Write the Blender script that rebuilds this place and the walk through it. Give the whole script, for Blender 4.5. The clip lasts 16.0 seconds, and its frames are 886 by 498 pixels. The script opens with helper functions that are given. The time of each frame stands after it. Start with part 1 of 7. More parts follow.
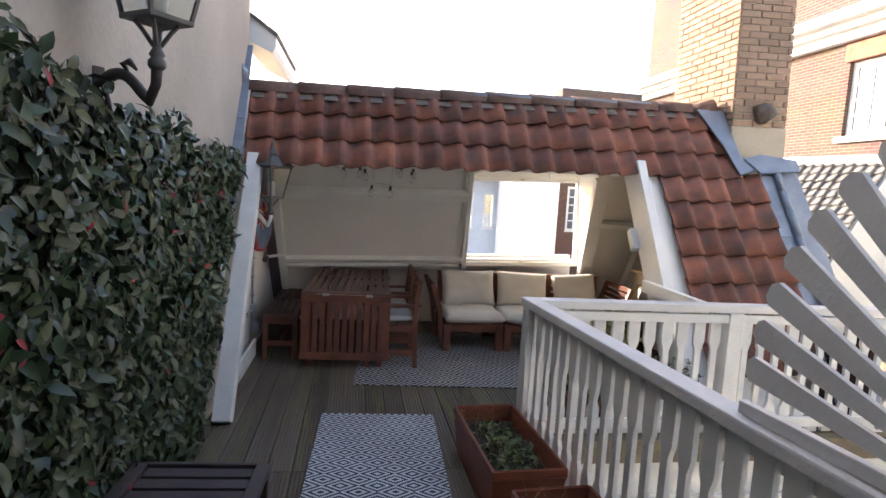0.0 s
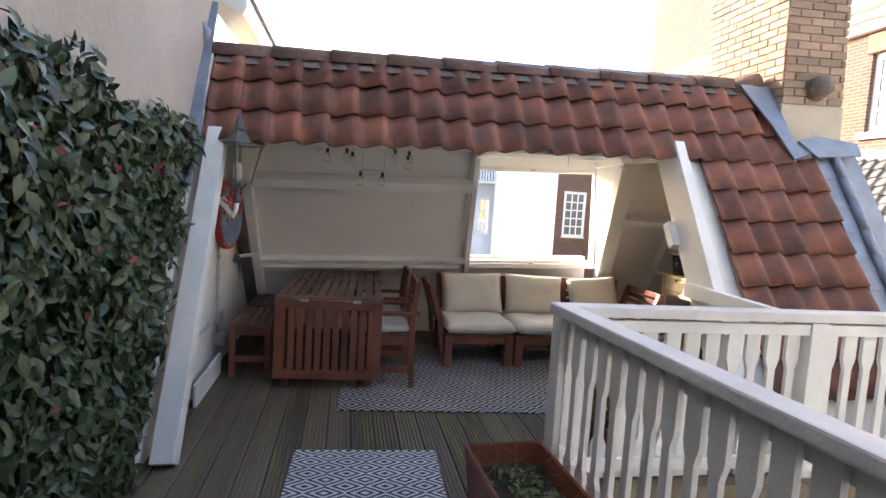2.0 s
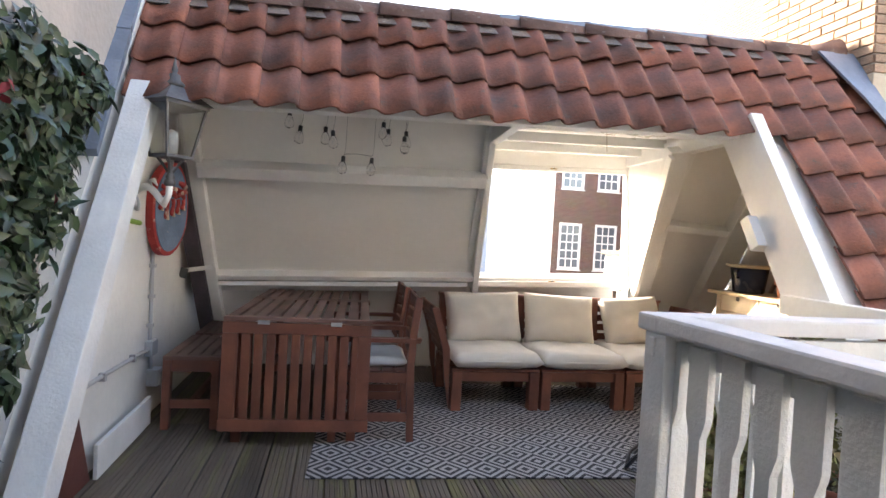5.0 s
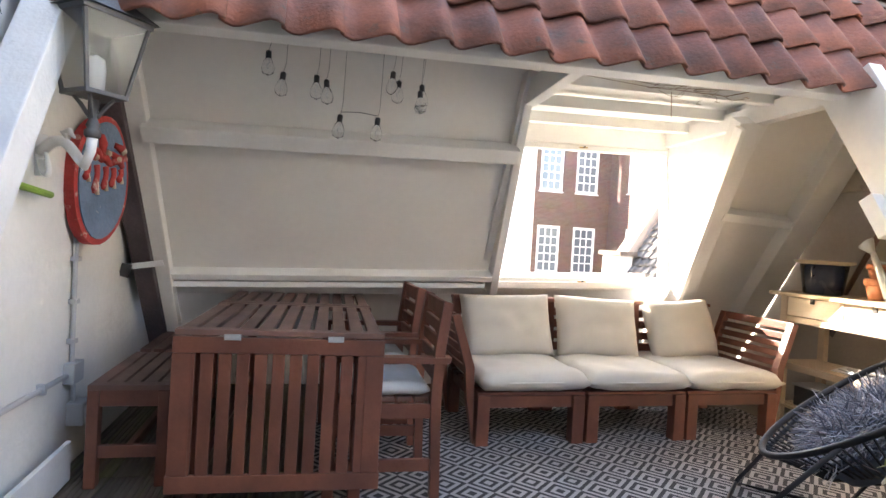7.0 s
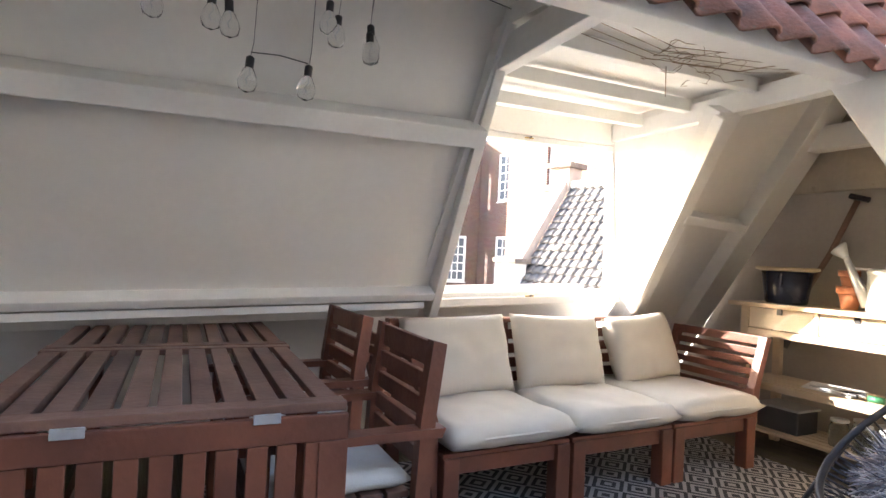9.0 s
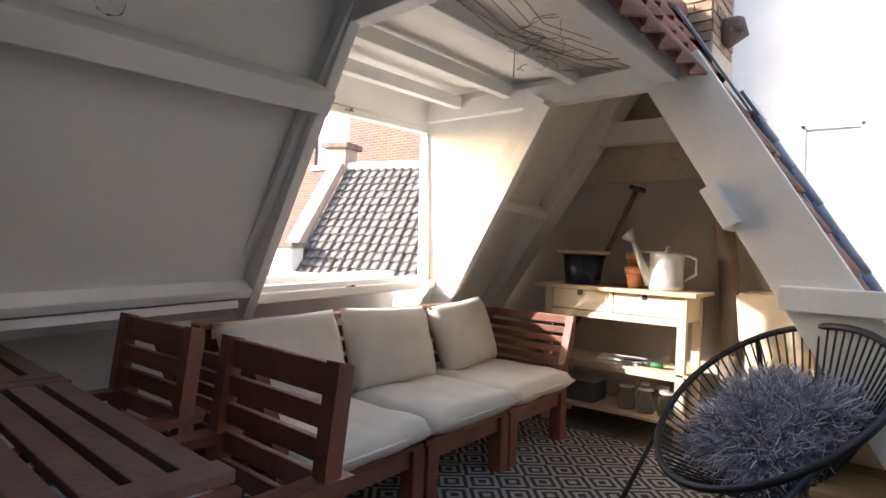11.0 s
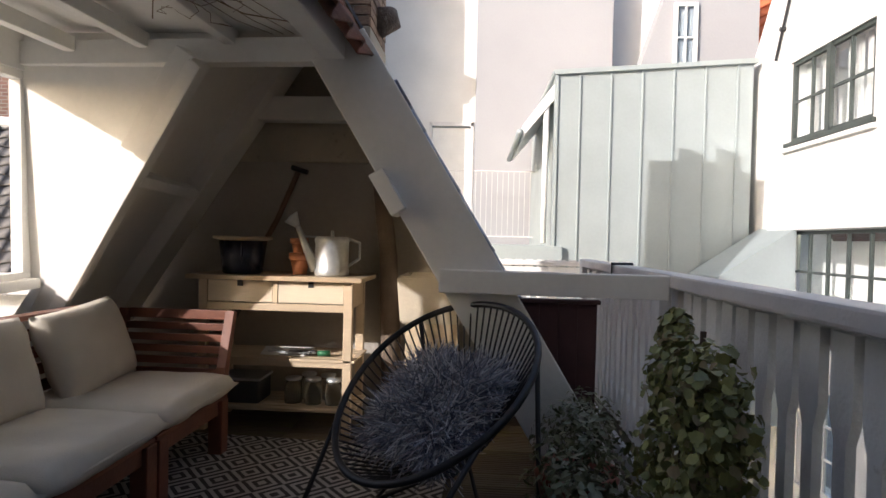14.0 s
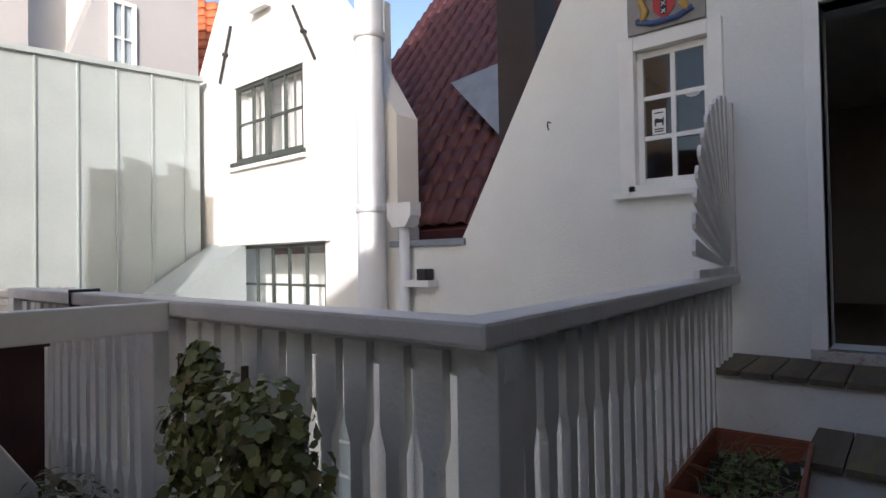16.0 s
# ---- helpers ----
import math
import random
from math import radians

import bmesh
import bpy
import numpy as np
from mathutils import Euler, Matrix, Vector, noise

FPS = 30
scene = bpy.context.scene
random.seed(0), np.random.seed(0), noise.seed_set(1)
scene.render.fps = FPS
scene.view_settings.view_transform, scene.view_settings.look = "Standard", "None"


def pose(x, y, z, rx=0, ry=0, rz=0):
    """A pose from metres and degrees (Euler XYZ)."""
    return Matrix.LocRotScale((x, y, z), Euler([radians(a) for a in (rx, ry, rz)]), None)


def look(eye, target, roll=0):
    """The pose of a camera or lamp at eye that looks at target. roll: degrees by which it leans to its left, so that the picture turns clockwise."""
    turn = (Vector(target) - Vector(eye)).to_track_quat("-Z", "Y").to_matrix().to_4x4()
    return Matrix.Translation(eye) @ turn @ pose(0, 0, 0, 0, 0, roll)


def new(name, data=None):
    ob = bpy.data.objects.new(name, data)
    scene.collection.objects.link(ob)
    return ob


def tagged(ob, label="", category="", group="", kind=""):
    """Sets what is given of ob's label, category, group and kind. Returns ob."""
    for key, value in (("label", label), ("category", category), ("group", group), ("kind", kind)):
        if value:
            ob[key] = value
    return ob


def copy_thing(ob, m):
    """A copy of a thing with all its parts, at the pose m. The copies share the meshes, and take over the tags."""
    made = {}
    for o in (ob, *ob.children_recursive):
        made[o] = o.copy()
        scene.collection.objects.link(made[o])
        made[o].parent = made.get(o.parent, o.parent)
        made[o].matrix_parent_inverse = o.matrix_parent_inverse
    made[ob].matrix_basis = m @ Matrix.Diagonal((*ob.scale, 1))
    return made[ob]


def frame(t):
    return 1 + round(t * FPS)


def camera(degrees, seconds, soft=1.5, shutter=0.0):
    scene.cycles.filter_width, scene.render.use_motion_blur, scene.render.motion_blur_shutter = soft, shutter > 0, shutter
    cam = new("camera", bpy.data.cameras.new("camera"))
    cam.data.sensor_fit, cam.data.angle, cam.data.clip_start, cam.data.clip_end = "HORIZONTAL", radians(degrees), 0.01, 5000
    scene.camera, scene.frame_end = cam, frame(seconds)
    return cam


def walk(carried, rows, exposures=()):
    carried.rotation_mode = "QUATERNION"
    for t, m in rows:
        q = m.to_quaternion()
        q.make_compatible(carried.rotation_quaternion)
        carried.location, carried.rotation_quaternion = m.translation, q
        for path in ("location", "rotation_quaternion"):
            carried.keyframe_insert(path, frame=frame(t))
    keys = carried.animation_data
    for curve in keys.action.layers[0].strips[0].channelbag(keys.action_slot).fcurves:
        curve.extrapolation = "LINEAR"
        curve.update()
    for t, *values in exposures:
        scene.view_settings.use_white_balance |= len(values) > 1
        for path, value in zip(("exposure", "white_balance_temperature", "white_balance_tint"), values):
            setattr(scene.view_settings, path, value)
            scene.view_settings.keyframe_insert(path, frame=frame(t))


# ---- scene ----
cam = camera(76.5, 16.0)
PATH = [
    (0, (0.51, -0.231, 1.644), (0.826, 1.733, 1.435), 3.4),
    (0.5, (0.536, -0.05, 1.604), (0.864, 1.912, 1.397), 3.4),
    (1, (0.555, 0.168, 1.572), (0.888, 2.129, 1.364), 3.5),
    (1.5, (0.577, 0.381, 1.507), (0.907, 2.344, 1.31), 3.3),
    (2, (0.571, 0.575, 1.474), (0.912, 2.538, 1.293), 3.5),
    (2.5, (0.608, 0.763, 1.452), (0.954, 2.725, 1.28), 3.4),
    (3, (0.625, 0.942, 1.398), (0.974, 2.904, 1.229), 3.3),
    (3.2, (0.629, 1.018, 1.369), (0.98, 2.981, 1.207), 3.3),
    (5.5, (0.653, 1.801, 1.15), (1.038, 3.763, 1.115), 3.3),
    (6, (0.639, 2.005, 1.114), (1.049, 3.962, 1.078), 3.2),
    (6.5, (0.613, 2.248, 1.082), (1.049, 4.2, 1.056), 3.2),
    (7, (0.54, 2.498, 1.076), (1.013, 4.441, 1.049), 3.4),
    (7.5, (0.487, 2.727, 1.075), (1.032, 4.651, 1.053), 3.4),
    (8, (0.457, 2.972, 1.067), (1.099, 4.867, 1.046), 3.4),
    (8.2, (0.468, 3.048, 1.04), (1.142, 4.931, 1.036), 3.3),
    (10.3, (0.329, 3.834, 1.092), (1.72, 5.271, 1.117), 2.4),
    (10.5, (0.338, 3.853, 1.086), (1.781, 5.238, 1.109), 2.4),
    (11, (0.34, 3.894, 1.065), (1.917, 5.125, 1.068), 2.3),
    (11.5, (0.345, 3.909, 1.074), (2.019, 5.004, 1.041), 2.2),
    (12, (0.33, 3.922, 1.078), (2.076, 4.896, 1.026), 2.2),
    (12.5, (0.32, 3.939, 1.085), (2.129, 4.791, 1.032), 2.1),
    (13, (0.366, 3.962, 1.088), (2.239, 4.66, 1.038), 2.0),
    (13.5, (0.483, 4.011, 1.09), (2.428, 4.474, 1.046), 1.7),
    (14, (0.581, 4.065, 1.098), (2.577, 4.182, 1.068), 1.4),
    (14.5, (0.666, 4.097, 1.102), (2.636, 3.752, 1.096), 0.7),
    (15, (0.804, 4.094, 1.095), (2.637, 3.294, 1.106), 0.2),
    (15.5, (0.915, 4.087, 1.096), (2.51, 2.882, 1.126), -0.6),
    (16, (0.988, 4.135, 1.103), (2.271, 2.601, 1.139), -1.0),
]
EXPO = [
    (0.0, 2.45, 6800, 15), (3.0, 2.87, 6800, 15), (5.5, 3.33, 6850, 15), (8.0, 3.68, 6600, 14), (10.5, 2.75, 6450, 16),
    (12.0, 1.87, 6400, 16), (13.0, 1.42, 6350, 16), (14.0, 1.07, 6350, 15), (15.0, 0.86, 6350, 15), (16.0, 0.9, 6350, 15),
]
walk(cam, [(t, look(eye, target, roll)) for t, eye, target, roll in PATH], EXPO)

# ---- world and sun ----
SUN = Vector((-0.95, 1.0, 0.5)).normalized()
world = bpy.data.worlds.new("sky")
scene.world = world
world.use_nodes = True
wn = world.node_tree.nodes
sky = wn.new("ShaderNodeTexSky")
sky.sky_type = "NISHITA"
sky.sun_disc = False
sky.sun_elevation = math.asin(SUN.z)
sky.sun_rotation = math.atan2(SUN.x, SUN.y)
sky.air_density, sky.dust_density, sky.ozone_density = 1.0, 2.5, 1.0
world.node_tree.links.new(sky.outputs[0], wn["Background"].inputs[0])
wn["Background"].inputs[1].default_value = 0.15
lamp = bpy.data.lights.new("sun", "SUN")
lamp.energy, lamp.angle, lamp.color = 2.5, radians(0.6), (1.0, 0.96, 0.9)
new("sun", lamp).matrix_world = look((0, 0, 20) , Vector((0, 0, 20)) - SUN)


# ---- materials ----
def mat(name, col, rough=0.6, var=0.12, scale=4.0, fine=60.0, bump=0.15, metal=0.0, col2=None, stretch=(1, 1, 1), rand=0.0, stain=None, amount=0.5, spec=0.4, coords="Object"):
    """A procedural surface: two scales of noise in colour, fine relief, variation from piece to piece, and stains with a shape of their own."""
    m = bpy.data.materials.new(name)
    m.use_nodes = True
    nt = m.node_tree
    N, L = nt.nodes, nt.links
    b = N["Principled BSDF"]
    b.inputs["Metallic"].default_value = metal
    b.inputs["Specular IOR Level"].default_value = spec
    tc = N.new("ShaderNodeTexCoord")
    mp = N.new("ShaderNodeMapping")
    mp.inputs["Scale"].default_value = stretch
    L.new(tc.outputs[coords], mp.inputs[0])
    info = N.new("ShaderNodeObjectInfo")
    off = N.new("ShaderNodeVectorMath")
    off.operation = "MULTIPLY_ADD"
    L.new(info.outputs["Random"], off.inputs[0])
    off.inputs[1].default_value = (17.0, 31.0, 23.0)
    L.new(mp.outputs[0], off.inputs[2])
    n1 = N.new("ShaderNodeTexNoise")
    n1.inputs["Scale"].default_value, n1.inputs["Detail"].default_value = scale, 6
    n2 = N.new("ShaderNodeTexNoise")
    n2.inputs["Scale"].default_value, n2.inputs["Detail"].default_value = fine, 5
    for n in (n1, n2):
        L.new(off.outputs[0], n.inputs["Vector"])
    mix = N.new("ShaderNodeMix")
    mix.data_type = "RGBA"
    c2 = col2 or tuple(c * (1 - 2.2 * var) for c in col)
    mix.inputs["A"].default_value, mix.inputs["B"].default_value = (*col, 1), (*c2, 1)
    ramp = N.new("ShaderNodeMapRange")
    ramp.inputs["From Min"].default_value, ramp.inputs["From Max"].default_value = 0.35, 0.7
    L.new(n1.outputs["Fac"], ramp.inputs["Value"])
    L.new(ramp.outputs[0], mix.inputs["Factor"])
    hsv = N.new("ShaderNodeHueSaturation")
    L.new(mix.outputs["Result"], hsv.inputs["Color"])
    val = N.new("ShaderNodeMath")
    val.operation = "MULTIPLY_ADD"
    L.new(n2.outputs["Fac"], val.inputs[0])
    val.inputs[1].default_value = var * 2
    val.inputs[2].default_value = 1 - var
    v2 = N.new("ShaderNodeMath")
    v2.operation = "MULTIPLY_ADD"
    L.new(info.outputs["Random"], v2.inputs[0])
    v2.inputs[1].default_value = rand
    L.new(val.outputs[0], v2.inputs[2])
    v3 = N.new("ShaderNodeMath")
    v3.operation = "SUBTRACT"
    L.new(v2.outputs[0], v3.inputs[0])
    v3.inputs[1].default_value = rand / 2
    L.new(v3.outputs[0], hsv.inputs["Value"])
    out = hsv.outputs["Color"]
    if stain:
        n3 = N.new("ShaderNodeTexNoise")
        n3.inputs["Scale"].default_value, n3.inputs["Detail"].default_value, n3.inputs["Roughness"].default_value = scale * 2.3, 8, 0.7
        L.new(off.outputs[0], n3.inputs["Vector"])
        r3 = N.new("ShaderNodeMapRange")
        r3.inputs["From Min"].default_value, r3.inputs["From Max"].default_value = 0.72 - 0.3 * amount, 0.82 - 0.2 * amount
        L.new(n3.outputs["Fac"], r3.inputs["Value"])
        m3 = N.new("ShaderNodeMix")
        m3.data_type = "RGBA"
        L.new(r3.outputs[0], m3.inputs["Factor"])
        L.new(out, m3.inputs["A"])
        m3.inputs["B"].default_value = (*stain, 1)
        out = m3.outputs["Result"]
    L.new(out, b.inputs["Base Color"])
    rr = N.new("ShaderNodeMath")
    rr.operation = "MULTIPLY_ADD"
    L.new(n1.outputs["Fac"], rr.inputs[0])
    rr.inputs[1].default_value = 0.2
    rr.inputs[2].default_value = max(rough - 0.1, 0.02)
    L.new(rr.outputs[0], b.inputs["Roughness"])
    if bump:
        bp = N.new("ShaderNodeBump")
        bp.inputs["Strength"].default_value, bp.inputs["Distance"].default_value = bump, 0.01
        L.new(n2.outputs["Fac"], bp.inputs["Height"])
        L.new(bp.outputs[0], b.inputs["Normal"])
    return m


def glass(name, tint=(0.9, 0.93, 0.95), rough=0.02):
    m = bpy.data.materials.new(name)
    m.use_nodes = True
    b = m.node_tree.nodes["Principled BSDF"]
    b.inputs["Base Color"].default_value = (*tint, 1)
    b.inputs["Roughness"].default_value = rough
    b.inputs["Transmission Weight"].default_value = 1.0
    b.inputs["IOR"].default_value = 1.45
    return m


WHITE = mat("white_paint", (0.82, 0.81, 0.77), 0.55, 0.05, 3, 40, 0.12, stain=(0.55, 0.53, 0.47), amount=0.12)
WHITE_WORN = mat("worn_white_paint", (0.72, 0.72, 0.7), 0.5, 0.06, 5, 70, 0.3, stain=(0.42, 0.4, 0.36), amount=0.25)
RAILGREY = mat("pale_grey_paint", (0.67, 0.655, 0.645), 0.45, 0.06, 5, 60, 0.25, stain=(0.4, 0.39, 0.37), amount=0.2)
PANEL = mat("cream_panel_paint", (0.79, 0.77, 0.72), 0.6, 0.04, 1.5, 25, 0.06)
PLASTER_L = mat("beige_render", (0.46, 0.42, 0.37), 0.85, 0.09, 1.2, 30, 0.5, stain=(0.62, 0.58, 0.52), amount=0.1)
PLASTER_W = mat("white_render", (0.78, 0.77, 0.74), 0.85, 0.05, 1.2, 50, 0.4)
# white render greyed in colour, stands for shade on the far walls
PLASTER_SHADE = mat("shade_grey_render", (0.36, 0.36, 0.37), 0.85, 0.04, 0.6, 30, 0.2)
ROOMWALL = mat("whitewashed_wall", (0.74, 0.72, 0.67), 0.8, 0.06, 2.5, 30, 0.4, stain=(0.5, 0.47, 0.42), amount=0.15)
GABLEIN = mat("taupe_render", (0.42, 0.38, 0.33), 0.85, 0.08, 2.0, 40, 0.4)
TILE = mat("red_clay_tile", (0.27, 0.098, 0.06), 0.72, 0.22, 5, 60, 0.45, col2=(0.11, 0.062, 0.052), rand=0.6, stain=(0.1, 0.09, 0.075), amount=0.45)
# red tile darkened in its colour to stand for a roof in shade
TILE_SHADED = mat("shaded_clay_tile", (0.085, 0.026, 0.026), 0.6, 0.12, 6, 60, 0.3, rand=0.2)
TILE_ORANGE = mat("orange_clay_tile", (0.6, 0.16, 0.06), 0.6, 0.1, 6, 60, 0.3, rand=0.2)
TILE_GREY = mat("weathered_grey_tile", (0.17, 0.16, 0.15), 0.75, 0.15, 6, 50, 0.3, rand=0.3, stain=(0.33, 0.32, 0.28), amount=0.35)
MORTAR = mat("ridge_mortar", (0.22, 0.18, 0.15), 0.9, 0.2, 8, 70, 0.8, stain=(0.36, 0.34, 0.29), amount=0.5)
BRICK = mat("yellow_brown_brick", (0.4, 0.28, 0.19), 0.85, 0.15, 9, 70, 0.5, col2=(0.26, 0.17, 0.12), rand=0.45)
PAVING = mat("grey_paving", (0.15, 0.145, 0.14), 0.9, 0.15, 0.8, 20, 0.3)
BRICK_FAR = mat("red_brown_brick", (0.27, 0.12, 0.085), 0.85, 0.12, 9, 70, 0.5, rand=0.5)
JOINT = mat("lime_joint", (0.5, 0.46, 0.4), 0.9, 0.12, 10, 80, 0.5)
LEAD = mat("lead_sheet", (0.24, 0.28, 0.34), 0.5, 0.1, 6, 40, 0.3, metal=0.35, stain=(0.36, 0.4, 0.45), amount=0.3)
ZINC = mat("zinc_cladding", (0.4, 0.45, 0.45), 0.45, 0.05, 1.5, 30, 0.08, metal=0.25)
DECK = mat("weathered_decking", (0.15, 0.118, 0.088), 0.75, 0.2, 5, 60, 0.4, stretch=(1, 0.08, 1), rand=0.45, stain=(0.15, 0.14, 0.055), amount=0.75)
STAINWOOD = mat("red_brown_stained_wood", (0.2, 0.075, 0.045), 0.45, 0.14, 4, 50, 0.2, col2=(0.115, 0.045, 0.03), stretch=(1, 1, 1), rand=0.3)
STAINWOOD_GREY = mat("sun_greyed_stained_wood", (0.17, 0.095, 0.07), 0.55, 0.16, 4, 50, 0.25, col2=(0.1, 0.055, 0.042), rand=0.3)
BIRCH = mat("pale_birch", (0.62, 0.49, 0.34), 0.5, 0.08, 3, 40, 0.1, stretch=(3, 0.4, 3))
CANVAS = mat("cream_canvas", (0.66, 0.61, 0.52), 0.9, 0.05, 5, 240, 0.35)
CANVAS_SEAT = mat("seat_canvas", (0.7, 0.66, 0.58), 0.9, 0.05, 5, 240, 0.35)
TERRACOTTA = mat("terracotta_plastic", (0.27, 0.085, 0.05), 0.5, 0.1, 5, 60, 0.15)
CLAY = mat("clay_pot", (0.55, 0.22, 0.11), 0.8, 0.1, 8, 60, 0.3)
GALV = mat("galvanised_steel", (0.62, 0.64, 0.64), 0.4, 0.1, 14, 60, 0.1, metal=0.6)
BLACK = mat("black_metal", (0.025, 0.025, 0.028), 0.4, 0.1, 10, 60, 0.1)
CORD = mat("dark_plastic_cord", (0.03, 0.03, 0.034), 0.45, 0.1, 10, 60, 0.05)
LEAF = mat("dark_ivy_leaf", (0.032, 0.07, 0.03), 0.5, 0.2, 3, 30, 0.1, col2=(0.02, 0.042, 0.022))
LEAF_LIGHT = mat("fresh_leaf", (0.1, 0.15, 0.045), 0.5, 0.2, 4, 30, 0.1, col2=(0.06, 0.095, 0.03))
SOIL = mat("dark_soil", (0.04, 0.03, 0.022), 0.95, 0.3, 10, 50, 0.8)
GLOSSWHITE = mat("white_gloss_paint", (0.78, 0.78, 0.76), 0.35, 0.04, 4, 50, 0.08)
PIPEWHITE = mat("white_pipe_paint", (0.7, 0.72, 0.74), 0.4, 0.05, 3, 40, 0.08)
HOUSEWALL = mat("off_white_render", (0.74, 0.76, 0.75), 0.85, 0.05, 1.2, 50, 0.4, stain=(0.6, 0.61, 0.58), amount=0.2)
DARKFRAME = mat("dark_green_paint", (0.05, 0.06, 0.055), 0.4, 0.1)
CURTAIN = mat("white_curtain", (0.75, 0.74, 0.7), 0.9, 0.05, 5, 90, 0.2)
DARKGLASS = glass("dark_window_glass", (0.75, 0.82, 0.85))
CURTAINGLASS = glass("clear_window_glass", (0.95, 0.97, 0.97))
CLEAR = glass("clear_glass", (0.97, 0.97, 0.96))
RIDGE = mat("weathered_ridge_tile", (0.17, 0.1, 0.075), 0.85, 0.15, 8, 60, 0.6, stain=(0.3, 0.28, 0.23), amount=0.45, rand=0.2)
TILE_FLAT = mat("red_arch_brick", (0.4, 0.16, 0.1), 0.85, 0.12, 9, 70, 0.3)
SKYGLASS = mat("far_window_pane", (0.12, 0.14, 0.16), 0.12, 0.1, 0.7, 3, 0.0, spec=0.8)


def brickwork(name, c1, c2, joint, scale):
    m = bpy.data.materials.new(name)
    m.use_nodes = True
    N, L = m.node_tree.nodes, m.node_tree.links
    tc, mp = N.new("ShaderNodeTexCoord"), N.new("ShaderNodeMapping")
    geo, sep, com = N.new("ShaderNodeNewGeometry"), N.new("ShaderNodeSeparateXYZ"), N.new("ShaderNodeCombineXYZ")
    L.new(geo.outputs["Position"], sep.inputs[0])
    add = N.new("ShaderNodeMath")
    L.new(sep.outputs[0], add.inputs[0])
    L.new(sep.outputs[1], add.inputs[1])
    L.new(add.outputs[0], com.inputs[0])
    L.new(sep.outputs[2], com.inputs[1])
    b = N.new("ShaderNodeTexBrick")
    b.inputs["Scale"].default_value = scale
    b.inputs["Color1"].default_value, b.inputs["Color2"].default_value, b.inputs["Mortar"].default_value = (*c1, 1), (*c2, 1), (*joint, 1)
    b.inputs["Brick Width"].default_value, b.inputs["Row Height"].default_value, b.inputs["Mortar Size"].default_value = 0.22, 0.065, 0.008
    L.new(com.outputs[0], b.inputs["Vector"])
    n = N.new("ShaderNodeTexNoise")
    n.inputs["Scale"].default_value, n.inputs["Detail"].default_value = 1.3, 6
    L.new(geo.outputs["Position"], n.inputs["Vector"])
    mx = N.new("ShaderNodeMix")
    mx.data_type, mx.blend_type = "RGBA", "MULTIPLY"
    mx.inputs["Factor"].default_value = 0.5
    L.new(b.outputs["Color"], mx.inputs["A"])
    L.new(n.outputs["Color"], mx.inputs["B"])
    L.new(mx.outputs["Result"], N["Principled BSDF"].inputs["Base Color"])
    N["Principled BSDF"].inputs["Roughness"].default_value = 0.85
    bp = N.new("ShaderNodeBump")
    bp.inputs["Strength"].default_value = 0.5
    L.new(b.outputs["Fac"], bp.inputs["Height"])
    bp.invert = True
    L.new(bp.outputs[0], N["Principled BSDF"].inputs["Normal"])
    return m


BRICKWORK = brickwork("far_brickwork", (0.18, 0.088, 0.062), (0.12, 0.058, 0.045), (0.22, 0.19, 0.16), 1.0)
BLACKBROWN = mat("black_brown_iron", (0.035, 0.028, 0.028), 0.5, 0.12, 10, 60, 0.2)
IRONGREY = mat("grey_iron", (0.1, 0.1, 0.1), 0.5, 0.12, 10, 60, 0.2)
LANTGLASS = glass("dusty_lantern_glass", (0.85, 0.87, 0.86), 0.12)
MILKGLASS = mat("milk_glass", (0.75, 0.75, 0.73), 0.3, 0.03)
OLDRED = mat("flaking_red", (0.4, 0.035, 0.03), 0.6, 0.12, 8, 60, 0.4, stain=(0.6, 0.5, 0.4), amount=0.45)
OLDBLUE = mat("flaking_blue", (0.13, 0.19, 0.27), 0.6, 0.12, 8, 60, 0.4, stain=(0.5, 0.48, 0.42), amount=0.35)
PVCGREY = mat("grey_plastic", (0.42, 0.42, 0.42), 0.5, 0.05)
PADCLOTH = mat("pale_blue_cloth", (0.62, 0.64, 0.64), 0.9, 0.06, 6, 200, 0.3)
STRAW = mat("dry_straw", (0.3, 0.24, 0.12), 0.8, 0.2, 10, 60, 0.1)


def island_leaf(name, cols, rough=0.5):
    """Leaf colours that change from leaf to leaf."""
    m = bpy.data.materials.new(name)
    m.use_nodes = True
    N, L = m.node_tree.nodes, m.node_tree.links
    geo, ramp = N.new("ShaderNodeNewGeometry"), N.new("ShaderNodeValToRGB")
    L.new(geo.outputs["Random Per Island"], ramp.inputs[0])
    els = ramp.color_ramp.elements
    while len(els) < len(cols):
        els.new(0.5)
    for i, c in enumerate(cols):
        els[i].position = i / (len(cols) - 1)
        els[i].color = (*c, 1)
    b = N["Principled BSDF"]
    nz = N.new("ShaderNodeTexNoise")
    nz.inputs["Scale"].default_value = 40
    mx = N.new("ShaderNodeMix")
    mx.data_type, mx.blend_type = "RGBA", "MULTIPLY"
    mx.inputs["Factor"].default_value = 0.4
    L.new(ramp.outputs[0], mx.inputs["A"])
    L.new(nz.outputs["Fac"], mx.inputs["B"])
    L.new(mx.outputs["Result"], b.inputs["Base Color"])
    b.inputs["Roughness"].default_value = rough
    return m


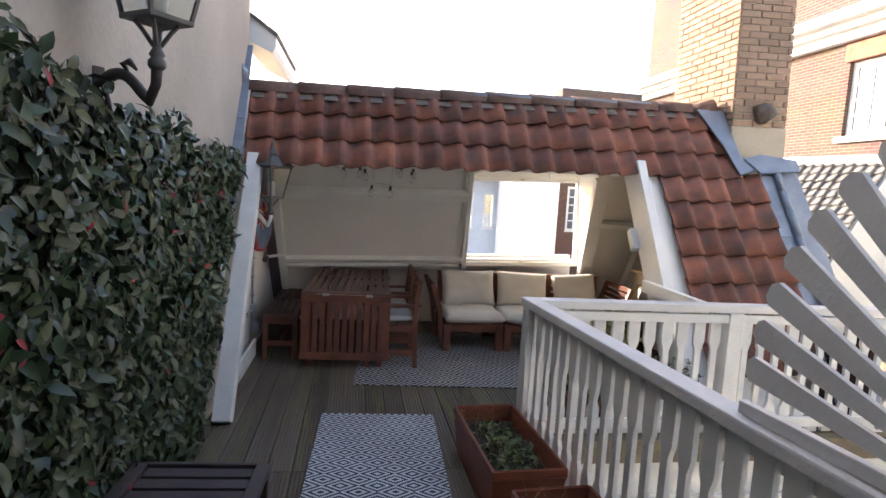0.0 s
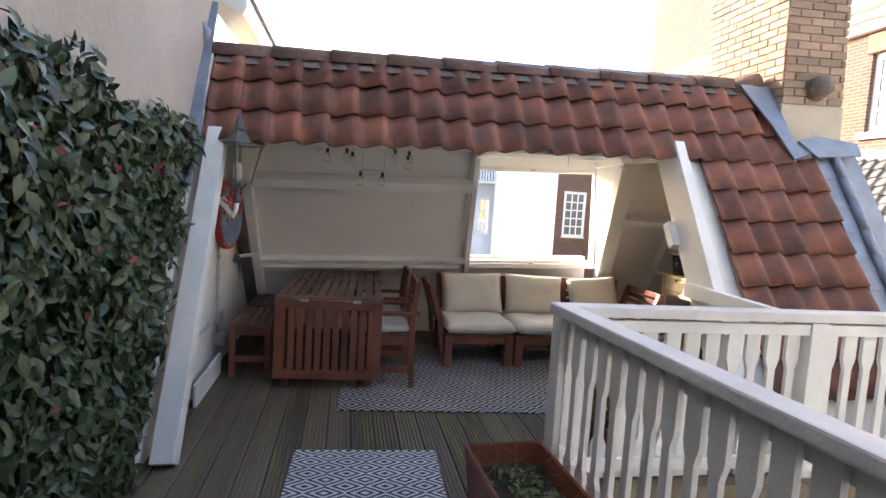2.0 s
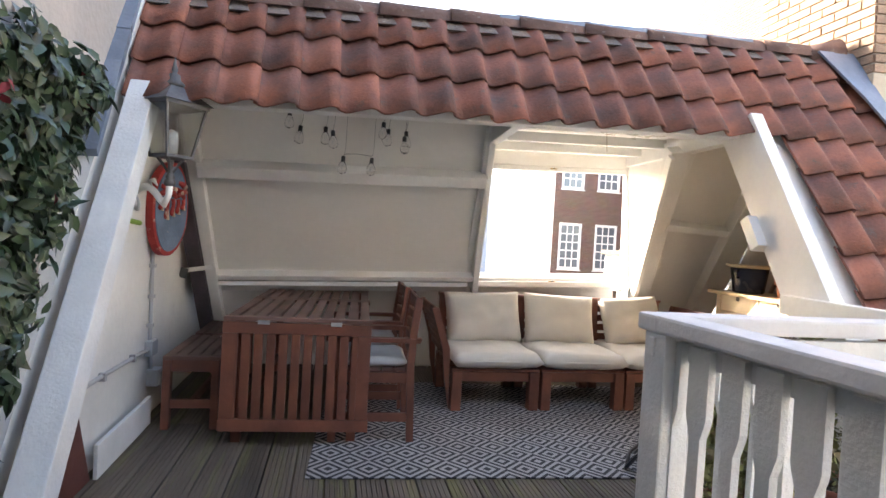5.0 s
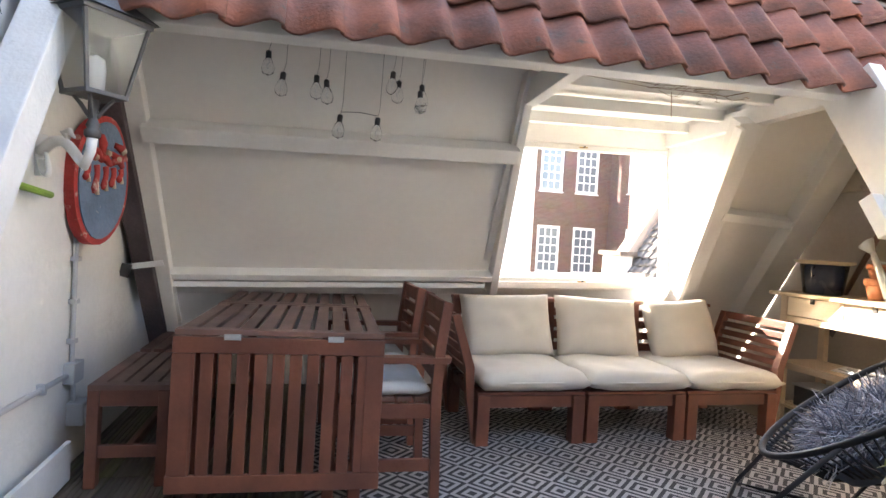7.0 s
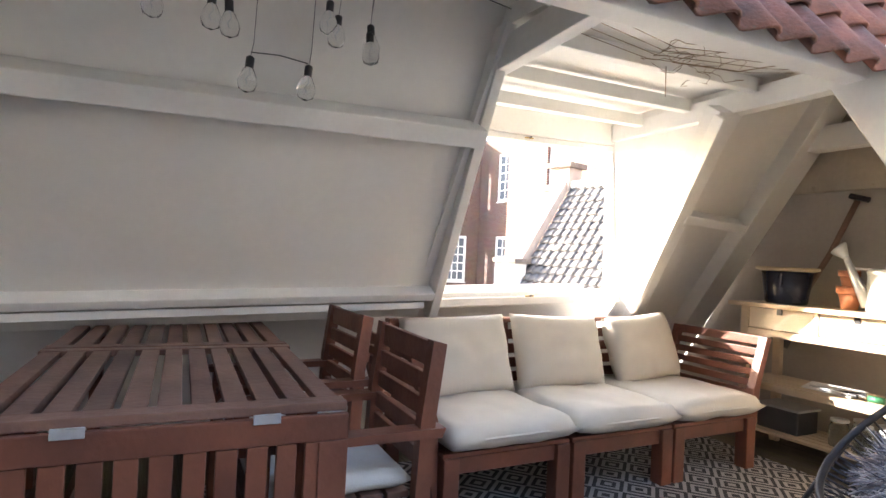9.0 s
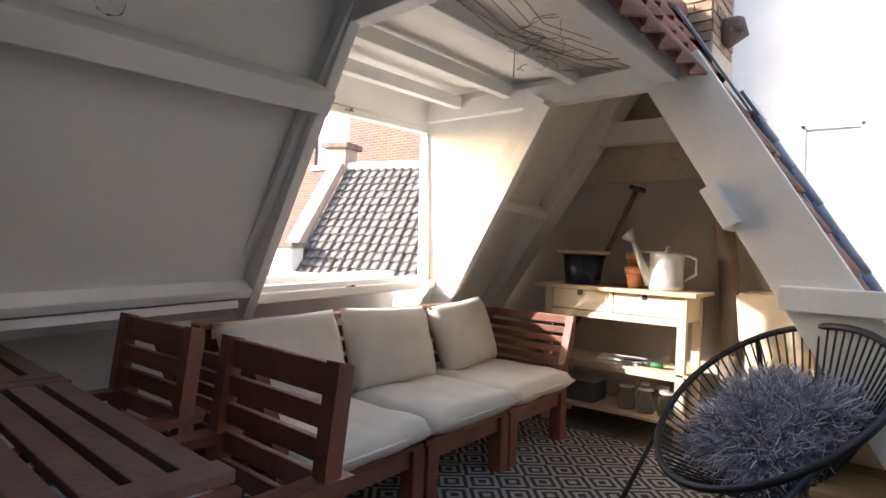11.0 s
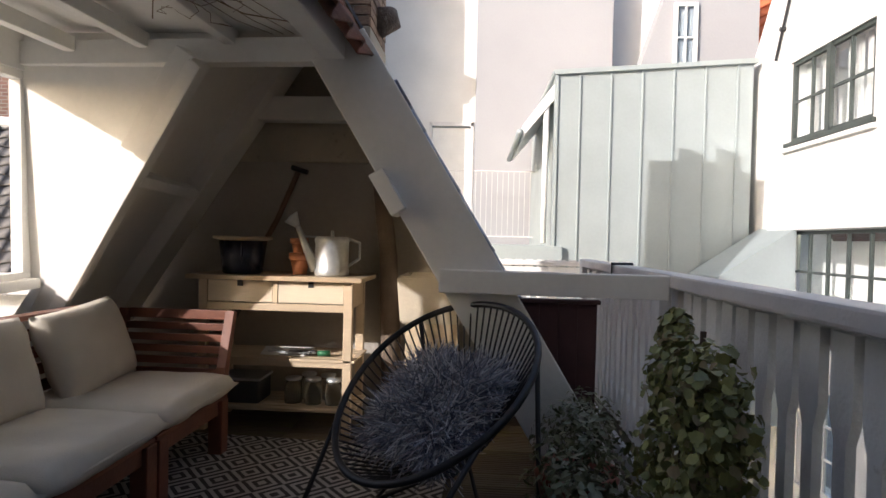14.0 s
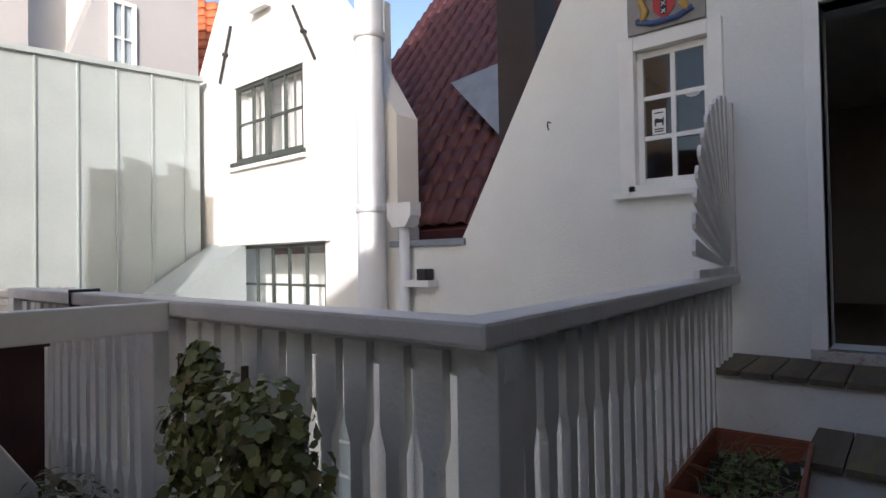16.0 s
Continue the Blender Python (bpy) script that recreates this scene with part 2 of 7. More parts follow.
LEAF_MIX = island_leaf("ivy_leaves", [(0.012, 0.026, 0.012), (0.028, 0.056, 0.022), (0.045, 0.085, 0.03), (0.03, 0.06, 0.03), (0.075, 0.115, 0.05), (0.04, 0.058, 0.032)], 0.38)
VINE = island_leaf("vine_leaves", [(0.15, 0.16, 0.05), (0.25, 0.26, 0.08), (0.36, 0.37, 0.12), (0.18, 0.2, 0.065), (0.3, 0.22, 0.11)])
SHRUB = island_leaf("shrub_leaves", [(0.1, 0.12, 0.05), (0.17, 0.18, 0.09), (0.27, 0.27, 0.17), (0.13, 0.14, 0.06), (0.2, 0.16, 0.09)])


def diamond_rug(name, dark, light, px, py, bands, z_noise=0.12):
    """A woven pattern of concentric diamonds, px by py metres each."""
    m = bpy.data.materials.new(name)
    m.use_nodes = True
    N, L = m.node_tree.nodes, m.node_tree.links
    tc, sep = N.new("ShaderNodeTexCoord"), N.new("ShaderNodeSeparateXYZ")
    L.new(tc.outputs["Object"], sep.inputs[0])

    def op(kind, a, b=None):
        n = N.new("ShaderNodeMath")
        n.operation = kind
        for i, v in enumerate((a, b)):
            if v is None:
                continue
            if isinstance(v, (int, float)):
                n.inputs[i].default_value = v
            else:
                L.new(v, n.inputs[i])
        return n.outputs[0]

    def tri(src, p):
        return op("ABSOLUTE", op("SUBTRACT", op("FRACT", op("DIVIDE", src, p)), 0.5))
    d = op("ADD", tri(sep.outputs[0], px), tri(sep.outputs[1], py))
    f = op("FRACT", op("MULTIPLY", op("ADD", d, 0.0), float(bands)))
    s = op("GREATER_THAN", f, 0.5)
    nz = N.new("ShaderNodeTexNoise")
    nz.inputs["Scale"].default_value, nz.inputs["Detail"].default_value = 2.2, 6
    L.new(tc.outputs["Object"], nz.inputs["Vector"])
    mx = N.new("ShaderNodeMix")
    mx.data_type = "RGBA"
    mx.inputs["A"].default_value, mx.inputs["B"].default_value = (*dark, 1), (*light, 1)
    L.new(s, mx.inputs["Factor"])
    m2 = N.new("ShaderNodeMix")
    m2.data_type, m2.blend_type = "RGBA", "MULTIPLY"
    m2.inputs["Factor"].default_value = 0.55
    L.new(mx.outputs["Result"], m2.inputs["A"])
    L.new(nz.outputs["Fac"], m2.inputs["B"])
    b = N["Principled BSDF"]
    L.new(m2.outputs["Result"], b.inputs["Base Color"])
    b.inputs["Roughness"].default_value = 0.85
    w1 = N.new("ShaderNodeTexWave")
    w1.inputs["Scale"].default_value = 90
    L.new(tc.outputs["Object"], w1.inputs["Vector"])
    bp = N.new("ShaderNodeBump")
    bp.inputs["Strength"].default_value, bp.inputs["Distance"].default_value = 0.25, 0.003
    L.new(w1.outputs["Fac"], bp.inputs["Height"])
    L.new(bp.outputs[0], b.inputs["Normal"])
    return m


RUG = diamond_rug("grey_diamond_weave", (0.045, 0.042, 0.045), (0.5, 0.48, 0.465), 0.2, 0.2, 4)
MATRUG = diamond_rug("blue_diamond_weave", (0.055, 0.062, 0.095), (0.75, 0.75, 0.76), 0.2, 0.13, 4)
BIRCHTOP = mat("worn_birch_top", (0.5, 0.38, 0.25), 0.5, 0.1, 3, 40, 0.1, stretch=(3, 0.4, 3))
BIRCHPALE = mat("pale_drawer_birch", (0.72, 0.61, 0.46), 0.5, 0.06, 3, 40, 0.1, stretch=(3, 0.4, 3))
BLUEGLAZE = mat("dark_blue_glaze", (0.02, 0.025, 0.045), 0.25, 0.1, 6, 60, 0.1, stain=(0.3, 0.27, 0.22), amount=0.2)
DUSTGLASS = glass("dusty_jar_glass", (0.75, 0.78, 0.74), 0.25)
BULBGLASS = glass("bulb_glass", (0.98, 0.98, 0.98), 0.01)
SHAGDARK = mat("dark_grey_cloth", (0.2, 0.22, 0.27), 0.9, 0.1)
SHAG = island_leaf("shaggy_yarn", [(0.1, 0.11, 0.15), (0.3, 0.33, 0.41), (0.8, 0.79, 0.8), (0.17, 0.18, 0.24), (0.5, 0.43, 0.45)], 0.8)
DARKRED = mat("dark_red_stain", (0.06, 0.022, 0.02), 0.6, 0.15, 4, 50, 0.2, rand=0.2)


# ---- building helpers ----
def finish(name, bm, material, smooth=False):
    me = bpy.data.meshes.new(name)
    bmesh.ops.recalc_face_normals(bm, faces=bm.faces)
    bm.to_mesh(me)
    bm.free()
    for m in (material if isinstance(material, (list, tuple)) else [material]):
        me.materials.append(m)
    if smooth:
        me.polygons.foreach_set("use_smooth", [True] * len(me.polygons))
    return me


def part(name, bm, material, parent=None, label="", smooth=False):
    ob = new(name, finish(name, bm, material, smooth))
    if parent:
        ob.parent = parent
    if label:
        tagged(ob, label)
    return ob


def thing(name, label, category, at=None, group="", kind=""):
    ob = new(name)
    ob.empty_display_size = 0.1
    if at is not None:
        ob.matrix_world = at
    return tagged(ob, label, category, group, kind)


def solid(name, bm, material, label, category, group="", kind="", smooth=False):
    return tagged(part(name, bm, material, None, "", smooth), label, category, group, kind)


def box(x0, x1, y0, y1, z0, z1, bevel=0.0, bm=None, turn=None):
    bm = bm or bmesh.new()
    vs = bmesh.ops.create_cube(bm, size=1)["verts"]
    m = Matrix.LocRotScale(((x0 + x1) / 2, (y0 + y1) / 2, (z0 + z1) / 2), None, (abs(x1 - x0), abs(y1 - y0), abs(z1 - z0)))
    bmesh.ops.transform(bm, matrix=(turn @ m) if turn else m, verts=vs)
    if bevel:
        es = list({e for v in vs for e in v.link_edges})
        bmesh.ops.bevel(bm, geom=es, offset=bevel, segments=2, affect="EDGES", profile=0.6)
    return bm


def bar(p, q, w, h, bevel=0.004, up=(0, 0, 1), bm=None):
    """A straight timber from p to q, w wide across and h high along up."""
    bm = bm or bmesh.new()
    p, q = Vector(p), Vector(q)
    d = (q - p).normalized()
    side = d.cross(Vector(up)).normalized()
    top = side.cross(d).normalized()
    rot = Matrix((side, d, top)).transposed().to_4x4()
    return box(-w / 2, w / 2, -(q - p).length / 2, (q - p).length / 2, -h / 2, h / 2, bevel, bm, Matrix.Translation((p + q) / 2) @ rot)


def prism(pts, depth, bm=None):
    """A flat outline, counted round, drawn out along depth."""
    bm = bm or bmesh.new()
    d = Vector(depth)
    a = [bm.verts.new(Vector(p)) for p in pts]
    b = [bm.verts.new(Vector(p) + d) for p in pts]
    bm.faces.new(a)
    bm.faces.new(b[::-1])
    for i in range(len(a)):
        j = (i + 1) % len(a)
        bm.faces.new((a[i], b[i], b[j], a[j]))
    return bm


def tube(points, r, n=8, bm=None, closed=False):
    """A round rod along points; r is one radius or one for each point."""
    bm = bm or bmesh.new()
    P = [Vector(p) for p in points]
    R = r if isinstance(r, (list, tuple)) else [r] * len(P)
    rings, ref = [], None
    for i, p in enumerate(P):
        a = P[i - 1] if (i or closed) else p
        b = P[(i + 1) % len(P)] if (i < len(P) - 1 or closed) else p
        d = (b - a).normalized()
        if ref is None:
            ref = d.orthogonal().normalized()
        ref = (ref - d * ref.dot(d)).normalized()
        s = d.cross(ref)
        rings.append([bm.verts.new(p + (ref * math.cos(2 * math.pi * k / n) + s * math.sin(2 * math.pi * k / n)) * R[i]) for k in range(n)])
    for i in range(len(rings) if closed else len(rings) - 1):
        A, B = rings[i], rings[(i + 1) % len(rings)]
        for k in range(n):
            bm.faces.new((A[k], A[(k + 1) % n], B[(k + 1) % n], B[k]))
    if not closed:
        bm.faces.new(rings[0][::-1])
        bm.faces.new(rings[-1])
    return bm


def lathe(prof, n=24, bm=None, at=(0, 0, 0)):
    """A turned body from (radius, height) pairs."""
    bm = bm or bmesh.new()
    o = Vector(at)
    rings = [[bm.verts.new(o + Vector((r * math.cos(2 * math.pi * k / n), r * math.sin(2 * math.pi * k / n), z))) for k in range(n)] for r, z in prof]
    for A, B in zip(rings, rings[1:]):
        for k in range(n):
            bm.faces.new((A[k], A[(k + 1) % n], B[(k + 1) % n], B[k]))
    bm.faces.new(rings[0][::-1])
    bm.faces.new(rings[-1])
    return bm


def wall_y(x0, x1, z0, z1, y0, y1, holes=(), bm=None):
    """A wall across x between y0 and y1, with rectangular openings (x0, x1, z0, z1) through it."""
    bm = bm or bmesh.new()
    xs = sorted({x0, x1, *[h[0] for h in holes], *[h[1] for h in holes]})
    for a, b in zip(xs, xs[1:]):
        cut = sorted([(h[2], h[3]) for h in holes if h[0] <= a + 1e-6 and h[1] >= b - 1e-6])
        z = z0
        for lo, hi in cut + [(z1, z1)]:
            if lo - z > 1e-4:
                box(a, b, y0, y1, z, lo, 0, bm)
            z = hi
    return bm


def wall_x(y0, y1, z0, z1, x0, x1, holes=(), bm=None):
    """A wall across y between x0 and x1, with openings (y0, y1, z0, z1)."""
    bm = bm or bmesh.new()
    ys = sorted({y0, y1, *[h[0] for h in holes], *[h[1] for h in holes]})
    for a, b in zip(ys, ys[1:]):
        cut = sorted([(h[2], h[3]) for h in holes if h[0] <= a + 1e-6 and h[1] >= b - 1e-6])
        z = z0
        for lo, hi in cut + [(z1, z1)]:
            if lo - z > 1e-4:
                box(x0, x1, a, b, z, lo, 0, bm)
            z = hi
    return bm


# slopes of the roofed terrace: front face of the rafters and inner face of the rear slope
def fy(z):
    return 3.48 + 0.608 * z


def by(z):
    return 6.61 - 0.687 * z


FRONT_N = Vector((0, -1, 0.608)).normalized()
BACK_N = Vector((0, 1, 0.687)).normalized()


# ---- large structure ----
S = dict(kind="structure")
# deck floor slab, the boards lie on it; upper landing by the house door
solid("floor", prism([(-0.6, 0.35, -0.06), (1.86, 0.35, -0.06), (1.66, 3.3, -0.06), (4.3, 3.3, -0.06), (4.3, 6.75, -0.06), (-0.6, 6.75, -0.06)], (0, 0, -0.2)), DECK, "dark weathered timber deck of grooved boards", "floor", **S)

# tall neighbouring wall beside the deck
bm = box(-0.95, -0.49, -1.0, 5.22, -1, 9)
# unseen blocks behind the wall, added to keep sun off the house wall
box(-3.0, -1.4, 5.22, 7.1, -1, 9, 0, bm)
box(-3.0, -1.4, 7.1, 9.0, -1, 4.5, 0, bm)
box(-3.0, -0.95, 4.9, 5.22, -1, 9, 0, bm)
solid("wall_west", bm, PLASTER_L, "tall beige rendered neighbour wall, with unseen added blocks behind that cast shade", "wall", **S)
# white part of that wall under the roof
bm = prism([(-0.489, fy(0) + 0.02, 0), (-0.489, fy(2.5) - 0.02, 2.5), (-0.489, by(2.5) + 0.3, 2.5), (-0.489, by(0) + 0.3, 0)], (0.07, 0, 0))
solid("wall_room_west", bm, ROOMWALL, "whitewashed uneven end wall under the roof", "wall", **S)
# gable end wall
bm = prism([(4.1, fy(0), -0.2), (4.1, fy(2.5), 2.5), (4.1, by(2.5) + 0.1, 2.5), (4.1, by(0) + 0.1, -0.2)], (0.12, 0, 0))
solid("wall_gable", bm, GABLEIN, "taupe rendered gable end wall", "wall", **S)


def back_panel(x0, x1, z0, z1):
    a, o = BACK_N * 0.07, BACK_N * 0.17
    return prism([(x0, by(z0) + a.y, z0 + a.z), (x0, by(z1) + a.y, z1 + a.z), (x0, by(z1) + o.y, z1 + o.z), (x0, by(z0) + o.y, z0 + o.z)], (x1 - x0, 0, 0))


solid("wall_rear_slope", back_panel(-0.48, 1.72, 0.7, 2.4), PANEL, "cream-painted sloping rear panel wall", "wall", **S)
solid("wall_rear_low", box(-0.57, 3.27, 6.62, 6.74, -0.05, 0.86), PANEL, "cream-painted low knee wall behind the sofa", "wall", **S)
solid("trim_sill_board", box(-0.3, 1.7, 6.06, 6.62, 0.79, 0.825, 0.003), WHITE, "white-painted board over the knee wall", "trim", **S)
solid("wall_rear_bay", back_panel(3.27, 4.1, -0.02, 2.42), PANEL, "cream-painted sloping panel beside the gable wall", "wall", **S)
# window head wall and dormer cheeks
for nm, x0, x1 in (("wall_cheek_west", 1.68, 1.73), ("wall_cheek_east", 3.22, 3.27)):
    bm = prism([(x0, 6.27, 0.8), (x0 - 0.04, 6.27, 2.0), (x0 - 0.04, by(2.0), 2.0), (x0, by(0.8) + 0.1, 0.8)], (x1 - x0, 0, 0))
    solid(nm, bm, WHITE, "white-painted dormer cheek", "wall", **S)
bm = box(1.66, 3.25, 6.24, 6.33, 1.822, 2.03)
solid("trim_window_head", bm, WHITE, "white-painted board above the roof window", "trim", **S)
# ceilings
bm = prism([(1.66, 4.8, 1.985), (1.66, 6.4, 2.03), (1.66, 6.4, 2.1), (1.66, 4.82, 2.06)], (1.64, 0, 0))
solid("ceiling", bm, WHITE, "white-painted boarded dormer ceiling", "ceiling", **S)
bm = prism([(-0.41, fy(1.9) + 0.09, 1.9), (-0.41, fy(2.4) + 0.09, 2.4), (-0.41, fy(2.4) + 0.05, 2.4), (-0.41, fy(1.9) + 0.05, 1.9)], (4.5, 0, 0))
prism([(3.1, fy(0.0) + 0.08, 0.0), (3.1, fy(1.9) + 0.08, 1.9), (3.1, fy(1.9) + 0.02, 1.9), (3.1, fy(0.0) + 0.02, 0.0)], (1.0, 0, 0), bm)
prism([(-0.48, 4.96, 2.36), (-0.48, 5.2, 2.36), (-0.48, 5.2, 2.4), (-0.48, 4.98, 2.4)], (4.58, 0, 0), bm)
solid("ceiling_slope", bm, WHITE, "white-painted boarding under the tiled slope", "ceiling", **S)


def timber(name, label, p, q, w, h, up=(0, 0, 1), material=None, bevel=0.006):
    return solid(name, bar(p, q, w, h, bevel, up), material or WHITE, label, "beam", **S)


def on_back(x, z, off=0.0):
    return Vector((x, by(z), z)) - BACK_N * off


def on_front(x, z, off=0.0):
    return Vector((x, fy(z), z)) - FRONT_N * off


# rear slope framing
timber("beam_upper_rail", "white-painted square rail across the sloping panel", on_back(-0.24, 1.605, 0.0), on_back(1.69, 1.605, 0.0), 0.085, 0.11, BACK_N)
timber("beam_sill", "white-painted sill rail across the sloping panel", on_back(-0.24, 0.85, -0.05), on_back(1.74, 0.85, -0.05), 0.045, 0.1, BACK_N)
timber("beam_window_sill", "white-painted bottom board of the roof window", (1.75, 6.42, 0.80), (3.22, 6.42, 0.80), 0.44, 0.05)
timber("beam_bay_rail", "white-painted rail in the end bay", on_back(3.22, 1.32, -0.02), on_back(3.8, 1.28, -0.02), 0.06, 0.09, BACK_N)
timber("post_rear_white", "white-painted sloping post", on_back(-0.26, 0.02, -0.03), on_back(-0.27, 2.4, -0.03), 0.1, 0.08, BACK_N)
timber("post_rear_dark", "dark grey-purple old sloping timber", on_back(-0.325, 0.02, 0.0), on_back(-0.36, 2.35, 0.0), 0.1, 0.12, BACK_N, mat("old_grey_timber", (0.1, 0.08, 0.085), 0.7, 0.15, 6, 60, 0.5))
timber("post_dormer_west", "white-painted sloping dormer post", on_back(1.775, 0.72, -0.08), on_back(1.68, 1.9, -0.08), 0.05, 0.16, BACK_N)
timber("post_dormer_east", "white-painted sloping dormer post", on_back(3.37, 0.02, -0.03), on_back(3.09, 1.86, -0.03), 0.15, 0.1, BACK_N)
timber("post_dormer_batten", "narrow white-painted batten on the dormer post", on_back(3.25, 0.2, 0.05), on_back(3.0, 1.84, 0.05), 0.03, 0.07, BACK_N)
timber("post_gable_rear", "cream-painted sloping rafter by the gable wall", on_back(3.93, 0.02, -0.03), on_back(3.91, 2.3, -0.03), 0.22, 0.12, BACK_N, PANEL)
# dormer beams and joists
timber("beam_dormer_west", "white-painted dormer side beam", (1.7, 4.75, 1.93), (1.7, 5.42, 1.9), 0.07, 0.12)
timber("beam_dormer_east", "white-painted dormer side beam", (3.12, 4.72, 1.9), (3.2, 6.24, 1.9), 0.09, 0.11)
for y, z in ((5.2, 1.96), (5.62, 1.95), (5.98, 1.935)):
    timber("joist", "white-painted dormer ceiling joist", (1.73, y, z), (3.14, y, z), 0.055, 0.07)
timber("beam_eave", "white-painted eave beam under the roof tiles", (-0.45, fy(1.9) + 0.07, 1.9), (3.1, fy(1.9) + 0.07, 1.9), 0.1, 0.11)
timber("beam_collar", "cream-painted collar beam at the gable", (3.95, fy(1.78) + 0.12, 1.8), (3.95, by(1.78), 1.8), 0.12, 0.14, material=PANEL)
# front rafters
timber("rafter_west", "worn white-painted sloping rafter beside the hedge", on_front(-0.305, 0.04, 0.06), on_front(-0.315, 1.86, 0.06), 0.12, 0.12, FRONT_N, WHITE_WORN)
timber("rafter_east", "white-painted sloping rafter beside the stair opening", on_front(3.05, -0.06, 0.025), on_front(3.05, 1.96, 0.025), 0.08, 0.27, FRONT_N)
timber("rafter_block", "white-painted wooden block on the rafter", (2.95, 4.45, 1.3), (3.14, 4.45, 1.3), 0.2, 0.07, FRONT_N)
timber("beam_tie", "white-painted tie beam from rafter to railing", (3.0, 4.22, 0.925), (2.945, 3.27, 0.925), 0.05, 0.1)

# window frame of the roof window
win = thing("window_1", "white-painted frame of the open roof window", "window", **S)
for nm, a in (("frame_head", (1.73, 3.22, 6.25, 6.31, 1.78, 1.82)), ("frame_sill", (1.73, 3.22, 6.25, 6.31, 0.80, 0.855)), ("frame_jamb", (1.73, 1.78, 6.25, 6.31, 0.855, 1.78)), ("frame_jamb", (3.17, 3.22, 6.25, 6.31, 0.855, 1.78))):
    part(nm, box(*a, 0.004), WHITE, win)

# ---- house behind the start ----
HY = 0.35
DOOR = (-0.1, 1.36, 0.56, 2.5)
HOLE = (1.9, 2.47, 1.53, 2.55)
bm = wall_y(-0.57, 2.99, -6, 2.96, HY - 0.3, HY, (DOOR, HOLE, (2.0, 2.7, -0.9, 0.25)))
box(-0.57, 2.6, HY - 0.3, HY, 2.96, 6, 0, bm)
prism([(2.6, HY, 3.65), (2.6, HY, 2.96), (2.99, HY, 2.96)], (0, -0.3, 0), bm)
prism([(2.99, HY, 2.96), (2.99, HY, -6), (4.75, HY, -6), (4.75, HY, 1.22), (3.95, HY, 1.25)], (0, -0.3, 0), bm)
solid("wall_house", bm, HOUSEWALL, "white-grey rendered rear wall of the house", "wall", **S)
solid("trim_parapet", box(3.9, 4.78, HY - 0.32, HY + 0.04, 1.22, 1.28, 0.01), LEAD, "lead-capped end of the low parapet", "trim", **S)
solid("floor_house", box(-1.5, 3.0, -4, HY, 0.3, 0.5), DECK, "dark wooden floor inside the house", "floor", **S)
bm = box(-1.5, -1.4, -4, HY - 0.3, 0.5, 2.9)
box(2.9, 3.0, -4, HY - 0.3, 0.5, 2.9, 0, bm)
box(-1.5, 3.0, -4.1, -4, 0.5, 2.9, 0, bm)
solid("wall_inside", bm, GABLEIN, "taupe wall of the dark room behind the door", "wall", **S)
solid("ceiling_inside", box(-1.5, 3.0, -4.1, HY - 0.3, 2.8, 2.9), WHITE, "white ceiling of the dark room", "ceiling", **S)


def sash(name, label, x0, x1, z0, z1, y, cols, rows, frame_mat, pane_mat, fw=0.06, bw=0.025, toward=1, depth=0.05, sill=True, kind="structure", category="window"):
    """A framed window across x, with glazing bars and one pane a field."""
    w = thing(name, label, category, kind=kind)
    y0, y1 = y - depth / 2, y + depth / 2
    for nm, a in (("window_frame", (x0, x0 + fw, y0, y1, z0, z1)), ("window_frame", (x1 - fw, x1, y0, y1, z0, z1)), ("window_frame", (x0 + fw, x1 - fw, y0, y1, z0, z0 + fw)), ("window_frame", (x0 + fw, x1 - fw, y0, y1, z1 - fw, z1))):
        part(nm, box(*a, 0.004), frame_mat, w)
    ix0, ix1, iz0, iz1 = x0 + fw, x1 - fw, z0 + fw, z1 - fw
    cw, rh = (ix1 - ix0) / cols, (iz1 - iz0) / rows
    for c in range(1, cols):
        part("glazing_bar", box(ix0 + c * cw - bw / 2, ix0 + c * cw + bw / 2, y0 + 0.01, y1 - 0.006, iz0, iz1), frame_mat, w)
    for r in range(1, rows):
        part("glazing_bar", box(ix0, ix1, y0 + 0.012, y1 - 0.009, iz0 + r * rh - bw / 2, iz0 + r * rh + bw / 2), frame_mat, w)
    for c in range(cols):
        for r in range(rows):
            p = part("pane", box(ix0 + c * cw, ix0 + (c + 1) * cw, y - 0.004, y + 0.002, iz0 + r * rh, iz0 + (r + 1) * rh), pane_mat, w)
            p.visible_shadow = False
    if sill:
        part("window_sill", box(x0 - 0.05, x1 + 0.05, y1 - 0.01, y1 + 0.07, z0 - 0.05, z0 - 0.002, 0.005), frame_mat, w)
    return w


def sash_x(name, label, y0, y1, z0, z1, x, cols, rows, frame_mat, pane_mat, fw=0.06, bw=0.025, depth=0.06):
    """The same window on a wall that faces -x."""
    w = sash(name, label, -(y1 - y0) / 2, (y1 - y0) / 2, z0, z1, 0, cols, rows, frame_mat, pane_mat, fw, bw, depth=depth)
    w.matrix_world = pose(x, (y0 + y1) / 2, 0, 0, 0, 90)
    return w


# house window with outer casing, plaque above and stickers on it
sash("window_2", "white-painted six-pane window with wide casing in the house wall", 1.94, 2.42, 1.58, 2.49, HY - 0.06, 2, 3, GLOSSWHITE, DARKGLASS, 0.045, 0.03)
cas = thing("window_casing", "white-painted wooden window casing with a projecting sill", "window casing", kind="structure")
for nm, a in (("casing_board", (1.86, 1.945, 0.3, 0.385, 1.53, 2.58)), ("casing_board", (2.415, 2.52, 0.3, 0.385, 1.53, 2.58)), ("casing_board", (1.945, 2.415, 0.3, 0.383, 2.49, 2.58)), ("casing_sill", (1.84, 2.56, 0.3, 0.43, 1.49, 1.53))):
    part(nm, box(*a, 0.006), GLOSSWHITE, cas)
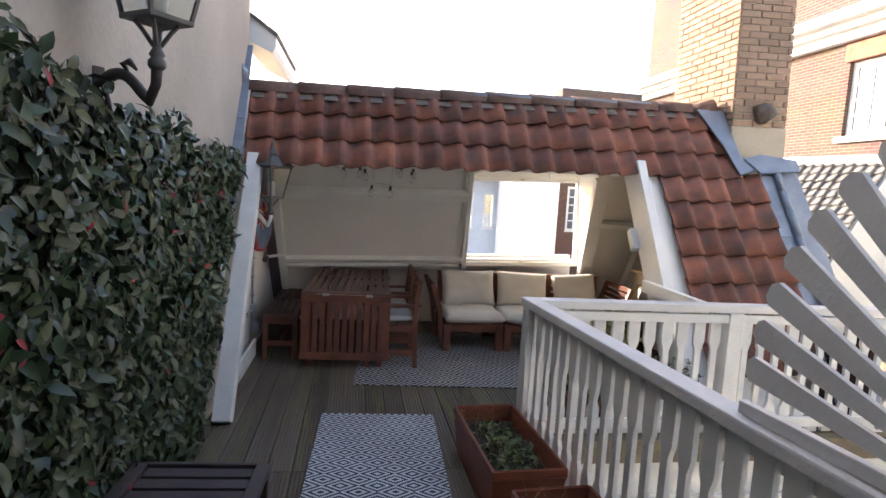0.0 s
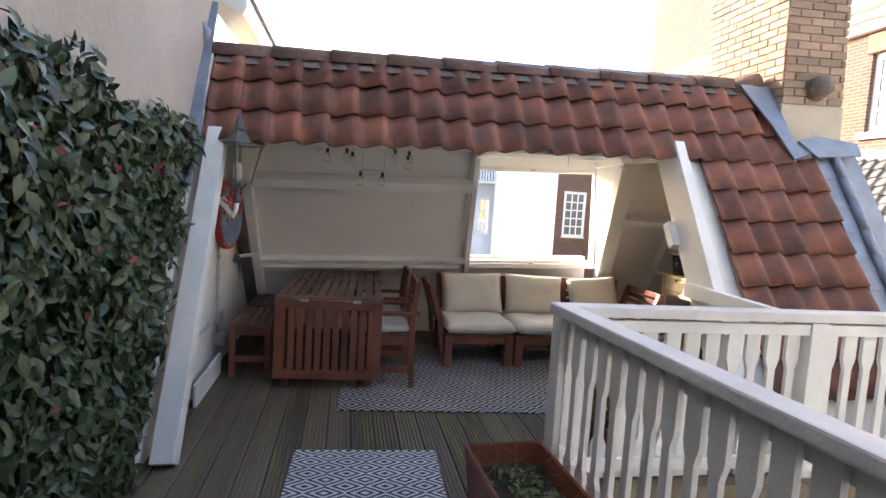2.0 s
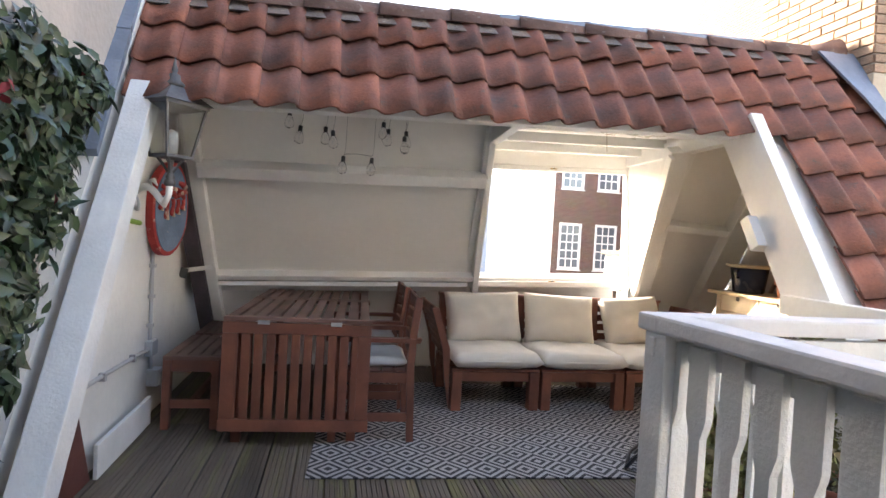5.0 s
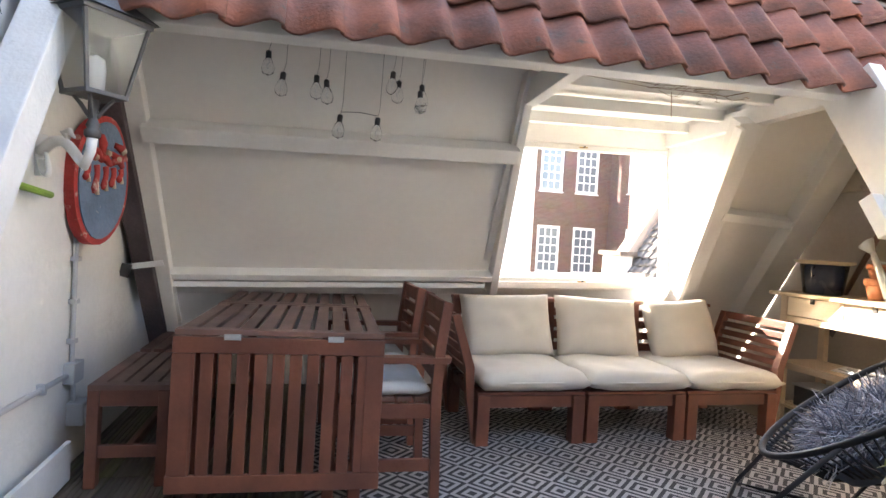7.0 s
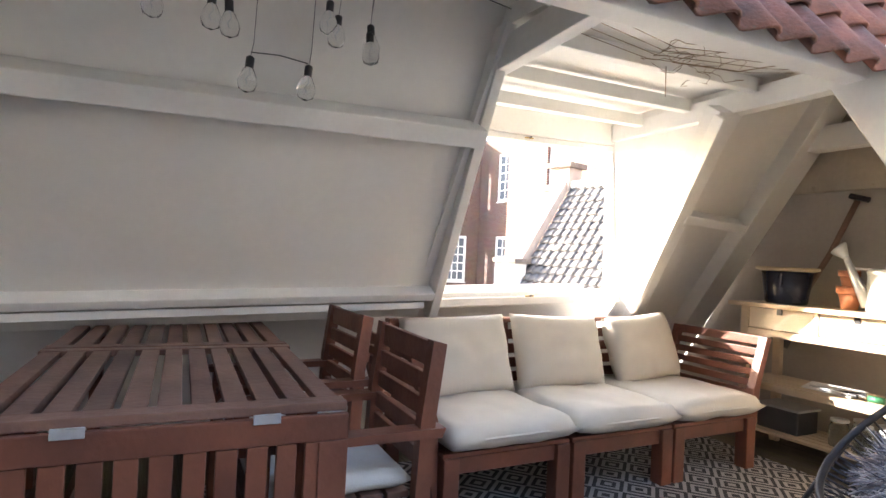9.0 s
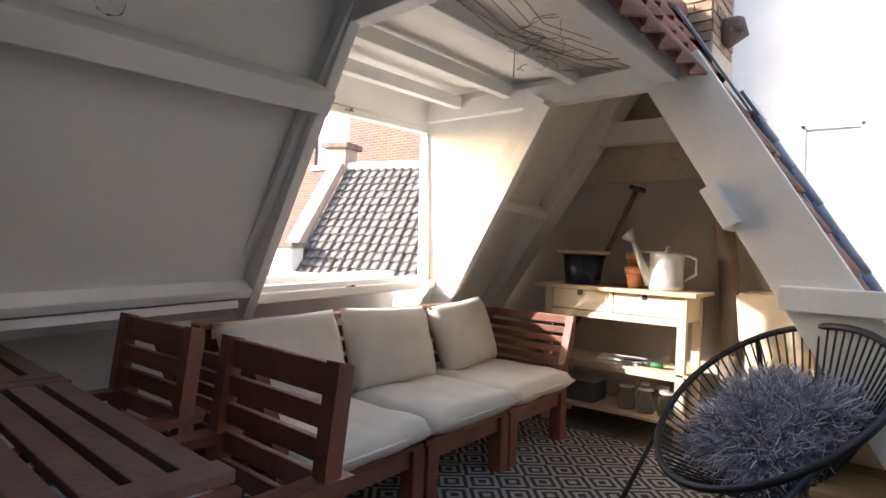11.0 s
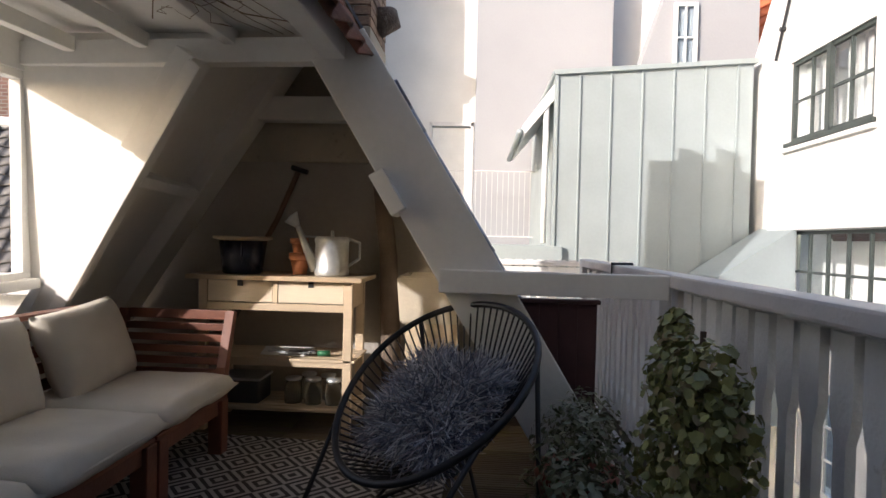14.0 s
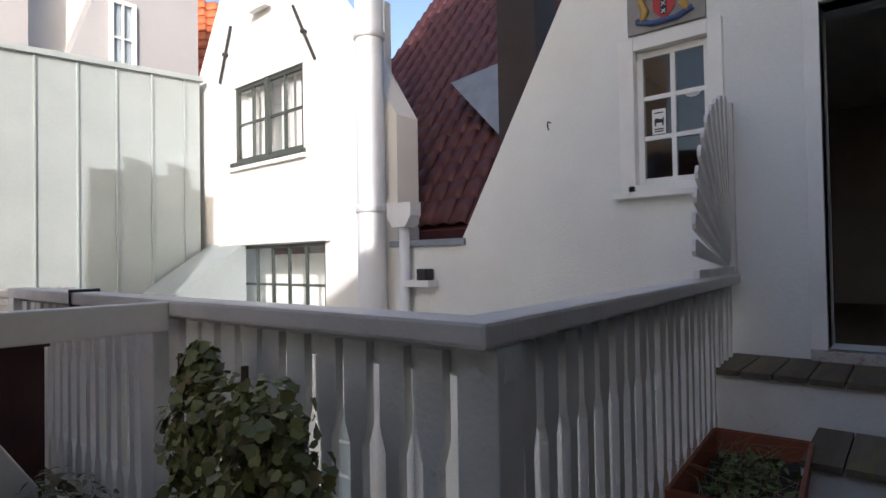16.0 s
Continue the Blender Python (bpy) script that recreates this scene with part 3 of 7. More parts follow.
plq = thing("wall_plaque", "painted stone coat-of-arms plaque above the window", "plaque")
part("slab", box(1.95, 2.45, 0.35, 0.38, 2.6, 3.1, 0.006), mat("grey_stone", (0.3, 0.29, 0.28), 0.8, 0.1, 6, 60, 0.4), plq)
SH = [(2.2 + 0.07 * a, 0.383, 2.74 + 0.1 * b) for a, b in ((-1, 1), (1, 1), (1, -0.2), (0, -1), (-1, -0.2))]
part("shield", prism(SH, (0, 0.012, 0)), mat("red_enamel", (0.45, 0.04, 0.04), 0.5, 0.1), plq, "red shield")
part("pale", box(2.18, 2.22, 0.396, 0.4, 2.68, 2.83), BLACK, plq, "black band with white crosses")
for z in (2.7, 2.75, 2.8):
    bmx = bar((2.186, 0.402, z - 0.014), (2.214, 0.402, z + 0.014), 0.007, 0.004, 0)
    bar((2.186, 0.402, z + 0.014), (2.214, 0.402, z - 0.014), 0.007, 0.004, 0, bm=bmx)
    part("cross", bmx, GLOSSWHITE, plq, "white cross")
for sx in (-1, 1):
    part("supporter", tube([(2.2 + sx * 0.15, 0.39, 2.66), (2.2 + sx * 0.12, 0.395, 2.73), (2.2 + sx * 0.15, 0.395, 2.8), (2.2 + sx * 0.1, 0.395, 2.86)], [0.02, 0.028, 0.024, 0.02], 8), mat("gilt_paint", (0.5, 0.33, 0.1), 0.5, 0.15), plq, "gilded carved supporter", True)
part("scroll", tube([(2.02, 0.39, 2.68), (2.12, 0.395, 2.64), (2.28, 0.395, 2.64), (2.38, 0.39, 2.68)], 0.02, 8), mat("blue_paint", (0.05, 0.1, 0.25), 0.5, 0.15), plq, "blue painted scroll", True)
stk = thing("sticker", "white paper sticker with a black cat on the pane", "sticker")
part("sheet", box(2.235, 2.325, 0.296, 0.298, 1.92, 2.09), GLOSSWHITE, stk)
part("cat", prism([(2.25 + 0.06 * a, 0.3005, 1.975 + 0.06 * b) for a, b in ((0, 0), (0.15, 0), (0.15, 0.35), (0.8, 0.35), (0.8, 0), (0.95, 0), (1, 0.7), (0.85, 0.9), (0.15, 0.7), (0, 1), (-0.05, 0.6))], (0, -0.002, 0)), BLACK, stk, "black cat shape")
for z in (1.935, 1.95, 2.06):
    part("text_bar", box(2.25, 2.31, 0.2985, 0.2995, z, z + 0.008), BLACK, stk, "unreadable printed line")
solid("oval_sticker", lathe([(0.045, 0), (0.05, 0.001), (0.001, 0.002)], 24), mat("grey_print", (0.5, 0.5, 0.52), 0.5, 0.05), "small oval printed sticker on the pane", "sticker").matrix_world = pose(2.06, 0.297, 2.16, -90, 0, 0) @ Matrix.Diagonal((1, 0.6, 1, 1))
tagged(part("wall_hook", tube([(3.07, 0.35, 2.12), (3.07, 0.39, 2.12), (3.07, 0.4, 2.09), (3.07, 0.38, 2.06)], 0.006, 6), BLACK), "small rusty iron hook in the rendered wall", "hook")

# door, open inwards on the dark room
dr = thing("door_1", "white-painted door frame standing open on a dark room", "door", **S)
for nm, a in (("frame_jamb", (1.36, 1.44, 0.2, 0.39, 0.56, 2.58)), ("frame_jamb", (-0.18, -0.1, 0.2, 0.39, 0.56, 2.58)), ("frame_head", (-0.1, 1.36, 0.2, 0.39, 2.5, 2.58))):
    part(nm, box(*a, 0.006), GLOSSWHITE, dr)
part("threshold", box(-0.16, 1.44, 0.3, 0.42, 0.5, 0.56, 0.006), mat("flaking_red_paint", (0.5, 0.48, 0.45), 0.6, 0.1, 6, 50, 0.4, stain=(0.28, 0.04, 0.04), amount=0.75), dr, "threshold with flaking red and white paint")
bk = thing("bookcase", "dark wooden bookcase inside the house", "bookcase")
for x in (1.72, 2.5):
    part("side_panel", box(x, x + 0.03, -2.6, -2.3, 0.5, 2.2), STAINWOOD, bk)
for z in (0.55, 0.95, 1.3, 1.65, 2.0):
    part("shelf", box(1.75, 2.5, -2.6, -2.3, z, z + 0.03), STAINWOOD, bk)
for i in range(14):
    zz = (0.585, 0.985, 1.335, 1.685)[i % 4]
    x = 1.78 + (i // 4) * 0.17
    solid("book", box(x, x + 0.1, -2.55, -2.36, zz, zz + 0.2 + 0.02 * (i % 3), 0.004), (GLOSSWHITE, STAINWOOD, RAILGREY)[i % 3], "book standing on the dark bookcase shelf", "book", group="books on the bookcase")

# landing and step of deck boards
for nm, x1, y0, y1, z in (("step_landing", 1.84, 0.36, 0.92, 0.5), ("step_lower", 1.36, 0.925, 1.46, 0.27)):
    st = thing(nm, "dark weathered timber step with a white riser", "step", **S)
    n = int(round((x1 + 0.55) / 0.145))
    for i in range(n):
        w = (x1 + 0.55) / n
        part("board", box(-0.55 + i * w + 0.004, -0.55 + (i + 1) * w - 0.004, y0, y1 + 0.02, z - 0.03, z, 0.003), DECK, st)
    part("riser", box(-0.55, x1, y0, y1 - 0.01, 0.0, z - 0.031), WHITE_WORN, st, "white-painted riser")

# lower window of the house, seen between the balusters
sash("window_3", "white-framed dark window low in the house wall", 2.0, 2.7, -0.9, 0.25, HY - 0.08, 3, 2, GLOSSWHITE, DARKGLASS, 0.06, 0.03)

# ---- gable house across the void ----
GY = 0.3
bm = wall_y(4.75, 9.3, -6, 2.2, GY - 0.3, GY, ((5.85, 7.95, 0.35, 1.32), (6.5, 7.3, -1.6, -0.4), (5.2, 5.8, -1.6, -0.4)))
prism([(4.75, GY, 2.2), (6.21, GY, 2.2), (6.21, GY, 4.57), (5.45, GY, 3.6), (4.75, GY, 2.5)], (0, -0.3, 0), bm)
prism([(7.68, GY, 2.2), (9.3, GY, 2.2), (9.3, GY, 2.6), (8.0, GY, 4.62), (7.68, GY, 5.1)], (0, -0.3, 0), bm)
prism([(6.21, GY, 3.35), (7.68, GY, 3.35), (7.68, GY, 5.1), (7.05, GY, 6.1), (6.21, GY, 4.57)], (0, -0.3, 0), bm)
box(6.21, 7.68, GY - 0.3, GY, 2.2, 2.38, 0, bm)
solid("wall_gable_house", bm, PLASTER_W, "bright white rendered gable of the house across the void", "wall", **S)
sash("window_4", "dark green framed casement with white curtains", 6.22, 7.67, 2.38, 3.35, GY - 0.05, 4, 2, DARKFRAME, CURTAINGLASS, 0.05, 0.03)
solid("window_mullion", box(6.91, 6.98, GY - 0.06, GY + 0.0, 2.38, 3.35, 0.004), DARKFRAME, "dark green middle mullion of the casement", "window part", **S)
for x0, x1 in ((6.3, 6.55), (6.6, 6.85), (7.02, 7.3), (7.35, 7.6)):
    bm = bmesh.new()
    n = 14
    va = [[bm.verts.new((x0 + (x1 - x0) * i / n, GY - 0.16 + 0.018 * math.sin(i * 2.1), z)) for z in (2.42, 3.32)] for i in range(n + 1)]
    for a, b in zip(va, va[1:]):
        bm.faces.new((a[0], b[0], b[1], a[1]))
    bmesh.ops.solidify(bm, geom=bm.faces[:], thickness=0.004)
    solid("curtain", bm, CURTAIN, "white pleated curtain behind the casement", "curtain", group="curtains behind the casement", smooth=True)
sash("window_5", "dark framed low window with thin white bars", 5.86, 7.94, 0.36, 1.31, GY - 0.05, 6, 2, DARKFRAME, CURTAINGLASS, 0.04, 0.03)
solid("room_behind_windows", wall_y(5.6, 8.6, 0.0, 4.1, -0.5, -0.4), CURTAIN, "pale room wall behind the panes", "wall", **S)
sash("window_6", "white-framed dark window low in the white gable", 6.5, 7.3, -1.6, -0.4, GY - 0.08, 2, 3, GLOSSWHITE, DARKGLASS)
sash("window_7", "white-framed dark window low in the white gable", 5.2, 5.8, -1.6, -0.4, GY - 0.08, 2, 3, GLOSSWHITE, DARKGLASS)
solid("trim_lintel", box(5.75, 8.0, GY, GY + 0.06, 1.32, 1.37, 0.006), WHITE_WORN, "white-painted timber lintel above the low window", "trim", **S)
solid("trim_gable_sill", box(6.15, 7.75, GY, GY + 0.05, 2.27, 2.32, 0.008), PLASTER_W, "white rendered sill under the casement", "trim", **S)
sash("window_8", "small dark attic window in the white gable", 6.83, 7.1, 4.2, 4.65, GY + 0.02, 2, 2, GLOSSWHITE, DARKGLASS, 0.04)
for p, q in (((7.69, 4.17), (7.98, 3.48)), ((6.34, 4.02), (5.95, 3.32)), ((5.15, 1.8), (5.15, 1.11))):
    a = thing("wall_anchor", "black wrought-iron wall anchor on the white gable", "wall anchor", group="wall anchors on the gable")
    part("bar", tube([(p[0], GY + 0.03, p[1]), (q[0], GY + 0.03, q[1])], 0.018, 6), BLACK, a)
    mx, mz = (p[0] + q[0]) / 2, (p[1] + q[1]) / 2
    part("bolt", tube([(mx, GY - 0.01, mz), (mx, GY + 0.06, mz)], 0.03, 8), BLACK, a)
pipe = thing("soil_pipe", "thick white-painted vent pipe with collars", "pipe")
part("pipe", tube([(4.92, GY + 0.18, -6), (4.92, GY + 0.18, 6)], 0.135, 20), PIPEWHITE, pipe, smooth=True)
for z in (0.4, 1.55, 3.2):
    part("collar", lathe([(0.14, z), (0.152, z + 0.01), (0.152, z + 0.07), (0.14, z + 0.08)], 20, at=(4.92, GY + 0.18, 0)), PIPEWHITE, pipe, smooth=True)
dp = thing("downpipe", "white downpipe with a square hopper head", "downpipe")
part("pipe", tube([(4.55, GY + 0.12, -6), (4.55, GY + 0.12, 1.42)], 0.05, 14), PIPEWHITE, dp, smooth=True)
part("hopper", prism([(4.47, GY + 0.06, 1.4), (4.63, GY + 0.06, 1.4), (4.7, GY + 0.06, 1.5), (4.7, GY + 0.06, 1.62), (4.4, GY + 0.06, 1.62), (4.4, GY + 0.06, 1.5)], (0, 0.14, 0)), PIPEWHITE, dp)
sp = thing("wall_spotlight", "small white outdoor lamp box on the wall", "outdoor lamp")
part("bracket", box(4.2, 4.5, GY + 0.06, GY + 0.2, 0.86, 0.92, 0.01), PIPEWHITE, sp)
part("housing", box(4.24, 4.34, GY + 0.08, GY + 0.2, 0.92, 1.02, 0.01), BLACK, sp, "black sensor housing")
lean = prism([(8.3, GY + 0.02, 1.35), (8.3, GY + 0.9, 0.75), (8.3, GY + 0.9, -1.0), (8.3, GY + 0.02, -1.0)], (-0.9, 0, 0))
solid("lean_to", lean, ZINC, "small zinc lean-to roof against the gable", "lean-to roof", **S)


def pan_mesh(w, l, amp, name, material, n=10):
    """One S-shaped clay pan: a valley, a roll and its lap, with a thick lower end."""
    bm = bmesh.new()
    prof = []
    for i in range(n + 1):
        u = i / n
        ph = 2 * math.pi * (u - 0.02)
        z = -0.72 * amp * math.sin(ph) - 0.12 * amp * math.sin(2 * ph)
        prof.append(((u * 1.08 - 0.04) * w, z))
    t = 0.014
    rows = []
    for y, lift in ((0.0, 0.026), (l * 0.5, 0.014), (l, 0.0)):
        rows.append([[bm.verts.new((x, y, z + lift + d)) for x, z in prof] for d in (0, -t)])
    for (A, A2), (B, B2) in zip(rows, rows[1:]):
        for i in range(n):
            bm.faces.new((A[i], A[i + 1], B[i + 1], B[i]))
            bm.faces.new((A2[i + 1], A2[i], B2[i], B2[i + 1]))
    for A, A2 in (rows[0], rows[-1]):
        for i in range(n):
            bm.faces.new((A[i], A2[i], A2[i + 1], A[i + 1]))
    for k in (0, n):
        for (A, A2), (B, B2) in zip(rows, rows[1:]):
            bm.faces.new((A[k], B[k], B2[k], A2[k]))
    return finish(name, bm, material, True)


def slope_matrix(origin, along, up):
    a, u = Vector(along).normalized(), Vector(up).normalized()
    n = a.cross(u)
    return Matrix.Translation(origin) @ Matrix((a, u, n)).transposed().to_4x4()


def far_roof(name, label, origin, along, up, cols, rows, w, l, material, skip=None):
    """A tiled slope in one joined mesh, for roofs that stay far off."""
    base = pan_mesh(w, l * 1.12, 0.03 * w / 0.24, name + "_pan", material, 8)
    m = slope_matrix(origin, along, up)
    V, F, SM = [], [], 0
    vs = [v.co.copy() for v in base.vertices]
    fs = [tuple(p.vertices) for p in base.polygons]
    for c in range(cols):
        for r in range(rows):
            if skip and skip(c * w, r * l):
                continue
            k = len(V)
            mm = m @ Matrix.Translation((c * w, r * l, random.uniform(-0.004, 0.004)))
            V += [mm @ v for v in vs]
            F += [tuple(i + k for i in f) for f in fs]
    me = bpy.data.meshes.new(name)
    me.from_pydata(V, [], F)
    me.materials.append(material)
    me.polygons.foreach_set("use_smooth", [True] * len(me.polygons))
    bpy.data.meshes.remove(base)
    return tagged(new(name, me), label, "roof", kind="structure")


# roof beside the gable house, coloured dark as if shaded, orange roof behind, dark flue
far_roof("roof_dark", "red clay tiled roof of the next house, its shade put into the colour", (3.1, 0.05, 1.45), (1, 0.0, 0), (0, -0.62, 0.78), 20, 22, 0.21, 0.26, TILE_SHADED)
solid("roof_dark_bed", prism([(3.0, 0.0, 1.38), (3.0, -3.5, 5.78), (3.0, -3.6, 5.6), (3.0, -0.1, 1.2)], (4.4, 0, 0)), TILE_SHADED, "boarding under the dark tiled roof", "roof", **S)
solid("flue_stack", box(3.62, 4.05, -0.8, -0.4, 1.9, 6, 0.01), mat("black_brown_cladding", (0.03, 0.022, 0.022), 0.6, 0.1), "dark brown clad flue stack beside the house", "flue")
solid("dormer_side", prism([(4.04, -0.5, 2.25), (5.0, -0.85, 3.12), (4.04, -0.85, 3.22)], (0, -0.3, 0.02)), LEAD, "grey lead-clad dormer side on the dark roof", "dormer")
far_roof("roof_orange", "bright orange clay tiled roof behind the zinc box", (10.75, -0.45, 3.5), (-0.44, -0.9, 0), (0.54, -0.26, 0.8), 9, 14, 0.24, 0.3, TILE_ORANGE)

# zinc extension with seams, canopy and downpipe
zb = thing("zinc_extension", "pale zinc-clad roof extension with standing seams", "roof extension")
part("body", prism([(8.35, 0.42, -6), (8.35, 3.03, -6), (8.35, 3.03, 3.39), (8.35, 0.42, 3.56)], (3.25, 0, 0)), ZINC, zb)
part("coping", prism([(8.3, 0.38, 3.562), (8.3, 3.07, 3.386), (8.3, 3.07, 3.45), (8.3, 0.38, 3.625)], (3.3, 0, 0)), ZINC, zb)
y = 0.62
while y < 3.03:
    part("seam", box(8.325, 8.35, y, y + 0.018, -2, 3.585 - 0.066 * y), ZINC, zb)
    y += 0.415
part("corner_seam", box(8.32, 8.36, 3.0, 3.05, -2, 3.385), ZINC, zb)
cn = thing("canopy", "white sloping eave board with a grey gutter beside the zinc box", "eave")
part("board", prism([(8.4, 3.035, 3.3), (8.4, 3.46, 2.72), (8.4, 3.46, 2.56), (8.4, 3.035, 3.08)], (2.5, 0, 0)), GLOSSWHITE, cn)
part("gutter", tube([(8.38, 3.5, 2.62), (11, 3.5, 2.62)], 0.045, 10), ZINC, cn, "grey zinc gutter", True)
part("downpipe", tube([(8.45, 3.14, 3.1), (8.45, 3.14, 1.1)], 0.04, 10), GLOSSWHITE, cn, "white downpipe", True)
solid("trim_zinc_ledge", box(8.25, 12, 2.9, 4.0, 0.85, 1.06, 0.01), ZINC, "zinc-clad roof edge below the far balcony", "trim", **S)

# far white buildings, one face coloured grey for its shade
bm = wall_x(4.15, 9, -6, 9, 12.0, 12.8, ((4.19, 5.05, 1.2, 3.45),))
solid("wall_white_far", bm, PLASTER_W, "bright white rendered building in the distance", "wall", **S)
fd = thing("far_door", "white panel door in the distant white building", "door")
part("leaf", box(12.05, 12.1, 4.23, 5.01, 1.2, 3.4, 0.01), GLOSSWHITE, fd)
for a in ((4.17, 4.23), (5.01, 5.07)):
    part("frame", box(11.97, 12.06, a[0], a[1], 1.2, 3.5, 0.005), RAILGREY, fd)
part("frame", box(11.97, 12.06, 4.17, 5.07, 3.42, 3.5, 0.005), RAILGREY, fd)
solid("wall_grey_far", box(11.8, 13, 1.5, 4.15, -6, 8.5), PLASTER_SHADE, "distant rendered facade, coloured grey to stand for its shade", "wall", **S)
solid("wall_cream_far", box(12.5, 14, -1.2, 1.5, -6, 6.3), PLASTER_W, "cream rendered wall behind the grey tower", "wall", **S)
bm = prism([(10.6, -0.7, -2), (10.6, 1.3, -2), (10.6, 1.3, 4.2), (10.6, 0.5, 6.6), (10.6, -0.7, 6.6)], (0.4, 0, 0))
solid("wall_gable_far", bm, PLASTER_SHADE, "pale grey rendered gable behind the zinc box", "wall", **S)
sash_x("window_9", "white-framed small window in the far grey gable", 0.35, 0.75, 4.1, 5.3, 10.56, 2, 2, GLOSSWHITE, DARKGLASS)
fr = thing("far_balcony_rail", "thin pale metal balcony railing in the distance", "balcony railing")
part("top_rail", tube([(11.0, 2.9, 2.4), (11.0, 4.6, 2.4)], 0.01, 6), RAILGREY, fr)
part("bottom_rail", tube([(11.0, 2.9, 1.2), (11.0, 4.6, 1.2)], 0.012, 6), RAILGREY, fr)
for i in range(18):
    part("baluster", tube([(11.0, 2.9 + i * 0.1, 1.2), (11.0, 2.9 + i * 0.1, 2.4)], 0.004, 5), RAILGREY, fr)
solid("ground", box(-200, 200, -200, 200, -6.2, -6.0), PAVING, "grey paved courtyard ground far below", "ground", **S)

# ---- buildings seen through and past the roof window ----
def brick_wall_far(name, label, bm, mortar_scale=1.0):
    return solid(name, bm, BRICKWORK, label, "building", kind="structure")


brick_wall_far("building_brick_east", "tall sunlit brown brick building behind the grey roof", wall_x(6.5, 17.8, -6, 12, 10.0, 11.0, ((8.2, 9.8, 3.15, 4.6), (14.6, 15.9, 3.15, 4.6), (8.2, 9.8, 6.2, 8.5))))
for a, b, c, d in ((8.2, 9.8, 3.15, 4.6), (14.6, 15.9, 3.15, 4.6), (8.2, 9.8, 6.2, 8.5)):
    sash_x("window_tall", "tall white-framed multi-pane window in the brick building", a, b, c, d, 10.12, 4, 4, GLOSSWHITE, SKYGLASS, 0.12, 0.04)
crn = thing("cornice", "white moulded stone cornice along the brick building", "cornice", kind="structure")
for x0, z0, z1 in ((9.85, 5.0, 5.2), (9.72, 5.2, 5.34), (9.55, 5.34, 5.55)):
    part("moulding", box(x0, 10.02, 6.5, 17.8, z0, z1, 0.02), PLASTER_W, crn)
for a, b in ((8.1, 9.9), (14.5, 16.0)):
    solid("trim_brick_arch", box(9.96, 10.0, a, b, 4.61, 4.95), TILE_FLAT, "flat arch of red bricks above the window", "trim", **S)
    solid("trim_stone_sill", box(9.92, 10.04, a, b, 3.03, 3.15, 0.01), PLASTER_W, "white stone sill under the tall window", "trim", **S)
# white round tower behind the chimney
tw = thing("round_tower", "white rendered round building with a domed cornice", "building", kind="structure")
part("drum", lathe([(3.4, -6), (3.4, 8.2)], 40, at=(14.0, 17.5, 0)), PLASTER_W, tw, smooth=True)
part("cornice", lathe([(3.4, 6.2), (3.75, 6.35), (3.75, 6.6), (3.4, 6.7)], 40, at=(14.0, 17.5, 0)), PLASTER_W, tw, smooth=True)
# shaded brick block with tall windows
holes = []
for x in (12.25, 14.3):
    for z in (-0.25, 4.05):
        holes.append((x, x + 1.3, z, z + 2.5))
brick_wall_far("building_brick_north", "dark brown brick building with tall white windows", wall_y(11.5, 17.5, -6, 7.6, 30.0, 31.0, holes))
for a, b, c, d in holes:
    w = sash("window_far", "tall white multi-pane window in the dark brick building", -(b - a) / 2, (b - a) / 2, c, d, 0, 3, 5, GLOSSWHITE, SKYGLASS, 0.14, 0.06)
    w.matrix_world = pose((a + b) / 2, 30.06, 0, 0, 0, 180)
bm = wall_x(24.0, 30.0, -6, 7.4, 16.3, 17.0, ((26.5, 28.2, -0.25, 2.25), (26.5, 28.2, 4.05, 6.55)))
brick_wall_far("building_brick_wing", "projecting dark brick wing with tall windows", bm)
for c in (-0.25, 4.05):
    sash_x("window_far", "tall white multi-pane window in the dark brick building", 26.5, 28.2, c, c + 2.5, 16.35, 3, 5, GLOSSWHITE, SKYGLASS, 0.14, 0.06)
solid("building_white_north", box(7.5, 9.9, 25.0, 27.0, -6, 5.4), PLASTER_W, "bright white rendered side wall in the distance", "building", **S)
bm = wall_y(3.5, 8.6, -6, 4.6, 28.0, 28.6, ((5.9, 6.5, -0.2, 1.6), (7.0, 7.6, -0.2, 1.6), (5.9, 7.6, 3.0, 4.0)))
solid("building_blue_white", bm, mat("pale_blue_paint", (0.6, 0.66, 0.74), 0.7, 0.04), "pale blue-white house front in the distance", "building", **S)
for a, b, c, d in ((5.9, 6.5, -0.2, 1.6), (7.0, 7.6, -0.2, 1.6), (5.9, 7.6, 3.0, 4.0)):
    w = sash("window_small", "white window in the pale blue house", -(b - a) / 2, (b - a) / 2, c, d, 0, 2, 3, GLOSSWHITE, DARKGLASS, 0.1, 0.05)
    w.matrix_world = pose((a + b) / 2, 28.05, 0, 0, 0, 180)
bl = thing("far_balcony", "dark iron balcony with green plants", "balcony")
part("slab", box(5.6, 8.2, 26.9, 28.0, 2.3, 2.42, 0.01), RAILGREY, bl)
for i in range(20):
    part("baluster", tube([(5.62 + i * 0.135, 26.95, 2.42), (5.62 + i * 0.135, 26.95, 3.2)], 0.02, 5), BLACK, bl)
part("rail", tube([(5.6, 26.95, 3.2), (8.2, 26.95, 3.2)], 0.03, 6), BLACK, bl)

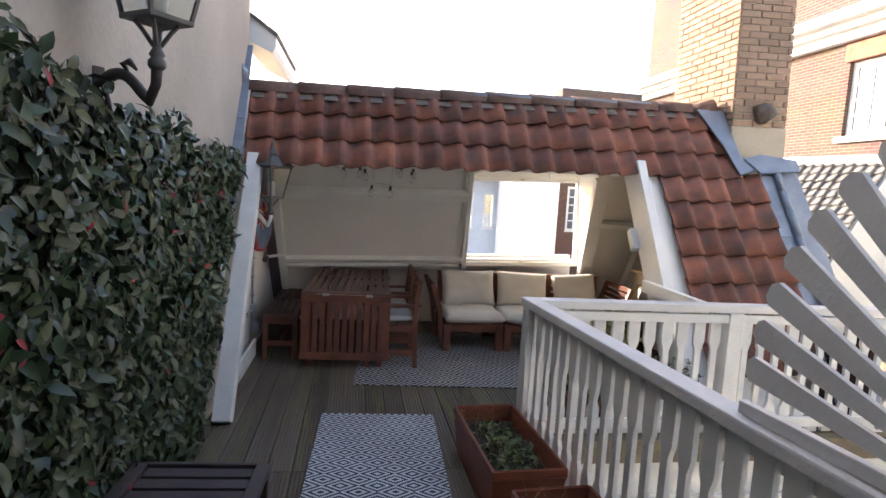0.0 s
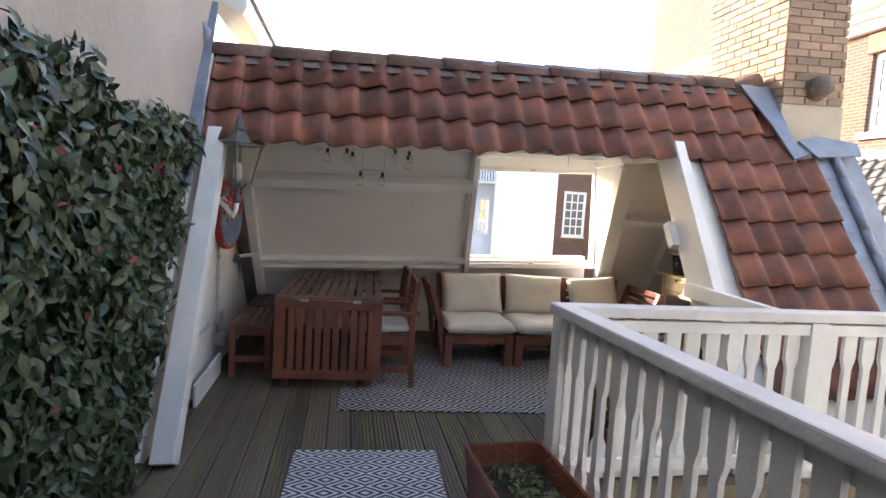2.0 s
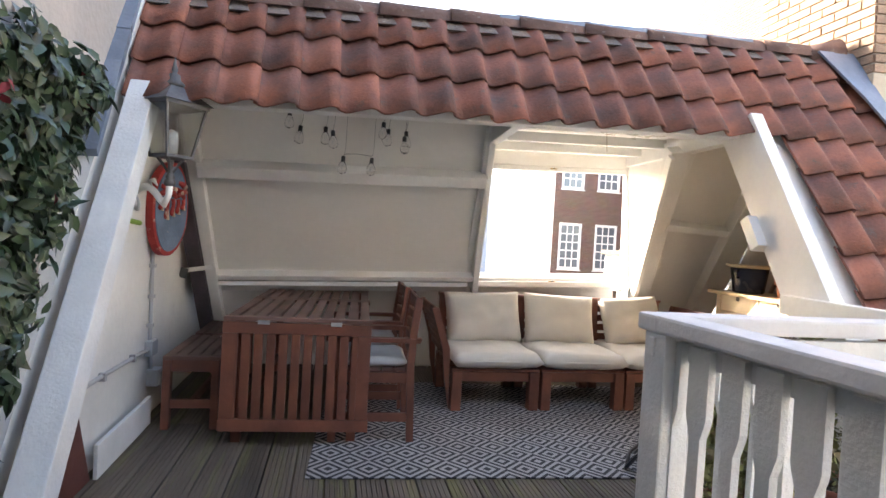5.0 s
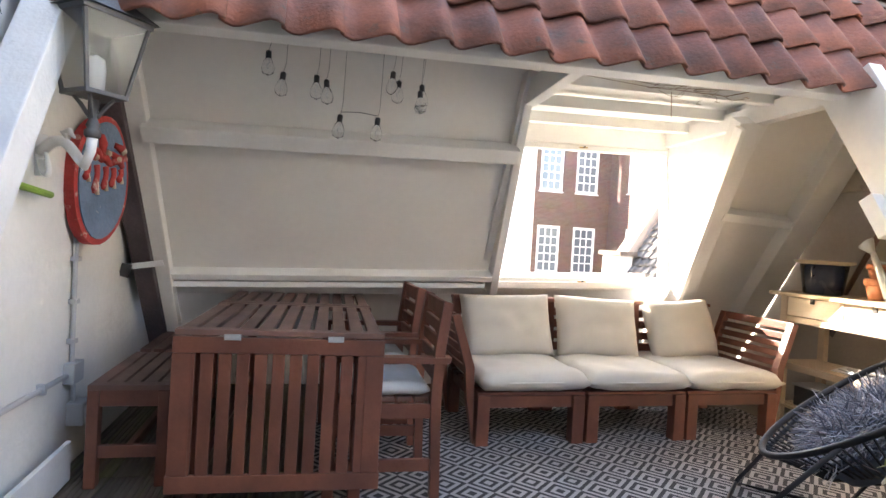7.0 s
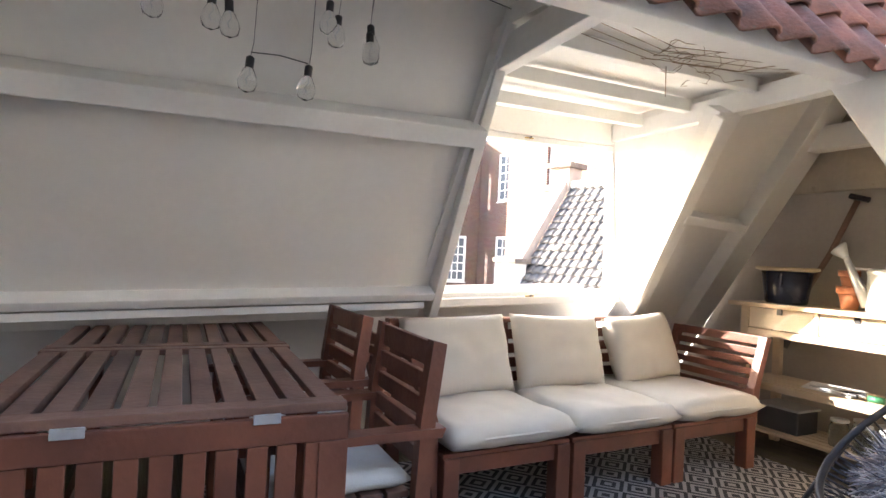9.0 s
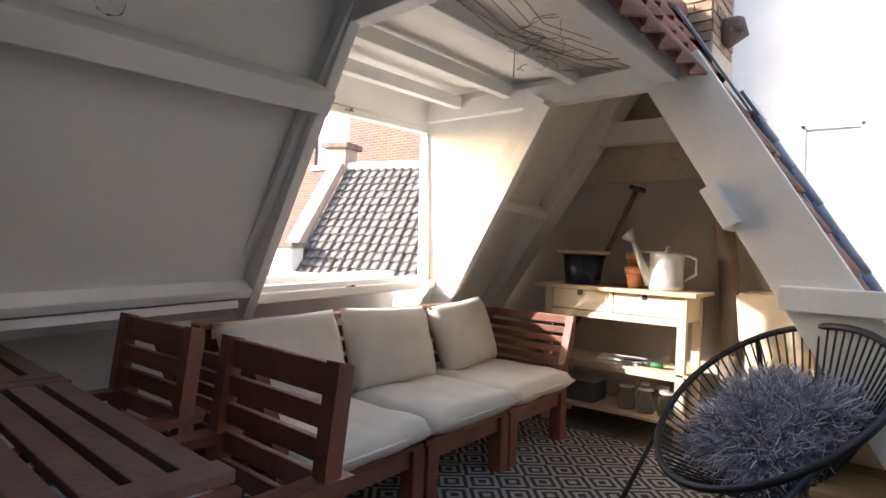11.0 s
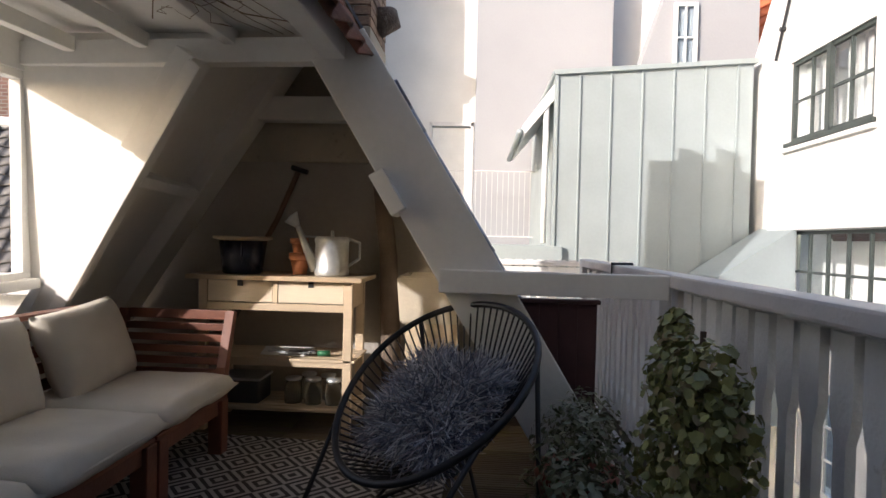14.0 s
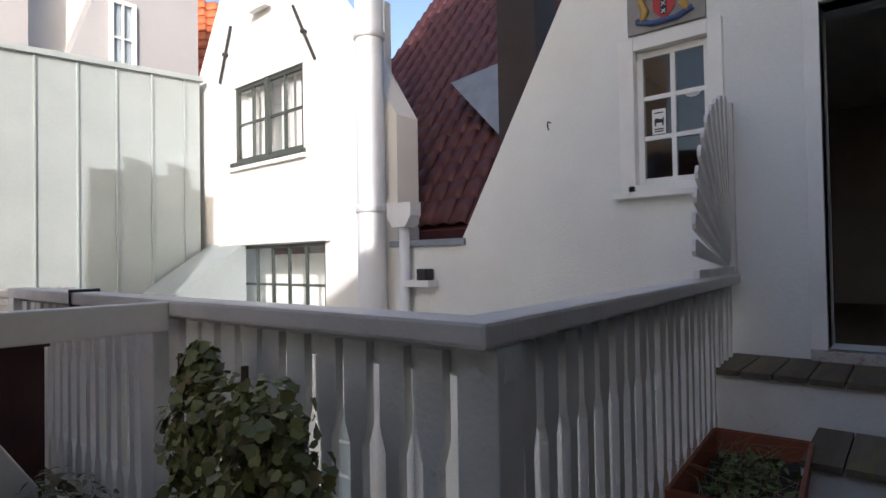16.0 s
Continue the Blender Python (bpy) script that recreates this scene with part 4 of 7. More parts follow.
# grey-tiled house with a parapet verge
up = Vector((1.3, 0, 1.6)).normalized()
far_roof("roof_grey", "weathered grey pantiled roof of the house behind", (4.45, 9.75, 0.54), (0, -1, 0), up, 28, 15, 0.16, 0.165, TILE_GREY)
bm = prism([(4.42, 5.25, 0.46), (6.0, 5.25, 2.38), (7.4, 5.25, 0.72), (7.4, 5.25, -6), (4.42, 5.25, -6)], (0, 4.55, 0))
solid("house_grey_roof", bm, PLASTER_W, "white walls of the grey-roofed house", "building", **S)
solid("roof_grey_ridge", tube([(6.0, 5.25, 2.42), (6.0, 9.8, 2.42)], 0.1, 10), PLASTER_W, "white-mortared ridge of the grey roof", "roof ridge", **S)
vg = thing("verge_parapet", "beige rendered parapet along the roof verge", "parapet", kind="structure")
part("coping", prism([(4.5, 9.8, 0.85), (5.95, 9.8, 2.62), (5.95, 9.8, 2.4), (4.62, 9.8, 0.7)], (0, 0.25, 0)), mat("beige_coping", (0.5, 0.42, 0.35), 0.8, 0.1), vg)
part("kneeler", box(4.36, 4.66, 9.7, 10.1, 0.3, 0.95, 0.01), PLASTER_W, vg)
part("kneeler_cap", box(4.3, 4.72, 9.65, 10.15, 0.95, 1.03, 0.01), MORTAR, vg, "weathered stone cap")
part("chimney_pot", box(5.85, 6.25, 9.75, 10.15, 2.3, 2.75, 0.01), mat("beige_coping_2", (0.42, 0.36, 0.3), 0.8, 0.1), vg)
part("chimney_cap", box(5.78, 6.32, 9.68, 10.22, 2.75, 2.85, 0.015), MORTAR, vg, "weathered stone cap")
gt = thing("eave_gutter", "white-painted box gutter along the grey roof", "gutter", kind="structure")
part("board", box(4.25, 4.43, 5.3, 9.7, 0.36, 0.58, 0.008), GLOSSWHITE, gt)
for i in range(4):
    part("strap", box(4.24, 4.25, 6.9 + i * 0.7, 6.93 + i * 0.7, 0.36, 0.58), RAILGREY, gt)

bpy.context.view_layer.update()
TURNED = Matrix.Translation((5.69, 11.0, 0.06)) @ pose(0, 0, 0, 0, 0, 16) @ Matrix.Translation((-4.36, -9.7, 0))
for nm in ("roof_grey", "house_grey_roof", "roof_grey_ridge", "verge_parapet", "eave_gutter"):
    bpy.data.objects[nm].matrix_world = TURNED @ bpy.data.objects[nm].matrix_world

# neighbouring eave beyond the west wall
ev = thing("neighbour_eave", "white moulded eave end of the next roof", "eave", kind="structure")
part("box_gutter", prism([(-0.62, 5.3, 2.95), (-0.3, 5.3, 2.8), (-0.27, 5.3, 2.86), (-0.27, 5.3, 2.95), (-0.62, 5.3, 3.2)], (0, 1.6, 0)), GLOSSWHITE, ev)
part("lead_cap", prism([(-0.64, 5.28, 3.2), (-0.26, 5.28, 2.95), (-0.25, 5.28, 2.98), (-0.64, 5.28, 3.24)], (0, 1.65, 0)), MORTAR, ev)

# ---- the tiled roof over the terrace ----
roof = thing("roof", "red clay pantiled roof over the terrace", "roof", kind="structure")
PAN = pan_mesh(0.202, 0.31, 0.031, "roof_tile", TILE)
UPF = Vector((0, 0.608, 1)).normalized()
EX = 0.262


def lay(x, s):
    """A pan with its lower end s metres up the slope from the floor."""
    o = Vector((x, fy(0), 0)) + UPF * s + FRONT_N * 0.022
    t = new("roof_tile", PAN)
    t.parent = roof
    t.matrix_world = slope_matrix(o, (1, 0, 0), UPF) @ Matrix.Translation((random.uniform(-0.004, 0.004), random.uniform(-0.008, 0.008), random.uniform(-0.003, 0.005))) @ pose(0, 0, 0, random.uniform(-0.6, 0.6), random.uniform(-1, 1), random.uniform(-0.7, 0.7))


S0 = 1.825 / UPF.z
for r in range(3):
    for c in range(18):
        lay(-0.36 + c * 0.202, S0 + r * EX)
for r in range(10):
    for c in range(18, 23):
        x = -0.36 + c * 0.202
        if r >= 7 and x > 3.9:
            continue
        if x < 4.2:
            lay(x, S0 + (r - 7) * EX)
# ridge: dark mortar bed and low ridge tiles
part("ridge_bed", prism([(-0.4, 4.9, 2.42), (-0.4, 4.98, 2.505), (-0.4, 5.1, 2.515), (-0.4, 5.22, 2.42)], (4.2, 0, 0)), MORTAR, roof, "lichened mortar bed under the ridge tiles")
x = -0.4
while x < 3.45:
    bmr = bmesh.new()
    n = 8
    A = [[bmr.verts.new((xx, 5.05 + math.cos(math.pi * k / n) * r, 2.48 + math.sin(math.pi * k / n) * r * 0.85)) for k in range(n + 1)] for xx, r in ((x, 0.135), (x + 0.44, 0.12))]
    B = [[bmr.verts.new((xx, 5.05 + math.cos(math.pi * k / n) * r, 2.48 + math.sin(math.pi * k / n) * r * 0.85)) for k in range(n + 1)] for xx, r in ((x, 0.12), (x + 0.44, 0.105))]
    for k in range(n):
        bmr.faces.new((A[0][k], A[1][k], A[1][k + 1], A[0][k + 1]))
        bmr.faces.new((B[0][k + 1], B[1][k + 1], B[1][k], B[0][k]))
        for e in (0, 1):
            bmr.faces.new((A[e][k], A[e][k + 1], B[e][k + 1], B[e][k]))
    part("ridge_tile", bmr, RIDGE, roof, "weathered brown ridge tile", True)
    x += 0.425
part("end_ridge_tile", tube([(3.8, 5.02, 2.47), (4.02, 4.96, 2.54)], [0.1, 0.085], 10), RIDGE, roof, "tilted end ridge tile", True)
# rear slope of the roof, seen only from above and outside
for x0, x1 in ((-0.57, 1.64), (3.32, 4.22)):
    part("rear_slope", prism([(x0, by(0.9) + 0.2, 0.93), (x0, by(2.45) + 0.18, 2.5), (x0, by(2.45) + 0.24, 2.54), (x0, by(0.9) + 0.26, 0.96)], (x1 - x0, 0, 0)), TILE, roof)
part("dormer_roof", prism([(1.6, 4.95, 2.5), (1.6, 6.5, 2.12), (1.6, 6.5, 2.16), (1.6, 4.95, 2.56)], (1.74, 0, 0)), LEAD, roof, "lead dormer roof")

# lead flashings
fl = thing("flashing_west", "blue-grey lead flashing between roof and neighbour wall", "flashing", kind="structure")
for i in range(6):
    z0, z1 = 1.5 + i * 0.22, 1.5 + (i + 1) * 0.22 + 0.03
    a, b = on_front(-0.485, z0, -0.05 - 0.006 * (i % 2)), on_front(-0.485, z1, -0.05)
    part("sheet", prism([a, b, b + Vector((0.1, 0, 0)), a + Vector((0.1, 0, 0))], FRONT_N * 0.02 + Vector((0, 0, 0.02))), LEAD, fl)
    part("upstand", prism([a, b, b + FRONT_N * 0.16, a + FRONT_N * 0.16], (0.012, 0, 0)), LEAD, fl)
part("curled_end", tube([(-0.47, 4.98, 2.52), (-0.42, 4.93, 2.64), (-0.46, 4.9, 2.72)], [0.05, 0.035, 0.01], 8), LEAD, fl, "curled end of the lead sheet", True)
fe = thing("flashing_east", "blue-grey lead valley beside the chimney", "flashing", kind="structure")
P1 = [on_front(3.8, 2.46, -0.075), on_front(4.07, 2.46, -0.075), on_front(4.1, 2.0, -0.075), on_front(4.27, 1.9, -0.075), on_front(4.04, 1.83, -0.075), on_front(3.96, 2.1, -0.075)]
part("chimney_sheet", prism(P1, FRONT_N * 0.015), LEAD, fe)
part("soaker", prism([on_front(4.12, 1.97, -0.09), on_front(4.3, 2.02, -0.09), on_front(4.66, 1.97, -0.09), on_front(4.66, 1.87, -0.09), on_front(4.24, 1.84, -0.09)], FRONT_N * 0.02), LEAD, fe)
for i in range(10):
    z0, z1 = i * 0.2 - 0.1, i * 0.2 + 0.13
    a, b = on_front(4.27, z0, -0.03 - 0.006 * (i % 2)), on_front(4.27, z1, -0.03)
    part("verge_sheet", prism([a, b, b + Vector((0.14, 0, 0)), a + Vector((0.14, 0, 0))], FRONT_N * 0.02), LEAD, fe)
    part("roll", tube([a + Vector((0.16, 0, 0)) + FRONT_N * 0.04, b + Vector((0.16, 0, 0)) + FRONT_N * 0.04], 0.035, 8), LEAD, fe, "lead roll", True)
part("side_gutter", prism([on_front(4.43, -0.1, -0.02), on_front(4.43, 1.95, -0.02), on_front(4.69, 1.95, -0.0), on_front(4.69, -0.1, -0.0)], FRONT_N * 0.03), LEAD, fe, "wide lead-lined gutter strip")

# ---- chimney of single bricks ----
ch = thing("chimney", "weathered yellow-brown brick chimney with a rendered base", "chimney")
CX0, CX1, CY0, CY1 = 4.087, 4.65, 4.76, 5.78
part("core", box(CX0 + 0.008, CX1 - 0.008, CY0 + 0.008, CY1 - 0.008, 1.5, 4.17), JOINT, ch, "lime mortar core")
part("rendered_base", box(CX0 - 0.012, CX1 + 0.012, CY0 - 0.012, CY1 + 0.012, 1.5, 2.34, 0.01), mat("cream_render", (0.5, 0.44, 0.34), 0.85, 0.1, 3, 40, 0.4, stain=(0.25, 0.2, 0.14), amount=0.4), ch, "stained cream rendered base")
for cy in (5.0, 5.5):
    part("chimney_pot", lathe([(0.13, 4.16), (0.11, 4.28), (0.13, 4.42), (0.1, 4.42)], 16, at=(4.38, cy, 0)), CLAY, ch, "clay chimney pot", True)
cow = part("vent_hood", tube([(4.38, 4.77, 2.42), (4.38, 4.68, 2.5), (4.38, 4.66, 2.56)], [0.07, 0.1, 0.03], 10), MORTAR, ch, "small clay vent hood", True)
bmb = box(-0.5, 0.5, -0.5, 0.5, -0.5, 0.5, 0.03)
BR = finish("brick", bmb, BRICK)


def lay_bricks(parent, x0, x1, y, z0, z1, face, L=0.21, H=0.052, J=0.011, D=0.02):
    r = 0
    z = z0
    while z < z1:
        x = x0 - (L / 2 if r % 2 else 0)
        while x < x1 - 0.02:
            a, b = max(x, x0), min(x + L - J, x1)
            if b - a > 0.03:
                t = new("brick", BR)
                t.parent = parent
                d = D + random.uniform(-0.004, 0.004)
                c = ((a + b) / 2, y, z + H / 2)
                sc = (b - a, d, H) if face == "y" else (d, b - a, H)
                p = c if face == "y" else (y, (a + b) / 2, z + H / 2)
                t.matrix_world = Matrix.LocRotScale(p, Euler((0, 0, random.uniform(-0.01, 0.01))), sc)
            x += L
        z += H + J
        r += 1


LATE = [lambda: lay_bricks(ch, CX0, CX1, CY0, 2.35, 4.15, "y"), lambda: lay_bricks(ch, CY0, CY1, CX0, 2.35, 4.15, "x")]

# ---- deck boards ----
def board_mesh(l, name):
    """A grooved decking board, l long."""
    bm = bmesh.new()
    w, g = 0.138, 6
    prof = []
    for i in range(g):
        x = -w / 2 + w * i / g
        prof += [(x + 0.003, 0.0), (x + w / g - 0.006, 0.0), (x + w / g - 0.004, -0.004), (x + w / g - 0.0005, -0.004)]
    prof = [(-w / 2, -0.028), (-w / 2, -0.004)] + prof[:-2] + [(w / 2, -0.003), (w / 2, -0.028)]
    A = [bm.verts.new((x, 0, z)) for x, z in prof]
    B = [bm.verts.new((x, l, z)) for x, z in prof]
    for i in range(len(prof)):
        j = (i + 1) % len(prof)
        bm.faces.new((A[i], B[i], B[j], A[j]))
    bm.faces.new(A[::-1])
    bm.faces.new(B)
    return finish(name, bm, DECK)


def lay_deck():
    fl = bpy.data.objects["floor"]
    long, mid, short = board_mesh(2.5, "board"), board_mesh(2.2, "board"), board_mesh(1.62, "board")
    for i in range(33):
        x = -0.5 + 0.07 + i * 0.144
        runs = []
        if x < 1.66:
            runs = [(0.4, long), (2.905, mid), (5.11, short)]
        else:
            runs = [(3.3, board_far), (5.11, short)]
        for y, me in runs:
            t = new("board", me)
            t.parent = fl
            t.matrix_world = pose(x, y, random.uniform(-0.002, 0.0), 0, random.uniform(-0.25, 0.25), 0)


board_far = None
def deck_late():
    global board_far
    board_far = board_mesh(1.8, "board")
    lay_deck()


LATE.append(deck_late)

# ---- railing round the stair opening ----
def baluster_mesh(h, w=0.08, t=0.024):
    """A flat sawn baluster: a wide foot and head with a narrower waist between."""
    a, n = w / 2, w / 2 * 0.55
    pts = [(-a, 0), (a, 0), (a, h * 0.2), (a * 0.95, h * 0.215), (n, h * 0.26), (n, h * 0.7), (a * 0.92, h * 0.755), (a, h * 0.775), (a, h), (-a, h), (-a, h * 0.775), (-a * 0.92, h * 0.755), (-n, h * 0.7), (-n, h * 0.26), (-a * 0.95, h * 0.215), (-a, h * 0.2)]
    bm = prism([(x, -t / 2, z) for x, z in pts], (0, t, 0))
    return finish("baluster", bm, WHITE_WORN)


BAL = baluster_mesh(0.84)


def railing(name, label, p, q, z_top, step=0.12, posts=(), low=0.05, flip=1):
    r = thing(name, label, "railing")
    p, q = Vector((*p, 0)), Vector((*q, 0))
    d = (q - p)
    ln, d = d.length, d.normalized()
    yaw = math.degrees(math.atan2(d.y, d.x))
    part("handrail", bar(p + Vector((0, 0, z_top - 0.03)), q + Vector((0, 0, z_top - 0.03)), 0.11, 0.055, 0.01), RAILGREY, r, "pale grey painted handrail")
    side = Vector((-d.y, d.x, 0)) * flip
    part("upper_rail", bar(p + side * -0.028 + Vector((0, 0, z_top - 0.1)), q + side * -0.028 + Vector((0, 0, z_top - 0.1)), 0.03, 0.06, 0.004), WHITE_WORN, r)
    part("lower_rail", bar(p + side * -0.028 + Vector((0, 0, low + 0.1)), q + side * -0.028 + Vector((0, 0, low + 0.1)), 0.03, 0.07, 0.004), WHITE_WORN, r)
    n = int(ln / step)
    for i in range(n):
        c = p + d * (0.06 + i * step)
        b = new("baluster", BAL)
        b.parent = r
        b.matrix_world = pose(c.x, c.y, low + 0.02, random.uniform(-0.4, 0.4), random.uniform(-0.5, 0.5), yaw + random.uniform(-1, 1))
    for s, w, base in posts:
        c = p + d * s
        part("post", box(-w / 2, w / 2, -w / 2, w / 2, base - 0.0, z_top - 0.058, 0.006, turn=pose(c.x, c.y, 0, 0, 0, yaw)), WHITE_WORN, r)
    return r


railing("balustrade", "white balustrade with flat sawn balusters beside the planters", (1.665, 3.21), (1.84, 0.4), 0.985, posts=((0.03, 0.1, -0.06),), flip=-1)
railing("balustrade", "white balustrade across the stair opening with a split handrail", (1.61, 3.215), (4.95, 3.215), 0.984, posts=((1.5, 0.11, -0.06), (3.3, 0.1, -0.06)))
solid("rail_strap", tube([(3.9, 3.155, 0.925), (3.9, 3.155, 0.988), (3.9, 3.275, 0.988), (3.9, 3.275, 0.925)], 0.008, 6, closed=True), BLACK, "black strap tied round the handrail", "strap")
railing("balustrade", "far white balustrade on the next terrace in sunlight", (7.0, 4.6), (7.0, 2.3), 0.9, 0.12, posts=((0.05, 0.1, -0.06), (1.4, 0.1, -0.06)))
solid("floor_far_terrace", box(6.9, 8.3, 2.1, 6, -0.3, -0.06), DECK, "next terrace floor behind the far balustrade", "floor", **S)
sw = thing("stair_well", "white-painted boarded wall of the stair opening", "wall", kind="structure")
part("boarding", box(1.68, 4.95, 3.2, 3.24, -2.6, -0.02), WHITE_WORN, sw)
part("edge_board", box(1.66, 4.95, 3.11, 3.2, -0.1, 0.06, 0.006), DECK, sw, "weathered edge board with moss")
for i in range(5):
    part("ledge", box(1.68, 4.95, 3.16, 3.2, -0.4 - i * 0.35, -0.375 - i * 0.35), WHITE_WORN, sw)
solid("wall_stair_side", box(1.72, 1.82, 0.36, 3.2, -4.0, -0.08), PLASTER_W, "white rendered wall below the deck edge", "wall", **S)

sp2 = thing("side_partition", "dark red-brown boarded partition below the tile edge", "partition", kind="structure")
for k in range(6):
    part("plank", box(4.32, 4.345, 3.26 + k * 0.125, 3.3845 + k * 0.125, -0.05, 0.7, 0.003), DARKRED, sp2)
part("cap", box(4.3, 4.37, 3.24, 4.02, 0.702, 0.73, 0.005), DARKRED, sp2)

# ---- fan-shaped screen on the railing ----
fan = thing("fan_screen", "grey-white wooden slatted fan screen fixed on the handrail", "screen", pose(1.83, 0.42, 0.99, 0, 0, 3.6))
O = Vector((0, 0, 0))
part("post", box(-0.025, 0.025, -0.05, 0.0, 0.0, 1.03, 0.004), RAILGREY, fan)
part("bottom_board", box(-0.015, 0.015, 0.0, 0.93, -0.002, 0.04, 0.004), RAILGREY, fan)
for i in range(11):
    a = radians(8 + i * 7.9)
    ln = 0.94 + 0.1 * (i / 10)
    d = Vector((0, math.cos(a), math.sin(a)))
    nrm = Vector((0, -math.sin(a), math.cos(a)))
    w0, w1 = 0.004, 0.041
    s = O + d * 0.06 + Vector((0.0, 0, 0.02))
    e = O + d * ln + Vector((0.0, 0, 0.02))
    pts = [s - nrm * w0, e - nrm * w1 - d * 0.02, e - nrm * (w1 - 0.02), e + nrm * (w1 - 0.02), e + nrm * w1 - d * 0.02, s + nrm * w0]
    part("slat", prism(pts, (0.018, 0, 0)), RAILGREY, fan)

# ---- artificial ivy hedge ----
def leaf_cloud(name, label, category, spots, material, size, seed, fold=0.25, kind="stuff", lobes=False):
    rng = random.Random(seed)
    V, F = [], []
    for p, nrm in spots:
        s = size * rng.uniform(0.6, 1.3)
        n = (Vector(nrm) + Vector((rng.gauss(0, 0.55), rng.gauss(0, 0.55), rng.gauss(0, 0.45)))).normalized()
        d = Vector((rng.gauss(0, 0.5), rng.gauss(0, 0.7), rng.gauss(-0.25, 0.7)))
        d = (d - n * d.dot(n)).normalized()
        w = n.cross(d)
        o = Vector(p)
        k = len(V)
        if lobes:
            out = [(0, 0), (0.25, 0.55), (0.5, 0.4), (0.75, 0.42), (1.0, 0.0), (0.75, -0.42), (0.5, -0.4), (0.25, -0.55)]
        else:
            out = [(0, 0), (0.3, 0.23), (0.62, 0.19), (1.0, 0.0), (0.62, -0.19), (0.3, -0.23)]
        V += [o + d * (u * s) + w * (v * s) + n * (abs(v) * fold * s - 0.25 * u * u * s) for u, v in out]
        V.append(o + d * (0.5 * s) - n * 0.06 * s)
        m = len(out)
        F += [(k + i, k + (i + 1) % m, k + m) for i in range(m)]
    me = bpy.data.meshes.new(name)
    me.from_pydata(V, [], F)
    me.materials.append(material)
    me.polygons.foreach_set("use_smooth", [True] * len(me.polygons))
    return me


def hedge_top(y):
    return 1.93 - 0.06 * (y - 1.5) + 0.05 * math.sin(y * 5.1) + 0.03 * math.sin(y * 13.7)


rng = random.Random(4)
spots = []
for i in range(27000):
    y = 0.4 + 4.0 * rng.random() ** 0.92
    z = rng.uniform(0.0, hedge_top(y) + rng.uniform(-0.05, 0.05))
    lump = 0.05 * noise.noise(Vector((0, y * 3.2, z * 3.2))) + 0.03 * noise.noise(Vector((5, y * 9, z * 9)))
    right = fy(z) - 0.02
    if y > right - 0.17:
        continue
    spots.append(((-0.4 + lump + rng.uniform(-0.05, 0.03), y, z), (1, -0.15, 0.25)))
hd = tagged(new("ivy_hedge", leaf_cloud("ivy_hedge", "", "", spots, LEAF_MIX, 0.07, 7)), "dense dark green artificial ivy hedge screening the wall", "hedge", kind="stuff")
# solid near-black sheet that makes the gaps between leaves dark
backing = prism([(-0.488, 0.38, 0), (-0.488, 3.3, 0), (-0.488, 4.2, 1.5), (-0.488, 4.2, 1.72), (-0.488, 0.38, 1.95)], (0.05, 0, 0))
solid("hedge_backing", backing, mat("near_black_sheet", (0.01, 0.016, 0.009), 0.9, 0.2, 20, 60, 0.3), "near-black solid sheet behind the ivy leaves", "hedge backing", kind="stuff")
V = []
for i in range(40):
    y = rng.uniform(0.8, 4.0)
    z = rng.uniform(0.15, hedge_top(y) - 0.1)
    if y < fy(z):
        V.append(((-0.31 + 0.05 * noise.noise(Vector((0, y * 3.2, z * 3.2))), y, z), (1, -0.3, 0.2)))
tagged(new("hedge_blossom", leaf_cloud("hedge_blossom", "", "", V, mat("red_blossom", (0.3, 0.03, 0.04), 0.6, 0.2), 0.045, 9)), "small red plastic blossoms among the ivy", "blossom", kind="stuff")

